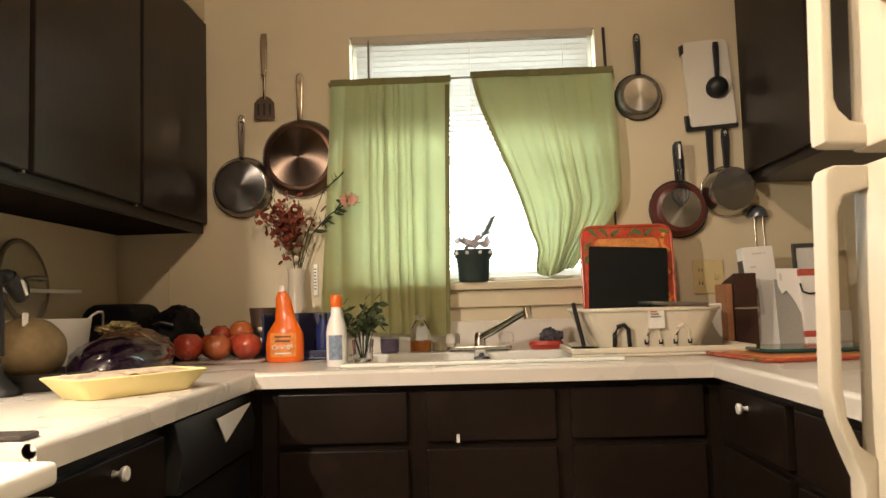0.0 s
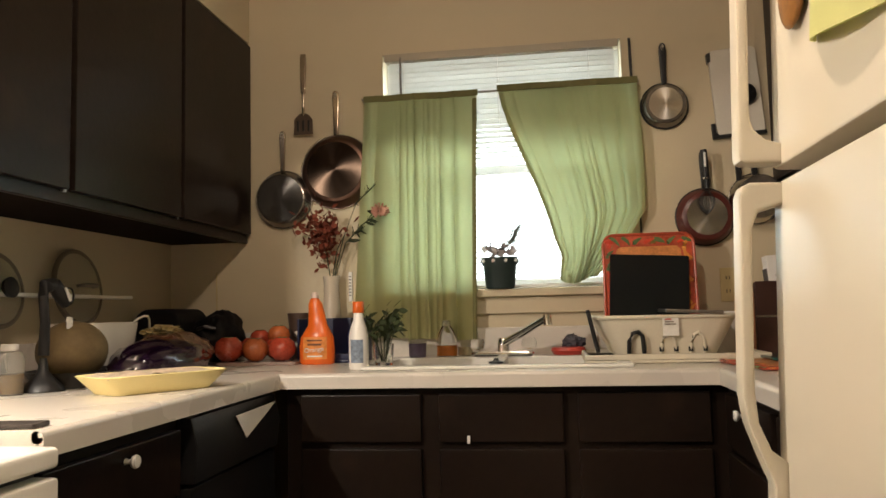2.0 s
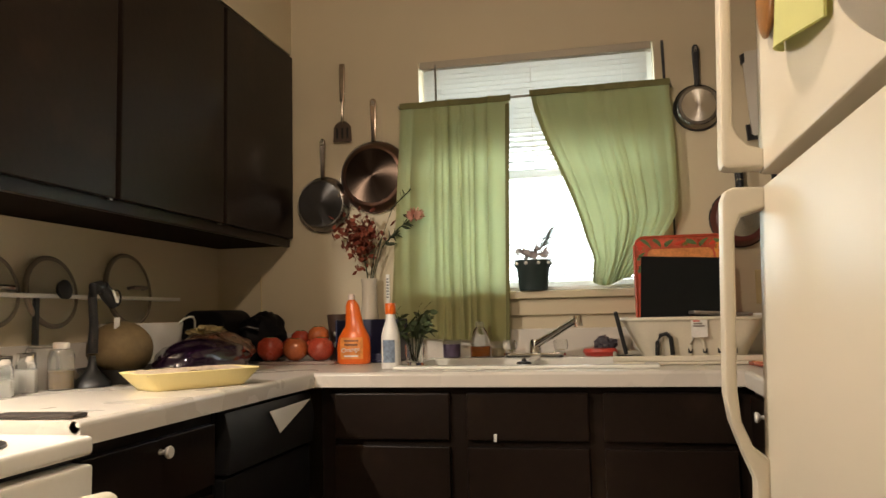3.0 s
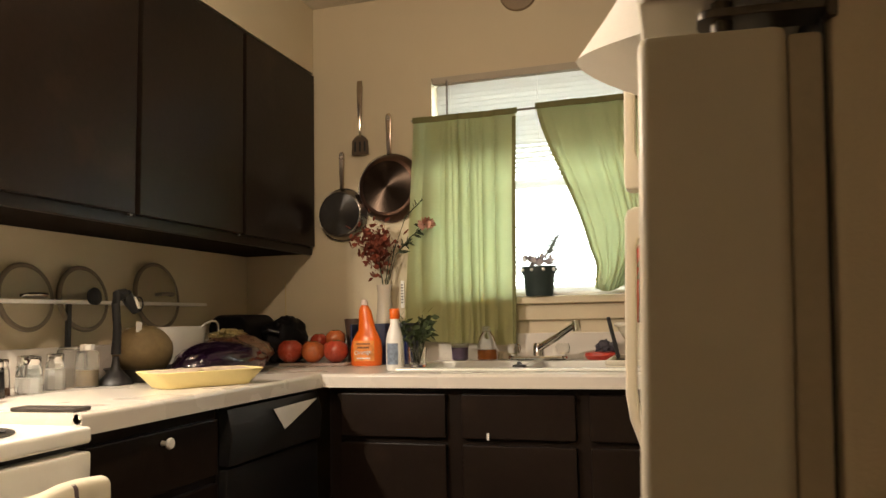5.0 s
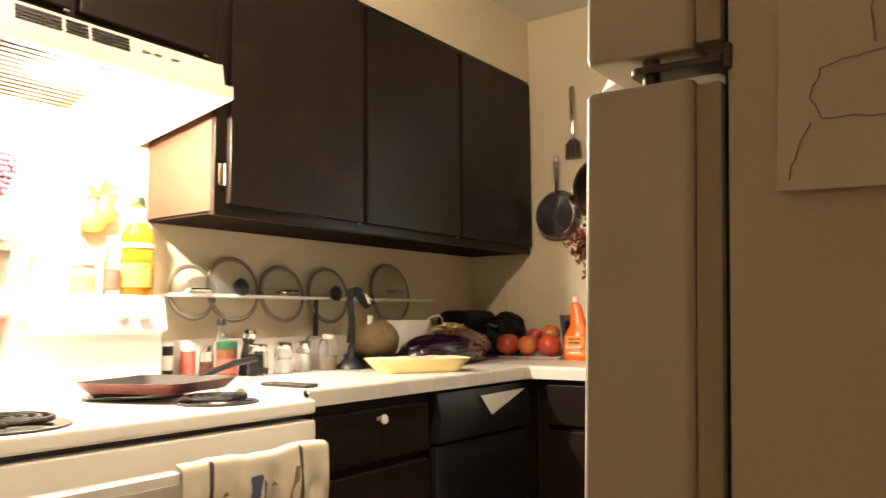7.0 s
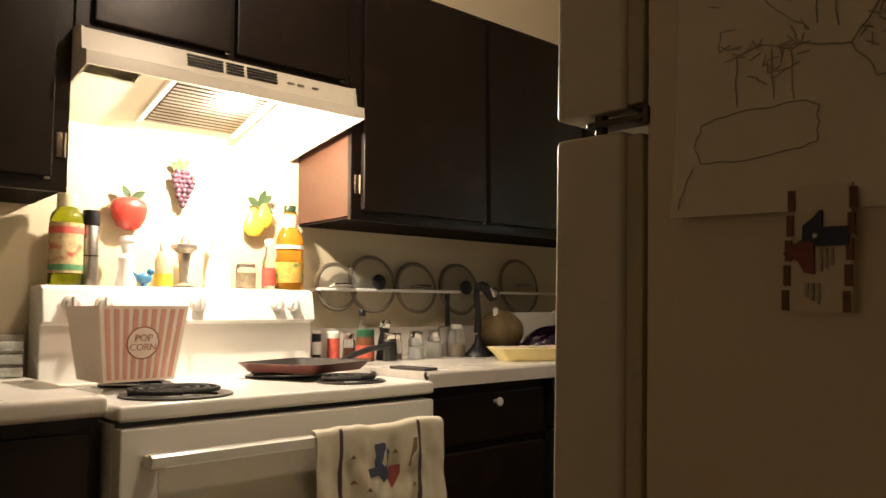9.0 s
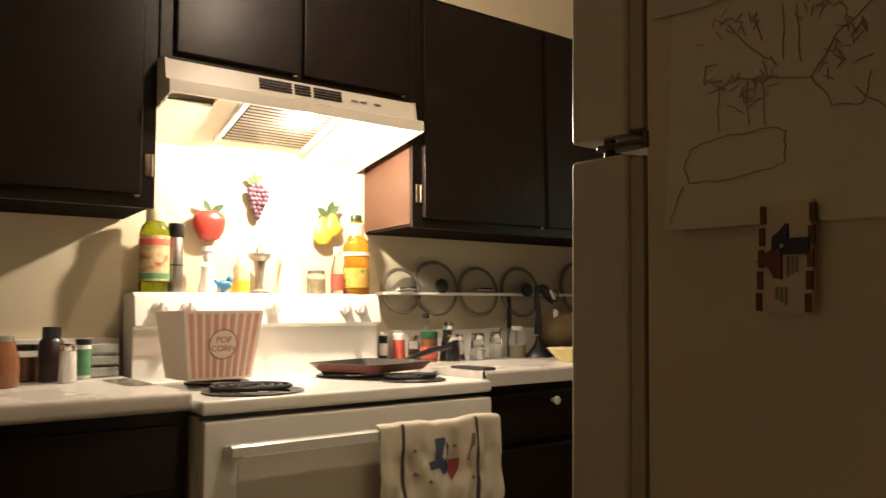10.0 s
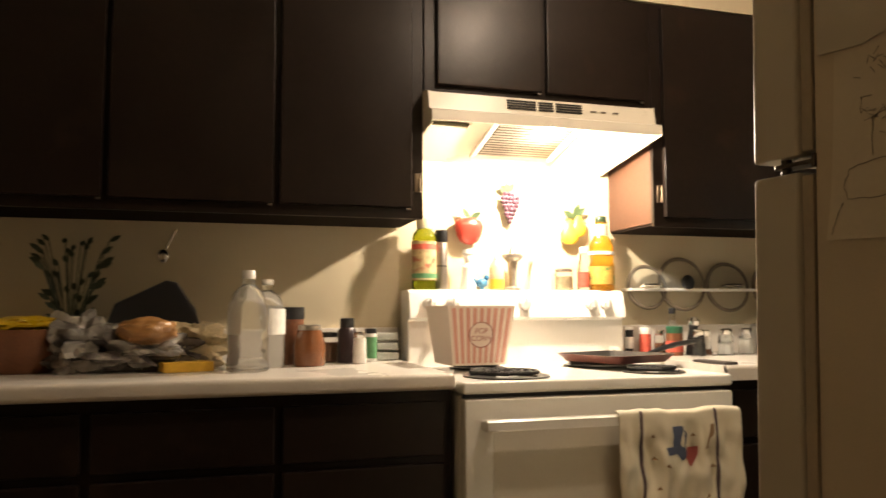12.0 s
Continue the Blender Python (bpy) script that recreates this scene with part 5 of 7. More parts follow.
pepper_tray("red tray with painted peppers standing in the rack", pose(0.712, 2.640, CT + 0.030, -5), 0.285, 0.360, 2)
pepper_tray("red tray with painted peppers lying on the worktop", pose(1.10, 2.085, CT + 0.002, -90, 0, 8) @ Matrix.Diagonal((1, 0.6, 1, 1)), 0.42, 0.33, 5)
tl = thing("glass_tray", "dark teal glass tray lying on a red tray", "tray", pose(1.16, 2.335, CT + 0.0105))
bm = bmn()
prism(bm, rounded(-0.20, -0.11, 0.20, 0.11, 0.04), 0.001, 0.010, "z", 0.003)
part("plate", bm, M("teal_glass", (0.02, 0.07, 0.065), 0.1, var=0.1), tl)
bk = thing("black_board", "plain black board leaning before a red tray", "board", pose(0.692, 2.605, CT + 0.035, -6, 3, 0))
bm = bmn()
prism(bm, rounded(-0.116, 0.0, 0.124, 0.285, 0.006), -0.008, 0.0, "y", 0.002)
part("panel", bm, M("black_slate", (0.008, 0.009, 0.009), 0.8, var=0.15, spec=0.15), bk)
tin = thing("foil_tray", "shallow grey metal tray resting on the rack rim", "tray", pose(0.800, 2.49, CT + 0.136, 0, 3, 0))
bm = bmn()
box(bm, -0.080, -0.10, 0.0, 0.075, 0.08, 0.010, 0.003)
part("tray", bm, DULLSTEEL, tin)
bx = thing("paper_label", "small printed paper label on the rack front", "label", pose(0.732, 2.400, CT + 0.075))
bm = bmn()
box(bm, -0.022, -0.002, 0.0, 0.022, 0.0, 0.055)
part("paper", bm, LABELW, bx)
for k in range(3):
    bm = bmn()
    box(bm, -0.016, -0.0028, 0.030 + k * 0.007, 0.014 - 0.006 * k, -0.0022, 0.034 + k * 0.007)
    part("print_bar", bm, LABELR if k == 2 else DULLSTEEL, bx)
wb = thing("storage_box", "white plastic box behind the dish rack", "box", pose(0.935, 2.680, CT))
bm = bmn()
box(bm, -0.05, -0.06, 0.001, 0.05, 0.06, 0.13, 0.008)
part("body", bm, WHITEPL, wb)
bm = bmn()
box(bm, -0.053, -0.063, 0.115, 0.053, 0.063, 0.138, 0.005)
part("lid", bm, WHITEPL, wb)
kb = thing("knife_block", "dark brown wooden knife block on the worktop", "knife block", pose(1.028, 2.62, CT))
bm = bmn()
prism(bm, [(-0.055, 0.001), (0.055, 0.001), (0.055, 0.20), (-0.055, 0.225)], -0.024, 0.045, "x", 0.004)
part("block", bm, M("reddish_block_wood", (0.040, 0.014, 0.010), 0.4, var=0.3, scale=10), kb)
bm = bmn()
box(bm, -0.025, -0.0565, 0.118, 0.046, -0.054, 0.124)
part("band", bm, STEEL, kb)
bm = bmn()
box(bm, -0.046, -0.050, 0.001, -0.0255, 0.050, 0.195, 0.003)
part("side_board", bm, M("orange_brown_board", (0.30, 0.13, 0.06), 0.5, var=0.2, scale=10), kb, "orange brown wooden side")
GREYINK = M("grey_ink", (0.62, 0.60, 0.57), 0.7)
PAPER = M("white_paper", (0.82, 0.80, 0.77), 0.7, var=0.04, scale=9)
bro = thing("brochure_box", "white upright box of brochures beside a knife block", "box", pose(1.130, 2.625, CT, -5, -3, 6))
bm = bmn()
box(bm, -0.050, 0.0, 0.001, 0.050, 0.040, 0.31, 0.003)
part("carton", bm, PAPER, bro)
bm = bmn()
box(bm, -0.0525, 0.004, 0.004, -0.0505, 0.036, 0.27)
part("side", bm, M("dark_carton_side", (0.10, 0.09, 0.085), 0.6, var=0.2), bro, "dark narrow side")
for z0, x0, x1 in ((0.286, -0.018, 0.012), (0.286, 0.018, 0.022), (0.245, -0.030, -0.014)):
    bm = bmn()
    box(bm, x0, -0.0014, z0, x1, -0.0002, z0 + 0.005)
    part("print_bar", bm, GREYINK, bro)
bm = bmn()
box(bm, -0.020, -0.0016, 0.10, -0.006, -0.0002, 0.21)
part("print_bar", bm, GREYINK, bro)
slv = thing("plastic_sleeve", "clear grey plastic sleeve holding a white torn sheet", "sleeve", pose(1.176, 2.570, CT, -7, 0, -3) @ Matrix.Diagonal((0.82, 1, 1, 1)))
bm = bmn()
sheet(bm, 10, 8, lambda u, v: (-0.050 + 0.105 * u, 0.004 * math.sin(u * 4), 0.001 + 0.205 * v), 0.0012)
part("film", bm, M("grey_clear_film", (0.50, 0.48, 0.45), 0.15, trans=0.35, ior=1.2, var=0.1), slv)
bm = bmn()
prism(bm, [(-0.042, 0.238), (0.030, 0.236), (0.052, 0.232), (0.050, 0.150), (0.066, 0.122), (0.060, 0.100), (0.030, 0.105), (0.012, 0.140), (-0.012, 0.172), (-0.028, 0.160), (-0.040, 0.185)], -0.006, -0.004, "y")
part("sheet", bm, PAPER, slv, "torn white sheet")
bm = bmn()
box(bm, -0.032, -0.0072, 0.200, -0.024, -0.0062, 0.222)
part("print_bar", bm, GREYINK, slv)
pf = thing("picture_frame", "small dark grey picture frame by the wall", "picture frame", pose(1.292, 2.690, CT, -4, 0, -4))
bm = bmn()
for x0, z0, x1, z1 in ((-0.050, 0.20, -0.040, 0.318), (0.040, 0.20, 0.050, 0.318), (-0.040, 0.305, 0.040, 0.318), (-0.040, 0.20, 0.040, 0.213)):
    box(bm, x0, -0.008, z0, x1, 0.006, z1, 0.002)
box(bm, -0.012, 0.004, 0.001, 0.012, 0.012, 0.20, 0.002)
part("frame", bm, M("grey_frame", (0.055, 0.052, 0.055), 0.4), pf)
bm = bmn()
box(bm, -0.040, -0.001, 0.213, 0.040, 0.003, 0.305)
part("picture", bm, GREYINK, pf, "pale grey print")
pkt = thing("seed_packet", "white packet with a red top and a black cord", "packet", pose(1.236, 2.560, CT, -5, 0, 3))
bm = bmn()
box(bm, -0.030, 0.0, 0.001, 0.030, 0.020, 0.225, 0.004)
part("packet", bm, PAPER, pkt)
bm = bmn()
box(bm, -0.0312, -0.0012, 0.212, 0.0312, 0.0212, 0.234, 0.003)
part("top_flap", bm, LABELR, pkt, "red folded top")
bm = bmn()
box(bm, -0.0312, -0.0012, 0.030, 0.0312, 0.0212, 0.050, 0.003)
part("band", bm, LABELR, pkt, "red lower band")
bm = bmn()
tube(bm, [(-0.034, -0.006, 0.190), (-0.030, -0.008, 0.165), (-0.010, -0.008, 0.158), (0.012, -0.008, 0.160), (0.030, -0.006, 0.172)], 0.003, 8)
part("cord", bm, BLACK, pkt)

# flower pot on the sill
pt = thing("flower_pot", "dark green pot with white and grey cloth flowers", "potted plant", pose(0.234, BACK - 0.034, WZ0))
bm = bmn()
lathe(bm, [(0, 0.0), (0.046, 0.0), (0.050, 0.01), (0.056, 0.075), (0.062, 0.082), (0.063, 0.104), (0.058, 0.106), (0.054, 0.085), (0, 0.080)], 28, Matrix.Diagonal((1, 0.6, 1, 1)))
part("pot", bm, M("dark_green_pot", (0.015, 0.028, 0.026), 0.5, var=0.2), pt)
for k in range(9):
    a = k * 2 * math.pi / 9 + 0.2
    bm = bmn()
    ball(bm, (0.062 * math.cos(a), 0.0372 * math.sin(a), 0.094), 0.007, 1)
    part("button", bm, WHITEPL, pt)
PETAL = cloth("white_petals", (0.50, 0.45, 0.44), 0.2)
GREYLEAF = M("grey_green_leaf", (0.10, 0.11, 0.09), 0.6, var=0.3, scale=40)
random.seed(11)
bm = bmn()
for c in ((-0.028, -0.01, 0.125), (-0.008, -0.014, 0.120), (0.022, -0.012, 0.122), (0.036, -0.006, 0.130), (0.006, -0.008, 0.135), (-0.036, -0.004, 0.138)):
    for k in range(7):
        d = Vector((random.uniform(-1, 1), random.uniform(-0.6, 0.3), random.uniform(-0.4, 1))).normalized()
        leaf(bm, c, d, 0.032, 0.023)
tagged(part("petal_cluster", bm, PETAL, pt, "white and pink petals"), kind="stuff")
bm = bmn()
tube(bm, [(0.0, 0, 0.08), (0.02, -0.004, 0.14), (0.05, -0.006, 0.20)], 0.002, 6)
for i in range(9):
    t = i / 8
    for s in (-1, 1):
        leaf(bm, (0.02 + 0.035 * t, -0.005, 0.145 + 0.06 * t), (s * 0.5 + 0.55, -0.2, 0.7 - 0.3 * (s > 0)), 0.042 - 0.012 * t, 0.011)
part("leaves", bm, GREYLEAF, pt)

# ---- lid rack on the stove wall ----
rack = thing("lid_rack", "white wire lid rack shelf with dark supports on the wall", "rack", pose(LEFT, 0, 1.14))
bm = bmn()
box(bm, 0.004, 1.250, -0.006, 0.075, 2.430, 0.004, 0.002)
part("shelf", bm, WHITEPL, rack)
for y in (1.80,):
    bm = bmn()
    box(bm, 0.045, y, -0.215, 0.057, y + 0.014, -0.006, 0.002)
    part("support", bm, BLACK, rack, "dark upright")
LIDGLASS = M("smoky_lid_glass", (0.90, 0.91, 0.87), 0.05, trans=0.94, ior=1.2, var=0.03)
LIDRIM = M("lid_rim_metal", (0.18, 0.145, 0.105), 0.45, metal=0.4, var=0.2)


def lid(y, z, r, knobm, dark):
    root = thing("pot_lid", "glass pot lid with a " + ("black" if dark else "steel") + " knob in the rack", "lid", pose(LEFT + 0.040, y, z, 0, 82, 0), group="pot lids")
    bm = bmn()
    lathe(bm, [(r, 0.0), (r * 0.93, 0.008), (r * 0.6, 0.017), (r * 0.2, 0.021), (0, 0.0215)], 36)
    part("glass", bm, LIDGLASS, root)
    bm = bmn()
    tube(bm, [(r * math.cos(a / 40 * 2 * math.pi), r * math.sin(a / 40 * 2 * math.pi), 0.0) for a in range(40)], 0.0075, 8, True)
    part("rim", bm, LIDRIM, root)
    bm = bmn()
    if dark:
        lathe(bm, [(0.008, 0.020), (0.008, 0.030), (0.024, 0.034), (0.026, 0.044), (0.018, 0.050), (0, 0.051)], 20)
    else:
        tube(bm, [(0, -0.036, 0.022), (0, -0.030, 0.040), (0, 0.0, 0.046), (0, 0.030, 0.040), (0, 0.036, 0.022)], 0.006, 8)
    part("knob", bm, knobm, root)
    return root


lid(1.332, 1.148, 0.074, CHROME, False)
lid(1.475, 1.160, 0.092, BLACK, True)
lid(1.668, 1.150, 0.086, STEEL, False)
lid(1.873, 1.150, 0.090, BLACK, True)
lid(2.200, 1.165, 0.105, DULLSTEEL, False)

# ---- small jars by the stove ----
CLEARP = M("clear_plastic", (0.85, 0.84, 0.80), 0.1, trans=0.9, ior=1.3, var=0.02)


def shaker(x, y, h=0.085, r=0.021, fill=0.5, capm=None, lab="clear glass salt shaker with a steel top", fillm=None):
    root = bottle("shaker", lab, x, y, CT, [(r, 0.0), (r * 1.05, 0.004), (r * 0.92, h * 0.72), (r * 0.75, h * 0.80)], GLASS, (r * 0.86, h * 0.78, h), capm or CHROME, fill=(r * 0.88, 0.003, h * 0.75 * fill), fillm=fillm or SALT, cat="shaker", seg=8)
    return root


shaker(-0.775, 1.535, 0.088, 0.026, 0.55)
shaker(-0.797, 1.632, 0.090, 0.024, 0.75)
shaker(-0.840, 1.585, 0.088, 0.024, 0.5)
shaker(-0.800, 1.470, 0.085, 0.022, 0.3, lab="clear glass spice jar with a steel top", fillm=BROWNJ)
shaker(-0.880, 1.345, 0.085, 0.020, 0.6, lab="clear glass spice jar with a steel top", fillm=BROWNJ)
shaker(-0.760, 1.418, 0.088, 0.022, 0.9, lab="dark filled spice jar with a steel top", fillm=BLACK)
bottle("spice_bottle", "white capped plastic bottle half full of brown sauce", -0.765, 1.705, CT, [(0.027, 0.0), (0.029, 0.004), (0.029, 0.080), (0.024, 0.092), (0.016, 0.095)], CLEARP, (0.018, 0.095, 0.110), WHITEPL, fill=(0.026, 0.003, 0.045), fillm=M("brown_sauce", (0.20, 0.12, 0.03), 0.3, var=0.2))
bottle("food_jar", "pale plastic jar behind a sauce bottle", -0.835, 1.735, CT, [(0.040, 0.0), (0.042, 0.004), (0.042, 0.092), (0.038, 0.098)], CLEARP, (0.038, 0.096, 0.104), CLEARP, cat="jar")
bottle("spice_tin", "red spice tin with a white lid", -0.900, 1.300, CT, [(0.020, 0.0), (0.020, 0.070)], LABELR, (0.0205, 0.070, 0.092), WHITEPL, cat="spice tin")
bottle("spice_tin", "narrow black and white spice tin", -0.920, 1.250, CT, [(0.014, 0.0), (0.014, 0.085)], BLACK, (0.0145, 0.085, 0.095), WHITEPL, (0.0142, 0.02, 0.06), LABELW, cat="spice tin")
bottle("spice_jar", "brown spice jar with a green lid", -0.800, 1.352, CT, [(0.027, 0.0), (0.028, 0.004), (0.028, 0.075)], BROWNJ, (0.028, 0.075, 0.098), M("green_lid", (0.02, 0.10, 0.05), 0.4), (0.0282, 0.012, 0.05), LABELR, cat="jar")
bottle("vinegar_bottle", "clear glass bottle with a dark cap", -0.900, 1.410, CT, [(0.022, 0.0), (0.024, 0.004), (0.024, 0.080), (0.010, 0.115), (0.010, 0.145)], GLASS, (0.012, 0.140, 0.160), BLACK)
pg = thing("pepper_mill", "chrome topped pepper mill leaning among the jars", "pepper mill", pose(-0.815, 1.425, CT, 0, 10, 0))
bm = bmn()
lathe(bm, [(0, 0.001), (0.018, 0.001), (0.017, 0.06), (0.014, 0.09), (0.019, 0.105)], 16)
part("body", bm, BLACK, pg)
bm = bmn()
lathe(bm, [(0.019, 0.105), (0.020, 0.120), (0.012, 0.130), (0, 0.132)], 16)
part("top", bm, CHROME, pg)
kn2 = thing("spoon_rest", "flat dark brown wooden rest on the worktop edge", "spoon rest", pose(-0.412, 1.238, CT, 0, 0, 4))
bm = bmn()
prism(bm, rounded(-0.085, -0.024, 0.062, 0.020, 0.008), 0.001, 0.008, "z", 0.002)
part("plate", bm, M("dark_slate_rest", (0.045, 0.036, 0.032), 0.5, var=0.25), kn2)

# ---- produce corner ----
tool = thing("kitchen_tool", "black long-handled kitchen tool with a hanging white tag", "kitchen tool", pose(-0.735, 1.775, CT))
bm = bmn()
lathe(bm, [(0, 0.001), (0.046, 0.001), (0.044, 0.010), (0.028, 0.026), (0.012, 0.045), (0.007, 0.075)], 20)
tube(bm, [(0, 0, 0.08), (0.0, 0.004, 0.15), (0.0, -0.004, 0.215), (0.0, 0.006, 0.238), (0.0, 0.028, 0.240)], [0.013, 0.011, 0.011, 0.017, 0.018], 10)
part("handle", bm, BLACK, tool)
bm = bmn()
tube(bm, [(0.004, 0.026, 0.242), (0.006, 0.050, 0.218), (0.006, 0.070, 0.196)], [0.017, 0.018, 0.013], 10)
part("grip", bm, BLACK, tool)
bm = bmn()
prism(bm, [(0.036, 0.234), (0.044, 0.234), (0.064, 0.204), (0.054, 0.202)], 0.024, 0.0262, "x")
part("sticker", bm, LABELW, tool, "white paper sticker")
bm = bmn()
tube(bm, [(0.008, 0.078 + 0.017 * math.cos(a / 14 * 2 * math.pi), 0.215 + 0.020 * math.sin(a / 14 * 2 * math.pi)) for a in range(14)], 0.0022, 6, True)
part("ring", bm, BLACK, tool)
bm = bmn()
box(bm, 0.010, 0.066, 0.138, 0.0115, 0.088, 0.166)
part("tag", bm, LABELW, tool, "small white tag")

bp = thing("frying_pan", "black frying pan lying on the worktop", "frying pan", pose(-0.735, 1.925, CT))
bm = bmn()
lathe(bm, [(0, 0.001), (0.105, 0.001), (0.130, 0.038), (0.127, 0.038), (0.103, 0.005), (0, 0.005)], 36)
part("body", bm, NONSTICK, bp)
me = thing("melon", "pale tan cantaloupe melon resting in a black pan", "melon", pose(-0.748, 1.888, CT + 0.010))
bm = bmn()
bmesh.ops.create_icosphere(bm, subdivisions=4, radius=1.0, matrix=pose(0, 0.012, 0.074) @ Matrix.Diagonal((0.078, 0.086, 0.073, 1)))
for v in bm.verts:
    v.co += v.co.normalized() * 0.0015 * noise.noise(v.co * 60)
part("rind", bm, M("melon_rind", (0.17, 0.12, 0.055), 0.65, var=0.22, scale=30, bump=0.3, bscale=90), me)
bw = thing("white_bin", "white plastic bin with a wire handle by the wall", "bin", pose(-0.855, 2.150, CT))
bm = bmn()
o1, o2 = rounded(-0.075, -0.105, 0.075, 0.105, 0.06), rounded(-0.092, -0.135, 0.092, 0.135, 0.085)
a = [bm.verts.new((x, y, 0.001)) for x, y in o1]
b = [bm.verts.new((x, y, 0.150)) for x, y in o2]
c = [bm.verts.new((x * 0.96, y * 0.96, 0.150)) for x, y in o2]
d = [bm.verts.new((x * 0.96, y * 0.96, 0.006)) for x, y in o1]
bm.faces.new(a), bm.faces.new(d)
for p, q in ((a, b), (b, c), (c, d)):
    for i in range(len(p)):
        bm.faces.new((p[i], q[i], q[(i + 1) % len(p)], p[(i + 1) % len(p)]))
part("tub", bm, WHITEPL, bw)
bm = bmn()
tube(bm, [(0.088, 0.04, 0.140), (0.092, 0.07, 0.158), (0.088, 0.11, 0.166), (0.078, 0.15, 0.165), (0.066, 0.18, 0.154), (0.058, 0.195, 0.135), (0.054, 0.20, 0.115)], 0.0032, 8)
part("handle", bm, WHITEPL, bw)


def lumpy(bm, c, s, amp, freq, sub=4, flat=None, seed=0.0):
    """A soft uneven bag."""
    vs = bmesh.ops.create_icosphere(bm, subdivisions=sub, radius=1.0, matrix=Matrix.Identity(4))["verts"]
    for v in vs:
        n = v.co.normalized()
        k = 1 + amp * noise.noise(n * freq + Vector((seed, seed, 0))) + 0.4 * amp * noise.noise(n * freq * 3.1 + Vector((0, seed, 2)))
        p = Vector((n.x * s[0] * k, n.y * s[1] * k, n.z * s[2] * k))
        p += Vector(c)
        if flat is not None and p.z < flat:
            p.z = flat
        v.co = p
    return bm


PURPLE = M("purple_plastic_film", (0.013, 0.0045, 0.016), 0.2, var=0.5, scale=18, bump=0.4, bscale=50, coat=0.4)
POTATO = M("brown_potato_film", (0.13, 0.062, 0.036), 0.28, var=0.35, scale=14, bump=0.3, bscale=60, coat=0.3)
bag = thing("produce_bag", "purple and clear plastic bag of potatoes on the worktop", "produce bag", pose(-0.665, 2.155, CT))
bm = bmn()
lumpy(bm, (0.030, -0.04, 0.042), (0.100, 0.205, 0.060), 0.16, 1.8, 4, 0.001, 1.0)
part("printed_film", bm, PURPLE, bag, "shiny purple printed film")
bm = bmn()
lumpy(bm, (-0.010, 0.09, 0.060), (0.085, 0.205, 0.054), 0.18, 2.2, 4, 0.004, 4.0)
part("clear_film", bm, POTATO, bag, "clear film over brown potatoes")
PRINT = M("printed_bread_film", (0.36, 0.29, 0.14), 0.3, var=0.5, scale=40, bump=0.4, bscale=60, stain=(0.06, 0.06, 0.03), stain_scale=28, stain_at=0.55)
brd = thing("snack_bag", "crumpled yellow and black printed plastic bag", "snack bag", pose(-0.730, 2.300, CT + 0.100) @ Matrix.Scale(0.8, 4))
bm = bmn()
lumpy(bm, (0, 0, 0.020), (0.055, 0.085, 0.026), 0.5, 3.5, 4, None, 7.0)
part("film", bm, PRINT, brd)
SOOT = M("matt_black_fabric", (0.006, 0.0055, 0.006), 0.6, var=0.3, bump=0.3, bscale=60, spec=0.12)
for i, (x, y, w, lab) in enumerate(((-0.855, 2.60, 0.165, "black rounded toaster in the corner"), (-0.712, 2.655, 0.125, "black padded case beside a toaster"))):
    tb = thing("toaster" if i == 0 else "black_case", lab, "toaster" if i == 0 else "case", pose(x, y, CT))
    bm = bmn()
    if i == 0:
        prism(bm, rounded(-w / 2, 0.008, w / 2, 0.188, 0.05, 6), -0.11, 0.10, "y", 0.012)
    else:
        lumpy(bm, (0.0, 0.0, 0.088), (w * 0.62, 0.105, 0.092), 0.22, 2.0, 4, 0.008, 2.6)
    part("shell", bm, SOOT, tb)
    bm = bmn()
    box(bm, -w / 2 + 0.02, -0.09, 0.001, w / 2 - 0.02, 0.08, 0.010, 0.003)
    part("base", bm, BLACK, tb)
    bm = bmn()
    tube(bm, [(-w / 4, -0.106, 0.12), (0, -0.118, 0.128), (w / 4, -0.106, 0.12)], 0.006, 8)
    part("handle", bm, BLACK, tb)

TRAYY = M("yellow_foam_tray", (0.85, 0.73, 0.35), 0.6, var=0.04, scale=20, bump=0.25, bscale=300)
ft = thing("foam_tray", "pale yellow foam food tray with film on top", "food tray", pose(-0.466, 1.768, CT, 0, 0, -33) @ Matrix.Diagonal((1.0, 0.96, 1.0, 1)))
bm = bmn()
o1, o2 = rounded(-0.056, -0.115, 0.056, 0.115, 0.02), rounded(-0.080, -0.152, 0.080, 0.152, 0.03)
a = [bm.verts.new((x, y, 0.001)) for x, y in o1]
b = [bm.verts.new((x, y, 0.040)) for x, y in o2]
c = [bm.verts.new((x * 0.96, y * 0.98, 0.0415)) for x, y in o2]
d = [bm.verts.new((x * 0.95, y * 0.97, 0.008)) for x, y in o1]
bm.faces.new(a), bm.faces.new(d)
for p, q in ((a, b), (b, c), (c, d)):
    for i in range(len(p)):
        bm.faces.new((p[i], q[i], q[(i + 1) % len(p)], p[(i + 1) % len(p)]))
part("tray", bm, TRAYY, ft)
bm = bmn()
sheet(bm, 24, 40, lambda u, v: ((u - 0.5) * 0.142, (v - 0.5) * 0.282, 0.037 + 0.008 * noise.noise(Vector((u * 5, v * 9, 2.0))) + 0.005 * math.sin(math.pi * v)), 0.001)
part("film", bm, M("crumpled_film_paper", (0.60, 0.48, 0.36), 0.35, var=0.3, scale=20, bump=0.5, bscale=80), ft, "crumpled film and paper")

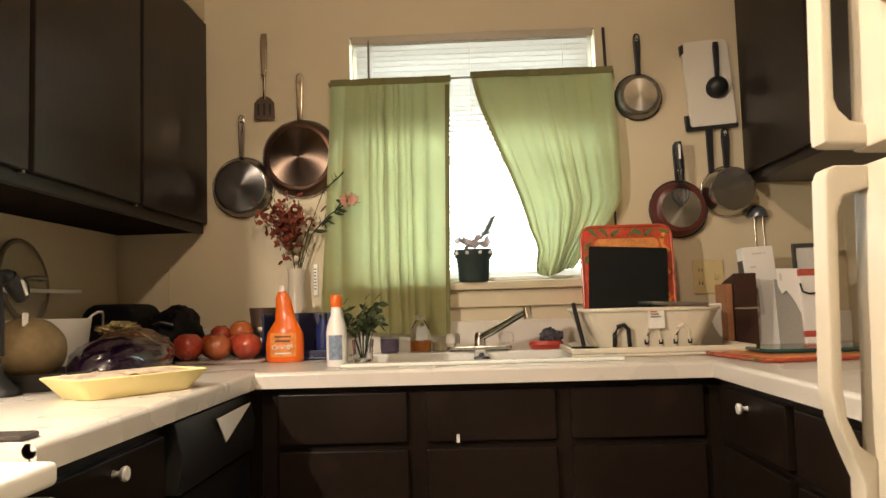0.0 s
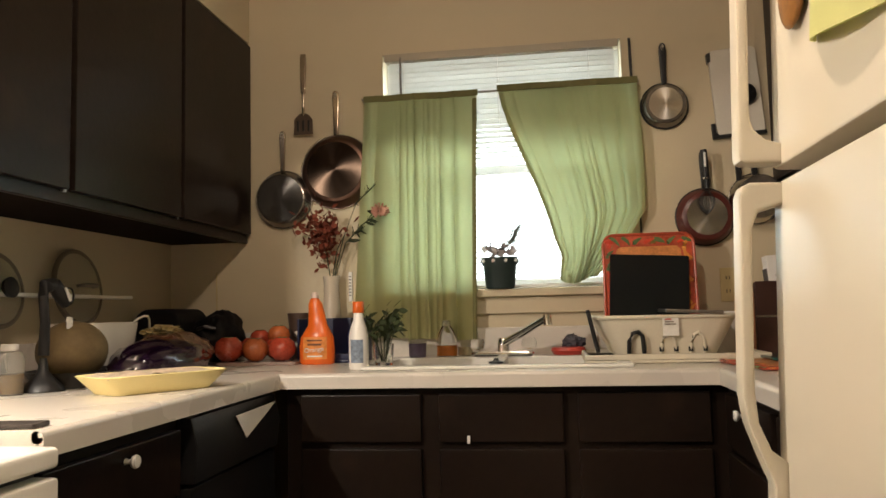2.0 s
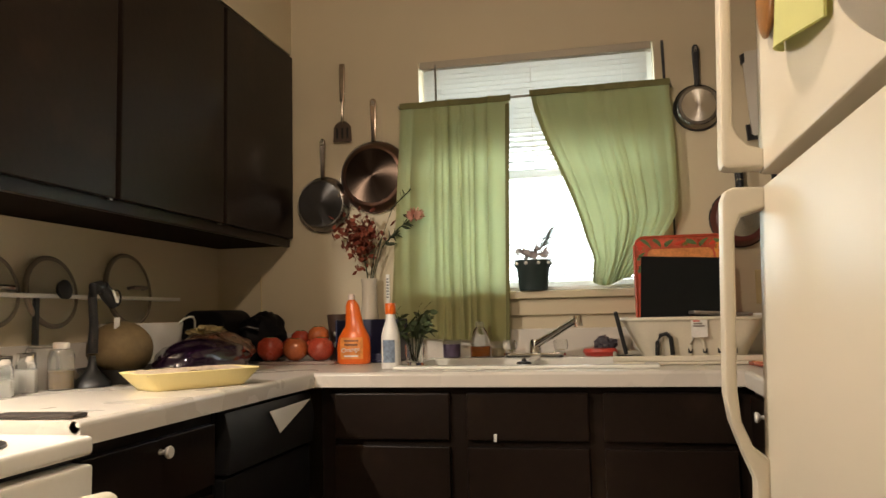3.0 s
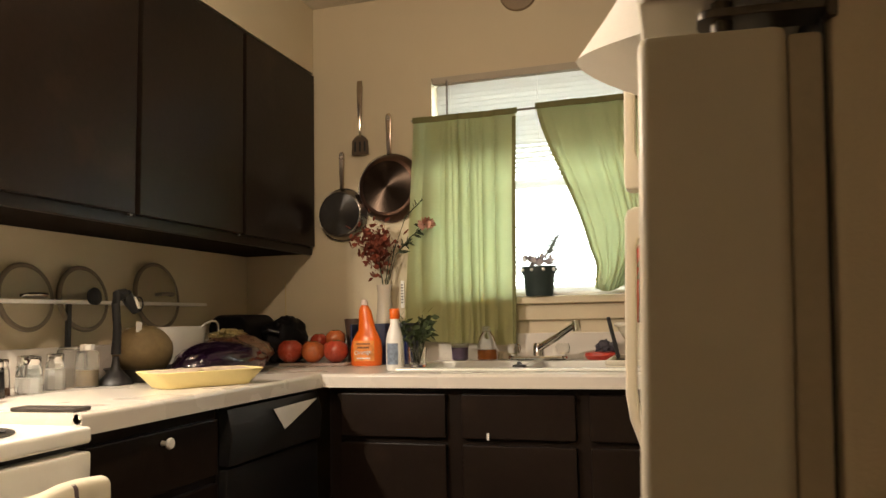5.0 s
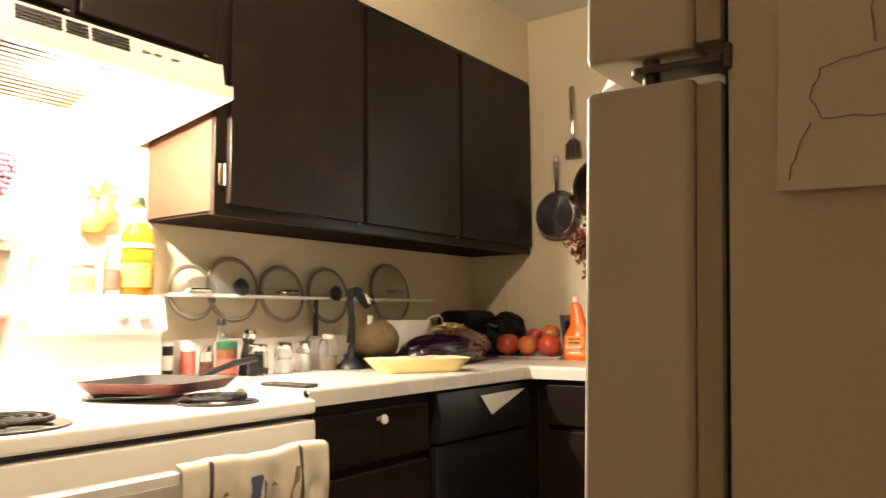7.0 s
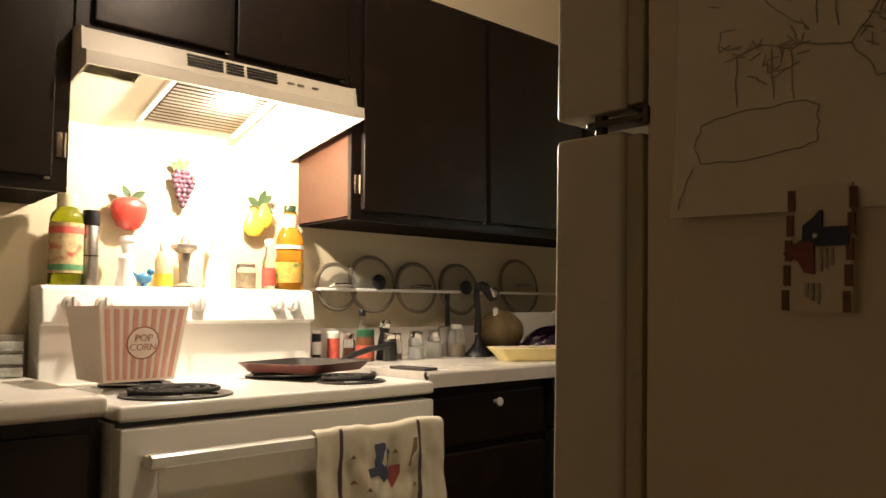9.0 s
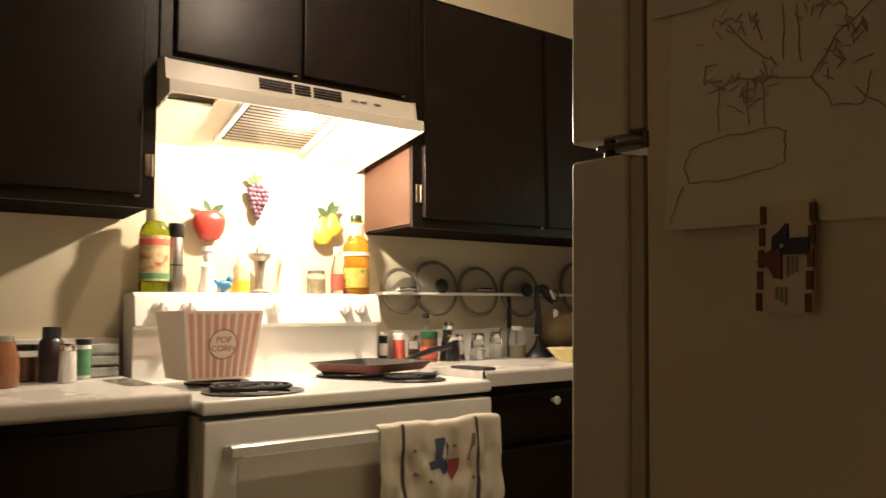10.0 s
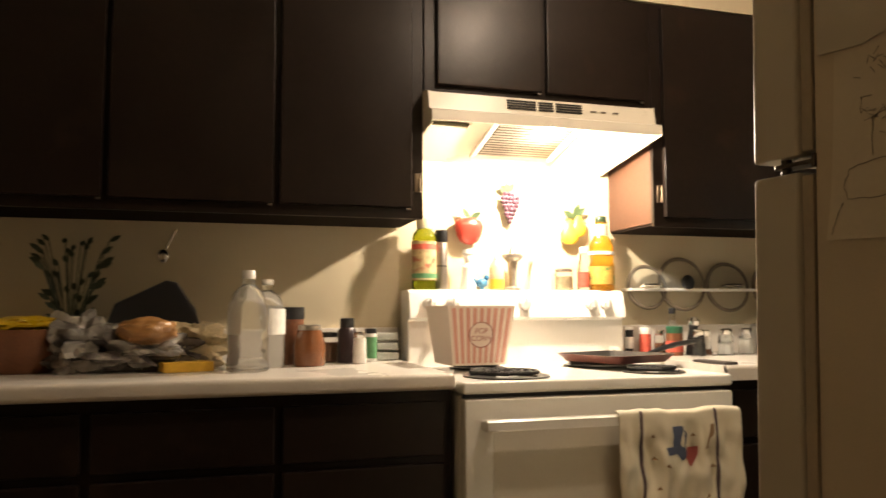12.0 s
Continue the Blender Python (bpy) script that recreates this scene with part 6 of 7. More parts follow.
TOMATO = M("tomato_skin", (0.36, 0.05, 0.024), 0.25, var=0.45, scale=14, coat=0.4)
TOMATO2 = M("half_ripe_tomato_skin", (0.40, 0.10, 0.028), 0.25, var=0.4, scale=14, coat=0.4)
STEMG = M("tomato_stem", (0.07, 0.10, 0.03), 0.6, var=0.3)
ttr = thing("clear_tray", "shallow clear plastic produce tray on the worktop", "tray", pose(-0.535, 2.590, CT))
bm = bmn()
prism(bm, rounded(-0.135, -0.075, 0.135, 0.085, 0.02), 0.001, 0.012, "z", 0.003)
part("tray", bm, M("pinkish_clear_plastic", (0.62, 0.45, 0.38), 0.15, trans=0.5, var=0.05), ttr)
for i, (x, y, z, r) in enumerate(((-0.640, 2.560, 0.0, 0.046), (-0.548, 2.555, 0.0, 0.043), (-0.460, 2.562, 0.0, 0.044), (-0.590, 2.635, 0.002, 0.042), (-0.505, 2.640, 0.002, 0.042), (-0.500, 2.645, 0.046, 0.038), (-0.565, 2.640, 0.040, 0.034))):
    tm = thing("tomato", "ripe red tomato on a clear plastic tray", "tomato", pose(x, y, CT + 0.0125 + z, 0, 0, 50 * i), group="tomatoes on the tray")
    bm = bmn()
    lathe(bm, [(0, 0.0), (r * 0.5, r * 0.06), (r * 0.9, r * 0.45), (r, r * 0.9), (r * 0.88, r * 1.38), (r * 0.5, r * 1.70), (r * 0.15, r * 1.66), (0, r * 1.60)], 24)
    for v in bm.verts:
        a = math.atan2(v.co.y, v.co.x)
        k = 1 + 0.025 * math.cos(5 * a + i)
        v.co.x, v.co.y = v.co.x * k, v.co.y * k
    part("flesh", bm, TOMATO2 if i in (1, 5) else TOMATO, tm)
    bm = bmn()
    for k in range(5):
        leaf(bm, (0, 0, r * 1.66), (math.cos(k * 1.26), math.sin(k * 1.26), 0.15), 0.016, 0.006)
    part("calyx", bm, STEMG, tm)
cup = thing("brown_cup", "dark brown tapered cup with pale bands by the wall", "cup", pose(-0.455, 2.725, CT))
bm = bmn()
lathe(bm, [(0, 0.001), (0.034, 0.001), (0.030, 0.03), (0.034, 0.09), (0.043, 0.165), (0.040, 0.165), (0.030, 0.09), (0.0, 0.02)], 24)
part("body", bm, M("brown_glaze", (0.075, 0.045, 0.032), 0.35, var=0.25, scale=20), cup)
for z in (0.06, 0.095):
    bm = bmn()
    ball(bm, (0.0, -0.0325 - 0.002 * (z > 0.08), z), 0.011, 2, (1, 0.25, 1))
    part("medallion", bm, PEWTER, cup)
NAVY = M("navy_plastic", (0.012, 0.016, 0.055), 0.35, var=0.2)
nb = thing("navy_caddy", "navy blue plastic caddy standing at the wall", "caddy", pose(-0.315, 2.665, CT))
bm = bmn()
box(bm, -0.110, 0.060, 0.001, 0.110, 0.068, 0.145, 0.003)
box(bm, -0.110, -0.068, 0.001, 0.110, 0.060, 0.010, 0.003)
box(bm, -0.110, -0.060, 0.010, -0.102, 0.060, 0.145, 0.003)
box(bm, 0.102, -0.060, 0.010, 0.110, 0.060, 0.145, 0.003)
box(bm, -0.102, -0.068, 0.010, 0.102, -0.062, 0.030, 0.002)
part("body", bm, NAVY, nb)
bottle("blue_bottle", "dark blue glass bottle in the caddy", -0.245, 2.660, CT + 0.0105, [(0.022, 0.0), (0.024, 0.004), (0.024, 0.085), (0.012, 0.105), (0.011, 0.120)], M("blue_glass", (0.02, 0.03, 0.12), 0.1, var=0.1, coat=0.3), (0.013, 0.118, 0.132), BLACK)

ORANGE = M("orange_plastic", (0.72, 0.13, 0.012), 0.3, var=0.06, coat=0.2)
ob_ = thing("spray_bottle", "bright orange cleaning bottle with a slanted neck", "cleaning bottle", pose(-0.343, 2.560, CT) @ Matrix.Diagonal((1, 1, 0.95, 1)))
bm = bmn()
secs = ((0.0, 0.052, 0.0), (0.006, 0.057, 0.0), (0.055, 0.058, 0.0), (0.090, 0.054, 0.001), (0.112, 0.042, 0.002), (0.130, 0.032, 0.003), (0.165, 0.027, 0.000), (0.200, 0.023, -0.004), (0.215, 0.016, -0.006), (0.222, 0.010, -0.006))
rings = []
for z, w, ox in secs:
    rings.append([bm.verts.new((ox + w * math.cos(2 * math.pi * k / 28), (0.030 if z < 0.12 else 0.022) * (w / 0.058) ** 0.5 * math.sin(2 * math.pi * k / 28), z + 0.001)) for k in range(28)])
bm.faces.new(rings[0]), bm.faces.new(rings[-1])
for p, q in zip(rings, rings[1:]):
    for k in range(28):
        bm.faces.new((p[k], q[k], q[(k + 1) % 28], p[(k + 1) % 28]))
part("body", bm, ORANGE, ob_)
bm = bmn()
lathe(bm, [(0.012, 0.0), (0.012, 0.012), (0.008, 0.020), (0, 0.021)], 14, pose(-0.006, 0, 0.222))
part("nozzle", bm, M("clear_white_nozzle", (0.70, 0.55, 0.48), 0.3), ob_)


def curved_label(parent, name, w, z0, z1, ry, rx, off, material, lab=""):
    bm = bmn()
    sheet(bm, 12, 6, lambda u, v: (rx * math.sin((u - 0.5) * w), -ry * math.cos((u - 0.5) * w) * off, z0 + (z1 - z0) * v), 0.0006)
    return part(name, bm, material, parent, lab)


curved_label(ob_, "label", 1.5, 0.018, 0.092, 0.030, 0.057, 1.035, M("orange_label", (0.70, 0.25, 0.06), 0.35, var=0.3, scale=40), "paler printed label")
for z0, z1, w in ((0.064, 0.070, 0.8), (0.026, 0.031, 0.9), (0.078, 0.083, 0.9)):
    curved_label(ob_, "print_bar", w, z0, z1, 0.030, 0.057, 1.075, LABELW if z1 < 0.07 else BROWNJ)
lettering("Orange", 0.021, pose(0.0, -0.0345, 0.050, 90, 0, 0) @ pose(0, 0, 0, 0, 0, 6), LABELW, ob_)
wbt = bottle("spray_bottle", "white cleaning bottle with an orange cap", -0.142, 2.310, CT, [(0.026, 0.001), (0.028, 0.005), (0.028, 0.095), (0.024, 0.115), (0.015, 0.140), (0.013, 0.165)], WHITEPL, (0.016, 0.160, 0.192), ORANGE, cat="cleaning bottle")
curved_label(wbt, "label", 1.4, 0.020, 0.085, 0.028, 0.028, 1.03, M("blue_white_label", (0.20, 0.25, 0.33), 0.4, var=0.5, scale=70), "blue and white printed label")

# ---- flowers, plant and glasses by the sink ----
vs = thing("flower_vase", "cream vase with dried red flowers and one pink rose", "vase", pose(-0.352, 2.762, CT))
bm = bmn()
lathe(bm, [(0, 0.001), (0.030, 0.001), (0.034, 0.02), (0.036, 0.12), (0.028, 0.20), (0.026, 0.26), (0.030, 0.290), (0.027, 0.290), (0.022, 0.25), (0.0, 0.03)], 22)
part("vase", bm, M("cream_vase_glaze", (0.55, 0.48, 0.38), 0.25, var=0.06), vs)
FLRED = M("dried_red_petals", (0.20, 0.045, 0.022), 0.8, var=0.5, scale=60)
FLPINK = cloth("pink_rose_petals", (0.80, 0.46, 0.38), 0.3)
STEM = M("dark_stem", (0.035, 0.045, 0.02), 0.7, var=0.3)
random.seed(21)
bm = bmn()
for k in range(420):
    c = Vector((random.gauss(-0.026, 0.034), random.gauss(-0.03, 0.030), random.gauss(0.430, 0.040)))
    t = max(0, min(1, (c.z - 0.33) / 0.12))
    c.x = -0.01 + (c.x + 0.01) * (0.35 + 0.75 * t)
    d = Vector((random.uniform(-1, 1), random.uniform(-1, 1), random.uniform(-0.6, 1))).normalized()
    leaf(bm, c, d, random.uniform(0.016, 0.030), random.uniform(0.012, 0.020))
tagged(part("dried_flower", bm, FLRED, vs, "cluster of dark red dried petals"), kind="stuff")
bm = bmn()
for k in range(24):
    a = k * 2.4
    leaf(bm, (0.185 + 0.004 * math.cos(a), -0.05 + 0.004 * math.sin(a), 0.500), (0.8 * math.cos(a) * (0.2 + k / 24), 0.8 * math.sin(a) * (0.2 + k / 24), 0.9 - k * 0.045), 0.034, 0.032)
part("rose", bm, FLPINK, vs, "pale pink rose")
bm = bmn()
for pts in ([(0, 0, 0.26), (-0.01, -0.02, 0.36), (-0.02, -0.03, 0.43)], [(0.005, 0, 0.26), (0.06, -0.03, 0.40), (0.12, -0.04, 0.46), (0.183, -0.05, 0.498)], [(0.003, 0, 0.26), (0.05, -0.02, 0.42), (0.10, -0.03, 0.54), (0.17, -0.035, 0.60)], [(0, 0, 0.26), (0.03, -0.03, 0.38), (0.07, -0.04, 0.45)]):
    tube(bm, pts, 0.0022, 6)
tagged(part("stem", bm, STEM, vs), kind="stuff")
bm = bmn()
for k in range(26):
    t = random.random()
    c = Vector((0.06 + 0.11 * t, -0.03 - 0.02 * t, 0.40 + 0.10 * t))
    leaf(bm, c, (random.uniform(-0.4, 1), random.uniform(-0.6, 0.4), random.uniform(-0.3, 0.9)), random.uniform(0.022, 0.042), random.uniform(0.010, 0.016))
for k in range(10):
    leaf(bm, (0.10 + 0.007 * k, -0.032, 0.54 + 0.006 * k), (random.uniform(-0.6, 1), -0.2, random.uniform(-0.2, 1)), 0.024, 0.011)
tagged(part("leaves", bm, STEM, vs, "dark green leaves"), kind="stuff")

hp = thing("herb_plant", "small leafy green plant in a glass by the sink", "plant", pose(-0.075, 2.330, CT + 0.0105))
bm = bmn()
lathe(bm, [(0, 0.0), (0.026, 0.0), (0.030, 0.06), (0.027, 0.06), (0.023, 0.006), (0, 0.006)], 20)
part("glass", bm, GLASS, hp)
HERB = cloth("herb_leaf", (0.065, 0.085, 0.040), 0.25, 0.55, 0.3)
random.seed(33)
bm = bmn()
st_bm = bmn()
for k in range(16):
    a, sp_ = random.uniform(0, 6.28), random.uniform(0.02, 0.08)
    tip = Vector((sp_ * math.cos(a), sp_ * math.sin(a) * 0.8, random.uniform(0.07, 0.165)))
    tube(st_bm, [(0.006 * math.cos(a), 0.006 * math.sin(a), 0.01), tip * 0.55 + Vector((0, 0, 0.02)), tip], 0.0014, 5)
    for j in range(9):
        d = Vector((random.uniform(-1, 1), random.uniform(-1, 1), random.uniform(-0.5, 0.8)))
        leaf(bm, tip * random.uniform(0.55, 1.0) + Vector((0, 0, 0.01)), d, random.uniform(0.018, 0.034), random.uniform(0.010, 0.018))
tagged(part("leaves", bm, HERB, hp), kind="stuff")
part("stems", st_bm, STEM, hp)
bottle("votive_glass", "small glass with purple contents on the sink ledge", -0.040, 2.690, CT + 0.0105, [(0.026, 0.0), (0.029, 0.004), (0.031, 0.060), (0.029, 0.060)], GLASS, fill=(0.025, 0.004, 0.045), fillm=M("purple_wax", (0.16, 0.11, 0.20), 0.5, var=0.3, scale=30), cat="glass")
bottle("soap_dispenser", "clear rounded soap bottle with orange liquid", 0.058, 2.690, CT + 0.0105, [(0.032, 0.0), (0.034, 0.004), (0.034, 0.050), (0.026, 0.080), (0.015, 0.100)], GLASS, (0.014, 0.098, 0.118), CLEARP, fill=(0.030, 0.004, 0.036), fillm=M("orange_soap", (0.62, 0.20, 0.03), 0.2, trans=0.3, var=0.05), cat="soap bottle")
bottle("candle_jar", "short pale glass on the sink ledge", 0.118, 2.700, CT + 0.0105, [(0.022, 0.0), (0.024, 0.004), (0.024, 0.045), (0.022, 0.045)], GLASS, fill=(0.020, 0.004, 0.03), fillm=LABELC, cat="glass")
so = thing("scrub_holder", "red dish with a dark scrubber beside the faucet", "scrubber", pose(0.452, 2.680, CT + 0.0105))
bm = bmn()
lathe(bm, [(0, 0.0), (0.046, 0.001), (0.056, 0.014), (0.052, 0.024), (0.040, 0.027), (0, 0.022)], 24, Matrix.Diagonal((1, 0.7, 1, 1)))
part("dish", bm, RED, so)
bm = bmn()
lumpy(bm, (0.016, 0, 0.040), (0.034, 0.026, 0.024), 0.5, 5, 3, None, 2.0)
part("scrubber", bm, M("dark_scrub_mesh", (0.05, 0.045, 0.06), 0.6, var=0.5, scale=80, bump=0.8, bscale=200), so)

nk = thing("napkin", "white paper napkin hanging from the dishwasher top", "napkin", pose(0, 0, 0))
bm = bmn()
prism(bm, [(1.895, 0.842), (2.150, 0.846), (2.09, 0.825), (1.955, 0.782)], -0.331, -0.3295, "x")
part("sheet", bm, PAPER, nk)

# ---- things on the fridge ----
KRAFT = M("off_white_drawing_paper", (0.74, 0.66, 0.52), 0.8, var=0.06, scale=6)
PENCIL = M("pencil_line", (0.41, 0.35, 0.26), 0.8, var=0.2)
FS = FY0 + 0.003
def paper_out(x, z):
    """How far the curling paper stands off the fridge side."""
    u, v = (x - 0.820) / 0.238, (z - 1.142) / 0.225
    return -0.0016 - 0.0012 * math.sin(u * 5 + v * 3) ** 2 - 0.014 * max(0, 1 - v) ** 3 * max(0, 1 - u) ** 2


def drawn(x, z):
    return (x, paper_out(x, z) - 0.0010, z)


dr = thing("childs_drawing", "large off-white paper with a line drawing on the fridge side", "drawing", LEAN @ pose(0, FS, 0))
bm = bmn()
sheet(bm, 36, 30, lambda u, v: (0.820 + 0.238 * u, paper_out(0.820 + 0.238 * u, 1.142 + 0.225 * v), 1.142 + 0.225 * v), 0.0005)
part("paper", bm, KRAFT, dr)
rnd = random.Random(8)
strokes = [[(0.822, 1.195), (0.826, 1.214), (0.850, 1.220), (0.898, 1.221), (0.905, 1.216), (0.905, 1.192), (0.897, 1.187), (0.850, 1.182), (0.828, 1.184), (0.822, 1.195)],
           [(0.822, 1.182), (0.814, 1.160), (0.812, 1.148)],
           [(0.842, 1.262), (0.870, 1.268), (0.900, 1.262), (0.925, 1.256)], [(0.850, 1.262), (0.852, 1.225)], [(0.875, 1.264), (0.877, 1.226)], [(0.888, 1.262), (0.890, 1.224)],
           [(0.925, 1.256), (0.945, 1.285), (0.970, 1.305)], [(0.925, 1.256), (0.940, 1.230), (0.960, 1.226), (0.966, 1.250)], [(0.838, 1.270), (0.838, 1.286), (0.850, 1.286)],
           [(0.860, 1.318), (0.880, 1.290), (0.900, 1.272)], [(0.880, 1.320), (0.888, 1.296)], [(0.905, 1.320), (0.905, 1.275)], [(0.915, 1.318), (0.918, 1.270)], [(0.955, 1.240), (0.985, 1.210), (1.03, 1.205)], [(0.985, 1.28), (1.04, 1.275)]]
for s in strokes:
    pts = []
    for a, b in zip(s, s[1:]):
        for k in range(4):
            t = k / 4
            pts.append(drawn(0.838 + (a[0] + (b[0] - a[0]) * t - 0.822) * 1.11 + rnd.uniform(-0.0012, 0.0012), a[1] + (b[1] - a[1]) * t + rnd.uniform(-0.0012, 0.0012)))
    pts.append(drawn(0.838 + (s[-1][0] - 0.822) * 1.11, s[-1][1]))
    bm = bmn()
    tube(bm, pts, 0.00052, 4)
    part("pencil_stroke", bm, PENCIL, dr)
for k in range(95):
    x, z = rnd.choice(((0.885, 1.312), (0.868, 1.264), (0.972, 1.285), (0.905, 1.262), (0.858, 1.318), (0.95, 1.31), (0.890, 1.250), (0.985, 1.312), (0.965, 1.262)))
    x, z = x + rnd.gauss(0, 0.008), z + rnd.gauss(0, 0.006)
    bm = bmn()
    a = rnd.uniform(0, 3)
    tube(bm, [drawn(x + 0.012, z), drawn(x + 0.012 + 0.009 * math.cos(a), z + 0.009 * math.sin(a))], 0.00050, 4)
    part("pencil_stroke", bm, PENCIL, dr)
dr2 = thing("note_paper", "plain cream paper overlapping a drawing on the fridge", "paper", LEAN @ pose(0, FS, 0))
bm = bmn()
prism(bm, [(0.800, 1.345), (0.860, 1.340), (0.905, 1.348), (0.945, 1.368), (0.945, 1.47), (0.795, 1.47)], -0.0048, -0.0040, "y")
part("sheet", bm, BISQUE, dr2)
mg = thing("fridge_magnet", "white souvenir magnet with a red and dark blue shape", "magnet", LEAN @ pose(0.9315, FS - 0.0075, 1.117))
for x0 in (-0.020, 0.021):
    for k in range(5):
        bm = bmn()
        z = 0.040 - k * 0.0175
        lean = 0.0012 * (2 - k)
        box(bm, x0 - 0.0023 + lean, -0.0030, z - 0.0155, x0 + 0.0023 + lean, 0.0, z - 0.001)
        part("side_bar", bm, BROWNJ, mg)
bm = bmn()
prism(bm, [(-0.0236, -0.0055), (-0.018, 0.0), (-0.0095, 0.0045), (-0.002, 0.002), (-0.002, -0.020), (-0.0085, -0.019), (-0.013, -0.011), (-0.019, -0.0075)], -0.0038, 0.0, "y")
part("red_shape", bm, M("dull_red_print", (0.20, 0.055, 0.04), 0.5, var=0.15), mg)
bm = bmn()
prism(bm, [(-0.010, 0.003), (-0.0095, 0.014), (-0.0025, 0.019), (0.0015, 0.024), (0.0035, 0.024), (0.0035, 0.0125), (0.021, 0.0125), (0.0205, -0.0005), (0.0, -0.0005), (-0.005, 0.004)], -0.0040, 0.0, "y")
part("blue_shape", bm, NAVY, mg)
for k in range(3):
    bm = bmn()
    box(bm, 0.0015 + 0.0035 * k, -0.0030, -0.018 + 0.002 * k, 0.0032 + 0.0035 * k, 0.0, -0.002)
    part("print_bar", bm, PENCIL, mg)
    bm = bmn()
    box(bm, -0.0085 + 0.0038 * k, -0.0030, -0.036 - 0.002 * k, -0.0065 + 0.0038 * k, 0.0, -0.026)
    part("print_bar", bm, PENCIL, mg)
bm = bmn()
star = [(0.0024 * (1 if i % 2 == 0 else 0.42) * math.sin(math.pi * i / 5) - 0.001, 0.0024 * (1 if i % 2 == 0 else 0.42) * math.cos(math.pi * i / 5) + 0.0065) for i in range(10)]
prism(bm, star, -0.0046, -0.003, "y")
part("star", bm, PAPER, mg)
bm = bmn()
box(bm, -0.021, -0.0012, -0.046, 0.022, 0.0075, 0.042)
part("backing", bm, FRSIDE, mg)

YG = cloth("yellow_green_towel", (0.68, 0.68, 0.30), 0.3)
kt = thing("kitchen_towel", "yellow green kitchen cloth hanging on the freezer door", "towel", LEAN @ pose(FX, 0.93, 1.318))
bm = bmn()
sheet(bm, 24, 14, lambda u, v: (-0.004 - 0.020 * math.sin(math.pi * u ** 0.8) * (1 - 0.7 * v) - 0.004 * u, 0.098 - 0.185 * u, 0.030 * (1 - u) - 0.006 * math.sin(3 * u) + 0.24 * v), 0.003)
part("cloth", bm, YG, kt)
wr = thing("paper_cone", "white paper pocket hanging out from the freezer door", "paper pocket", LEAN @ pose(FX, 0.640, 1.249))
bm = bmn()
NU = 28
lo, hi = [], []
for i in range(NU):
    a = math.pi * (i / (NU - 1))
    lo.append(bm.verts.new((-0.001 - 0.051 * (1 - abs(math.cos(a)) ** 1.6), 0.078 * math.cos(a), 0.010 * (1 - abs(math.cos(a))))))
    hi.append(bm.verts.new((-0.001 - 0.002 * math.sin(a), 0.055 * math.cos(a), 0.072)))
for i in range(NU - 1):
    bm.faces.new((lo[i], lo[i + 1], hi[i + 1], hi[i]))
bm.faces.new(lo), bm.faces.new(hi)
part("paper", bm, cloth("white_paper_cloth", (0.90, 0.88, 0.84), 0.35), wr)
sm = thing("bread_magnet", "brown oval bread-shaped magnet on the freezer door", "magnet", LEAN @ pose(FX, 1.084, 1.437))
bm = bmn()
ball(bm, (-0.008, 0, 0), 0.042, 3, (0.22, 1.05, 1.25))
part("loaf", bm, M("brown_glazed_crust", (0.25, 0.11, 0.03), 0.35, var=0.3, scale=40), sm)

# ---- worktop on the far side of the stove ----
bottle("water_bottle", "clear plastic bottle with a white cap and label", -0.560, -0.055, CT, [(0.050, 0.001), (0.054, 0.006), (0.050, 0.05), (0.053, 0.11), (0.052, 0.16), (0.038, 0.200), (0.016, 0.222), (0.015, 0.245)], CLEARP, (0.017, 0.236, 0.258), WHITEPL)
bottle("water_bottle", "tall clear plastic bottle with a white label", -0.680, 0.000, CT, [(0.045, 0.001), (0.048, 0.006), (0.048, 0.15), (0.036, 0.19), (0.014, 0.21), (0.014, 0.23)], CLEARP, (0.016, 0.225, 0.24), WHITEPL, (0.0484, 0.09, 0.16), LABELW)
bottle("spice_jar", "brown glass jar with a shiny foil neck", -0.700, 0.118, CT, [(0.042, 0.001), (0.045, 0.006), (0.045, 0.06), (0.034, 0.10)], M("amber_brown_glass", (0.20, 0.075, 0.03), 0.12, var=0.2, coat=0.4), (0.032, 0.10, 0.115), PEWTER, cat="jar")
bottle("spice_jar", "dark jar with a black lid behind others", -0.790, 0.075, CT, [(0.034, 0.001), (0.036, 0.006), (0.036, 0.13)], BROWNJ, (0.038, 0.13, 0.165), BLACK, cat="jar")
bottle("pill_bottle", "dark bottle with a black screw cap", -0.800, 0.240, CT, [(0.026, 0.001), (0.028, 0.005), (0.028, 0.095), (0.020, 0.105)], M("dark_bottle", (0.03, 0.018, 0.02), 0.3), (0.021, 0.105, 0.132), BLACK)
bottle("spice_jar", "small white filled jar with a steel top", -0.745, 0.268, CT, [(0.018, 0.001), (0.020, 0.004), (0.018, 0.075)], LABELW, (0.019, 0.075, 0.092), CHROME, cat="jar")
bottle("spice_jar", "small jar with a green label", -0.835, 0.318, CT, [(0.017, 0.001), (0.018, 0.004), (0.018, 0.085)], LABELW, (0.018, 0.085, 0.10), BLACK, (0.0183, 0.01, 0.075), LABELG, cat="jar")
bottle("spice_jar", "small dark spice jar by the stove", -0.850, 0.190, CT, [(0.030, 0.001), (0.032, 0.004), (0.030, 0.075)], GLASS, (0.03, 0.075, 0.09), BLACK, fill=(0.026, 0.004, 0.06), fillm=BROWNJ, cat="jar")
sbx = thing("spice_box", "small clear rack of spice jars by the stove", "spice rack", pose(-0.885, 0.375, CT))
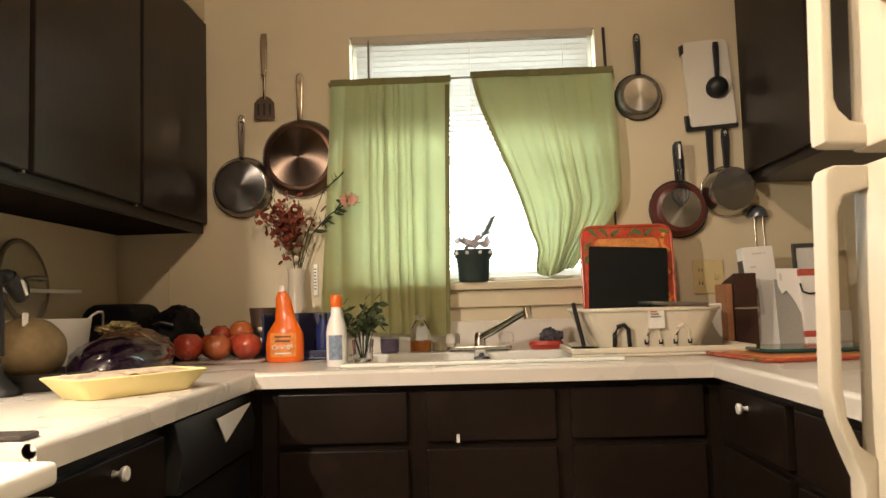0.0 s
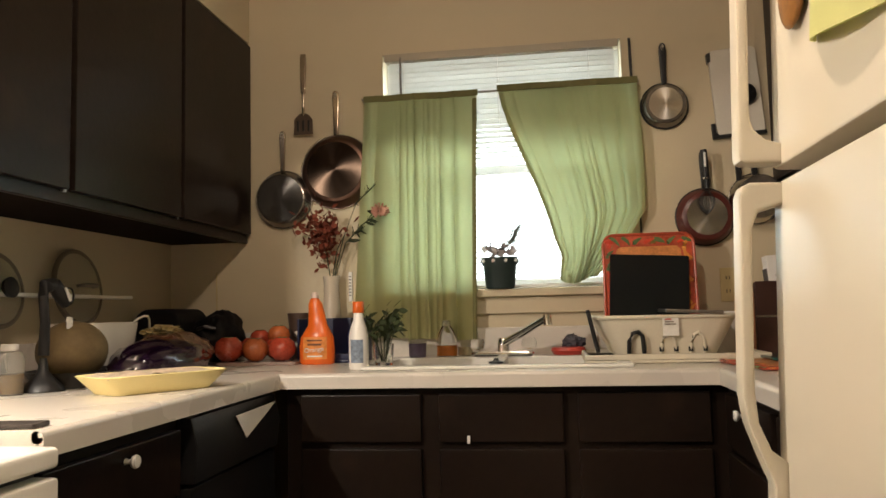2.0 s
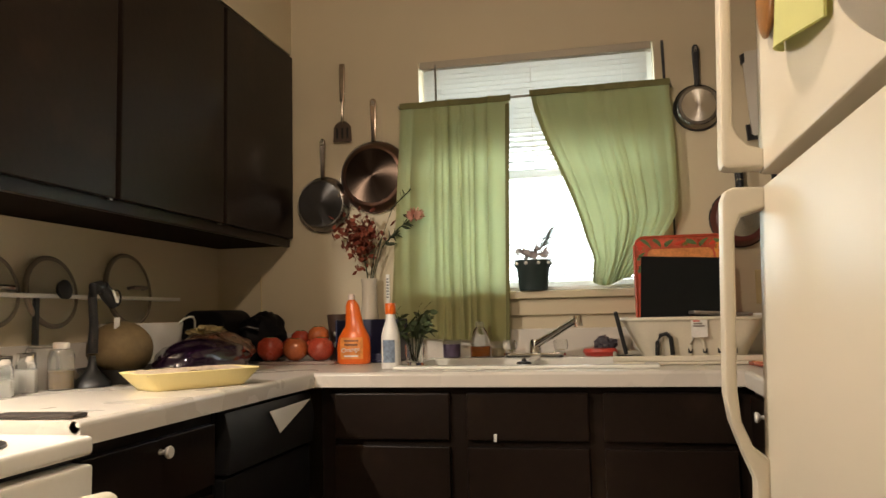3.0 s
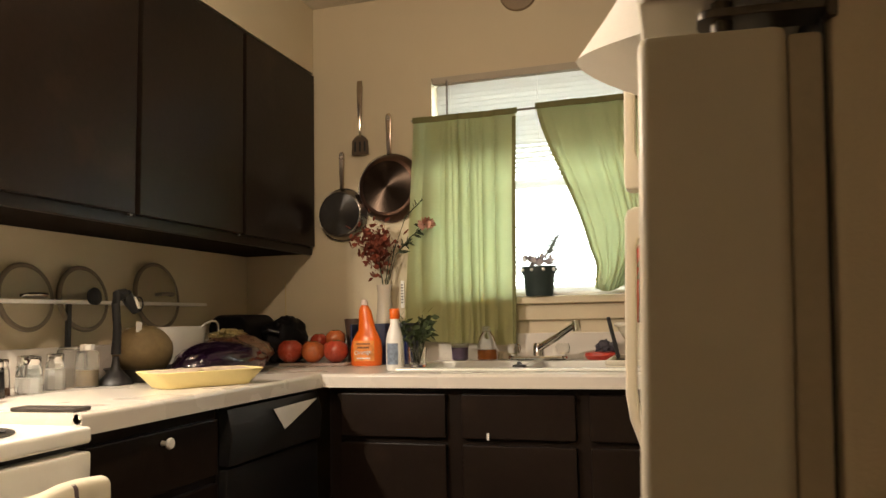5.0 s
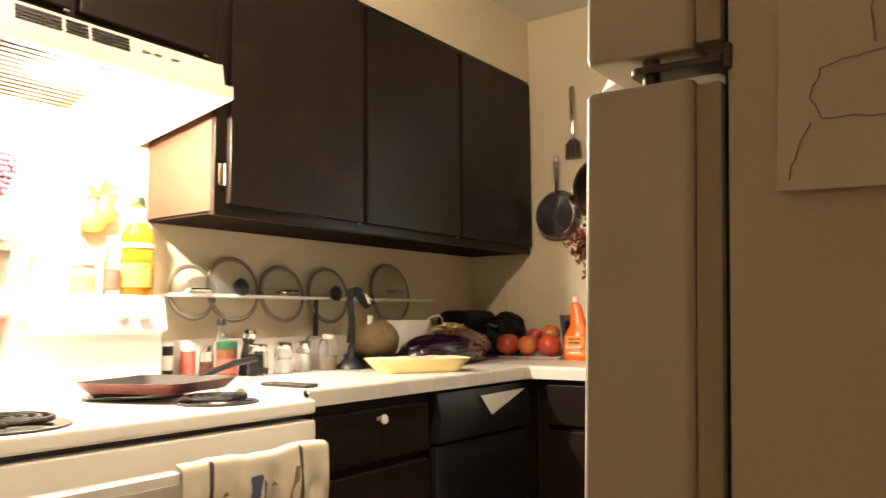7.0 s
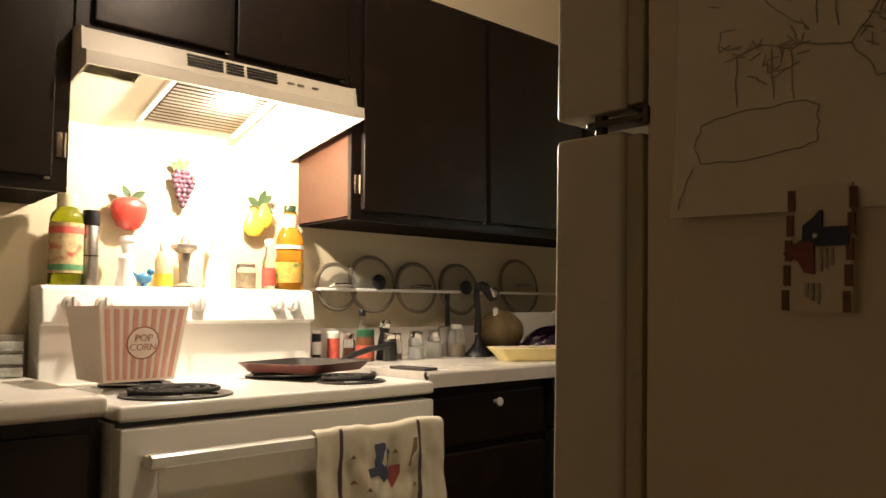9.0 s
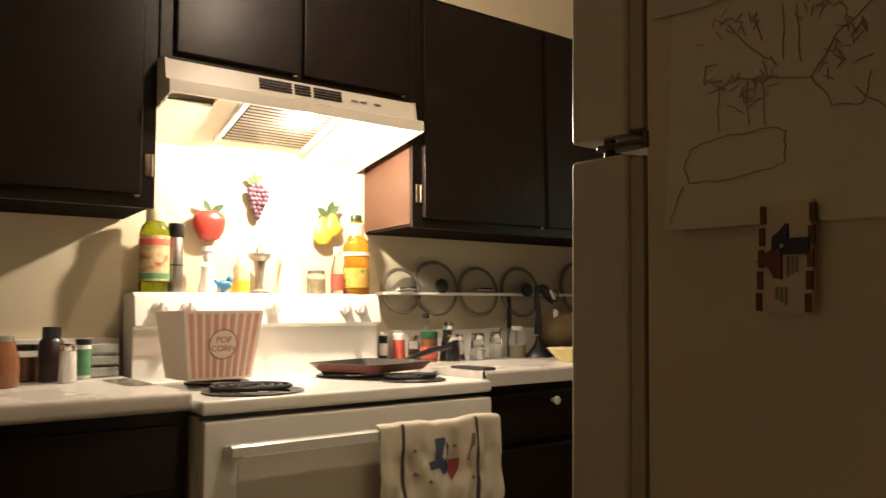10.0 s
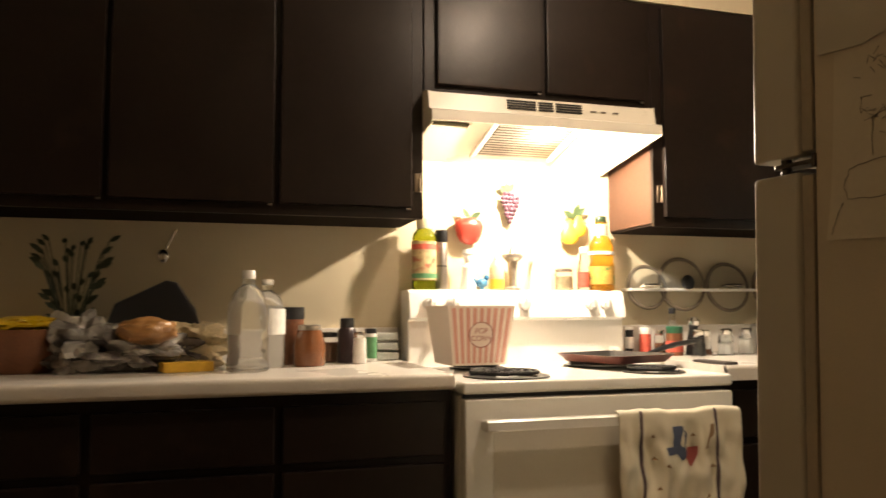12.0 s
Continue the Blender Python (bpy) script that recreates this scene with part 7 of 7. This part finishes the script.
for k in range(3):
    bm = bmn()
    box(bm, -0.03, -0.036, 0.002 + k * 0.030, 0.03, 0.034, 0.026 + k * 0.030, 0.004)
    part("tier", bm, M("tier_plastic", (0.30, 0.30, 0.27), 0.25, var=0.3, scale=40) if k == 0 else bpy.data.materials["tier_plastic"], sbx)
FOIL = M("crumpled_foil_film", (0.42, 0.40, 0.37), 0.25, metal=0.4, var=0.6, scale=14, bump=0.8, bscale=40, stain=(0.12, 0.10, 0.09), stain_scale=9, stain_at=0.52)
for i, (x, y, z, s, mt, lab, sd) in enumerate((
        (-0.680, -0.330, 0.050, (0.11, 0.14, 0.055), FOIL, "crumpled shiny snack bag on the worktop", 1.3),
        (-0.690, -0.460, 0.065, (0.10, 0.10, 0.075), FOIL, "crumpled silver food bag on the worktop", 5.1),
        (-0.760, -0.190, 0.055, (0.09, 0.09, 0.06), LABELC, "pale paper bag folded on the worktop", 8.4))):
    fb = thing("food_bag", lab, "food bag", pose(x, y, CT), group="food bags")
    bm = bmn()
    lumpy(bm, (0, 0, z), s, 0.55, 3.2, 4, 0.001, sd)
    part("film", bm, mt, fb)
br = thing("bread_loaf", "round brown bread roll in clear film", "bread", pose(-0.610, -0.300, CT + 0.075))
bm = bmn()
lumpy(bm, (0, 0, 0.028), (0.060, 0.072, 0.036), 0.2, 2.0, 4, None, 3.0)
part("crust", bm, M("bread_crust", (0.34, 0.17, 0.06), 0.3, var=0.25, scale=14, coat=0.5), br)
bk2 = thing("black_bag", "black folded bag leaning on the wall", "bag", pose(-0.800, -0.300, CT + 0.09))
bm = bmn()
prism(bm, [(-0.13, 0.0), (0.13, 0.0), (0.11, 0.07), (0.06, 0.145), (0.03, 0.150), (-0.10, 0.085)], -0.03, 0.03, "x", 0.01)
part("body", bm, BLACK, bk2)
yb = thing("yellow_box", "flat yellow printed carton on the worktop", "carton", pose(-0.600, -0.205, CT, 0, 0, 15))
bm = bmn()
box(bm, -0.035, -0.062, 0.001, 0.035, 0.062, 0.026, 0.002)
part("carton", bm, M("yellow_carton", (0.58, 0.34, 0.03), 0.5, var=0.2, scale=30), yb)
bs = thing("wooden_bowl", "brown wooden bowl with a yellow packet in it", "bowl", pose(-0.690, -0.600, CT))
bm = bmn()
lathe(bm, [(0, 0.001), (0.065, 0.001), (0.095, 0.05), (0.105, 0.11), (0.100, 0.11), (0.088, 0.05), (0, 0.012)], 28)
part("bowl", bm, M("brown_bowl_wood", (0.18, 0.07, 0.03), 0.4, var=0.3, scale=9), bs)
pk = thing("snack_packet", "bright yellow packet lying in a wooden bowl", "packet", pose(-0.690, -0.595, CT + 0.110))
bm = bmn()
lumpy(bm, (0, 0, 0.012), (0.075, 0.085, 0.020), 0.4, 3, 3, None, 9.0)
part("film", bm, M("yellow_film", (0.62, 0.42, 0.02), 0.3, var=0.2, bump=0.4, bscale=50), pk)
dpn = thing("dried_plant", "dark dried twigs standing behind food bags", "dried plant", pose(-0.840, -0.520, CT))
bm = bmn()
random.seed(44)
for k in range(60):
    a, t = random.uniform(0, 6.28), random.uniform(0.12, 0.36)
    p = Vector((0.05 * math.cos(a) * t * 3, 0.09 * math.sin(a) * t * 3, t))
    tube(bm, [(0, 0, 0.0), p * 0.6 + Vector((0, 0, 0.03)), p], 0.0015, 4)
    leaf(bm, p, (math.cos(a), math.sin(a), 0.6), 0.035, 0.014)
tagged(part("foliage", bm, STEM, dpn), kind="stuff")
wh2 = thing("wall_hook", "small bright metal spoon hung on the wall", "spoon", pose(LEFT + 0.001, -0.255, 1.225))
bm = bmn()
tube(bm, [(0.004, 0.0, 0.09), (0.006, -0.03, 0.03)], 0.003, 6)
ball(bm, (0.010, -0.036, 0.008), 0.018, 2, (0.3, 0.9, 1.2))
part("spoon", bm, STEEL, wh2)
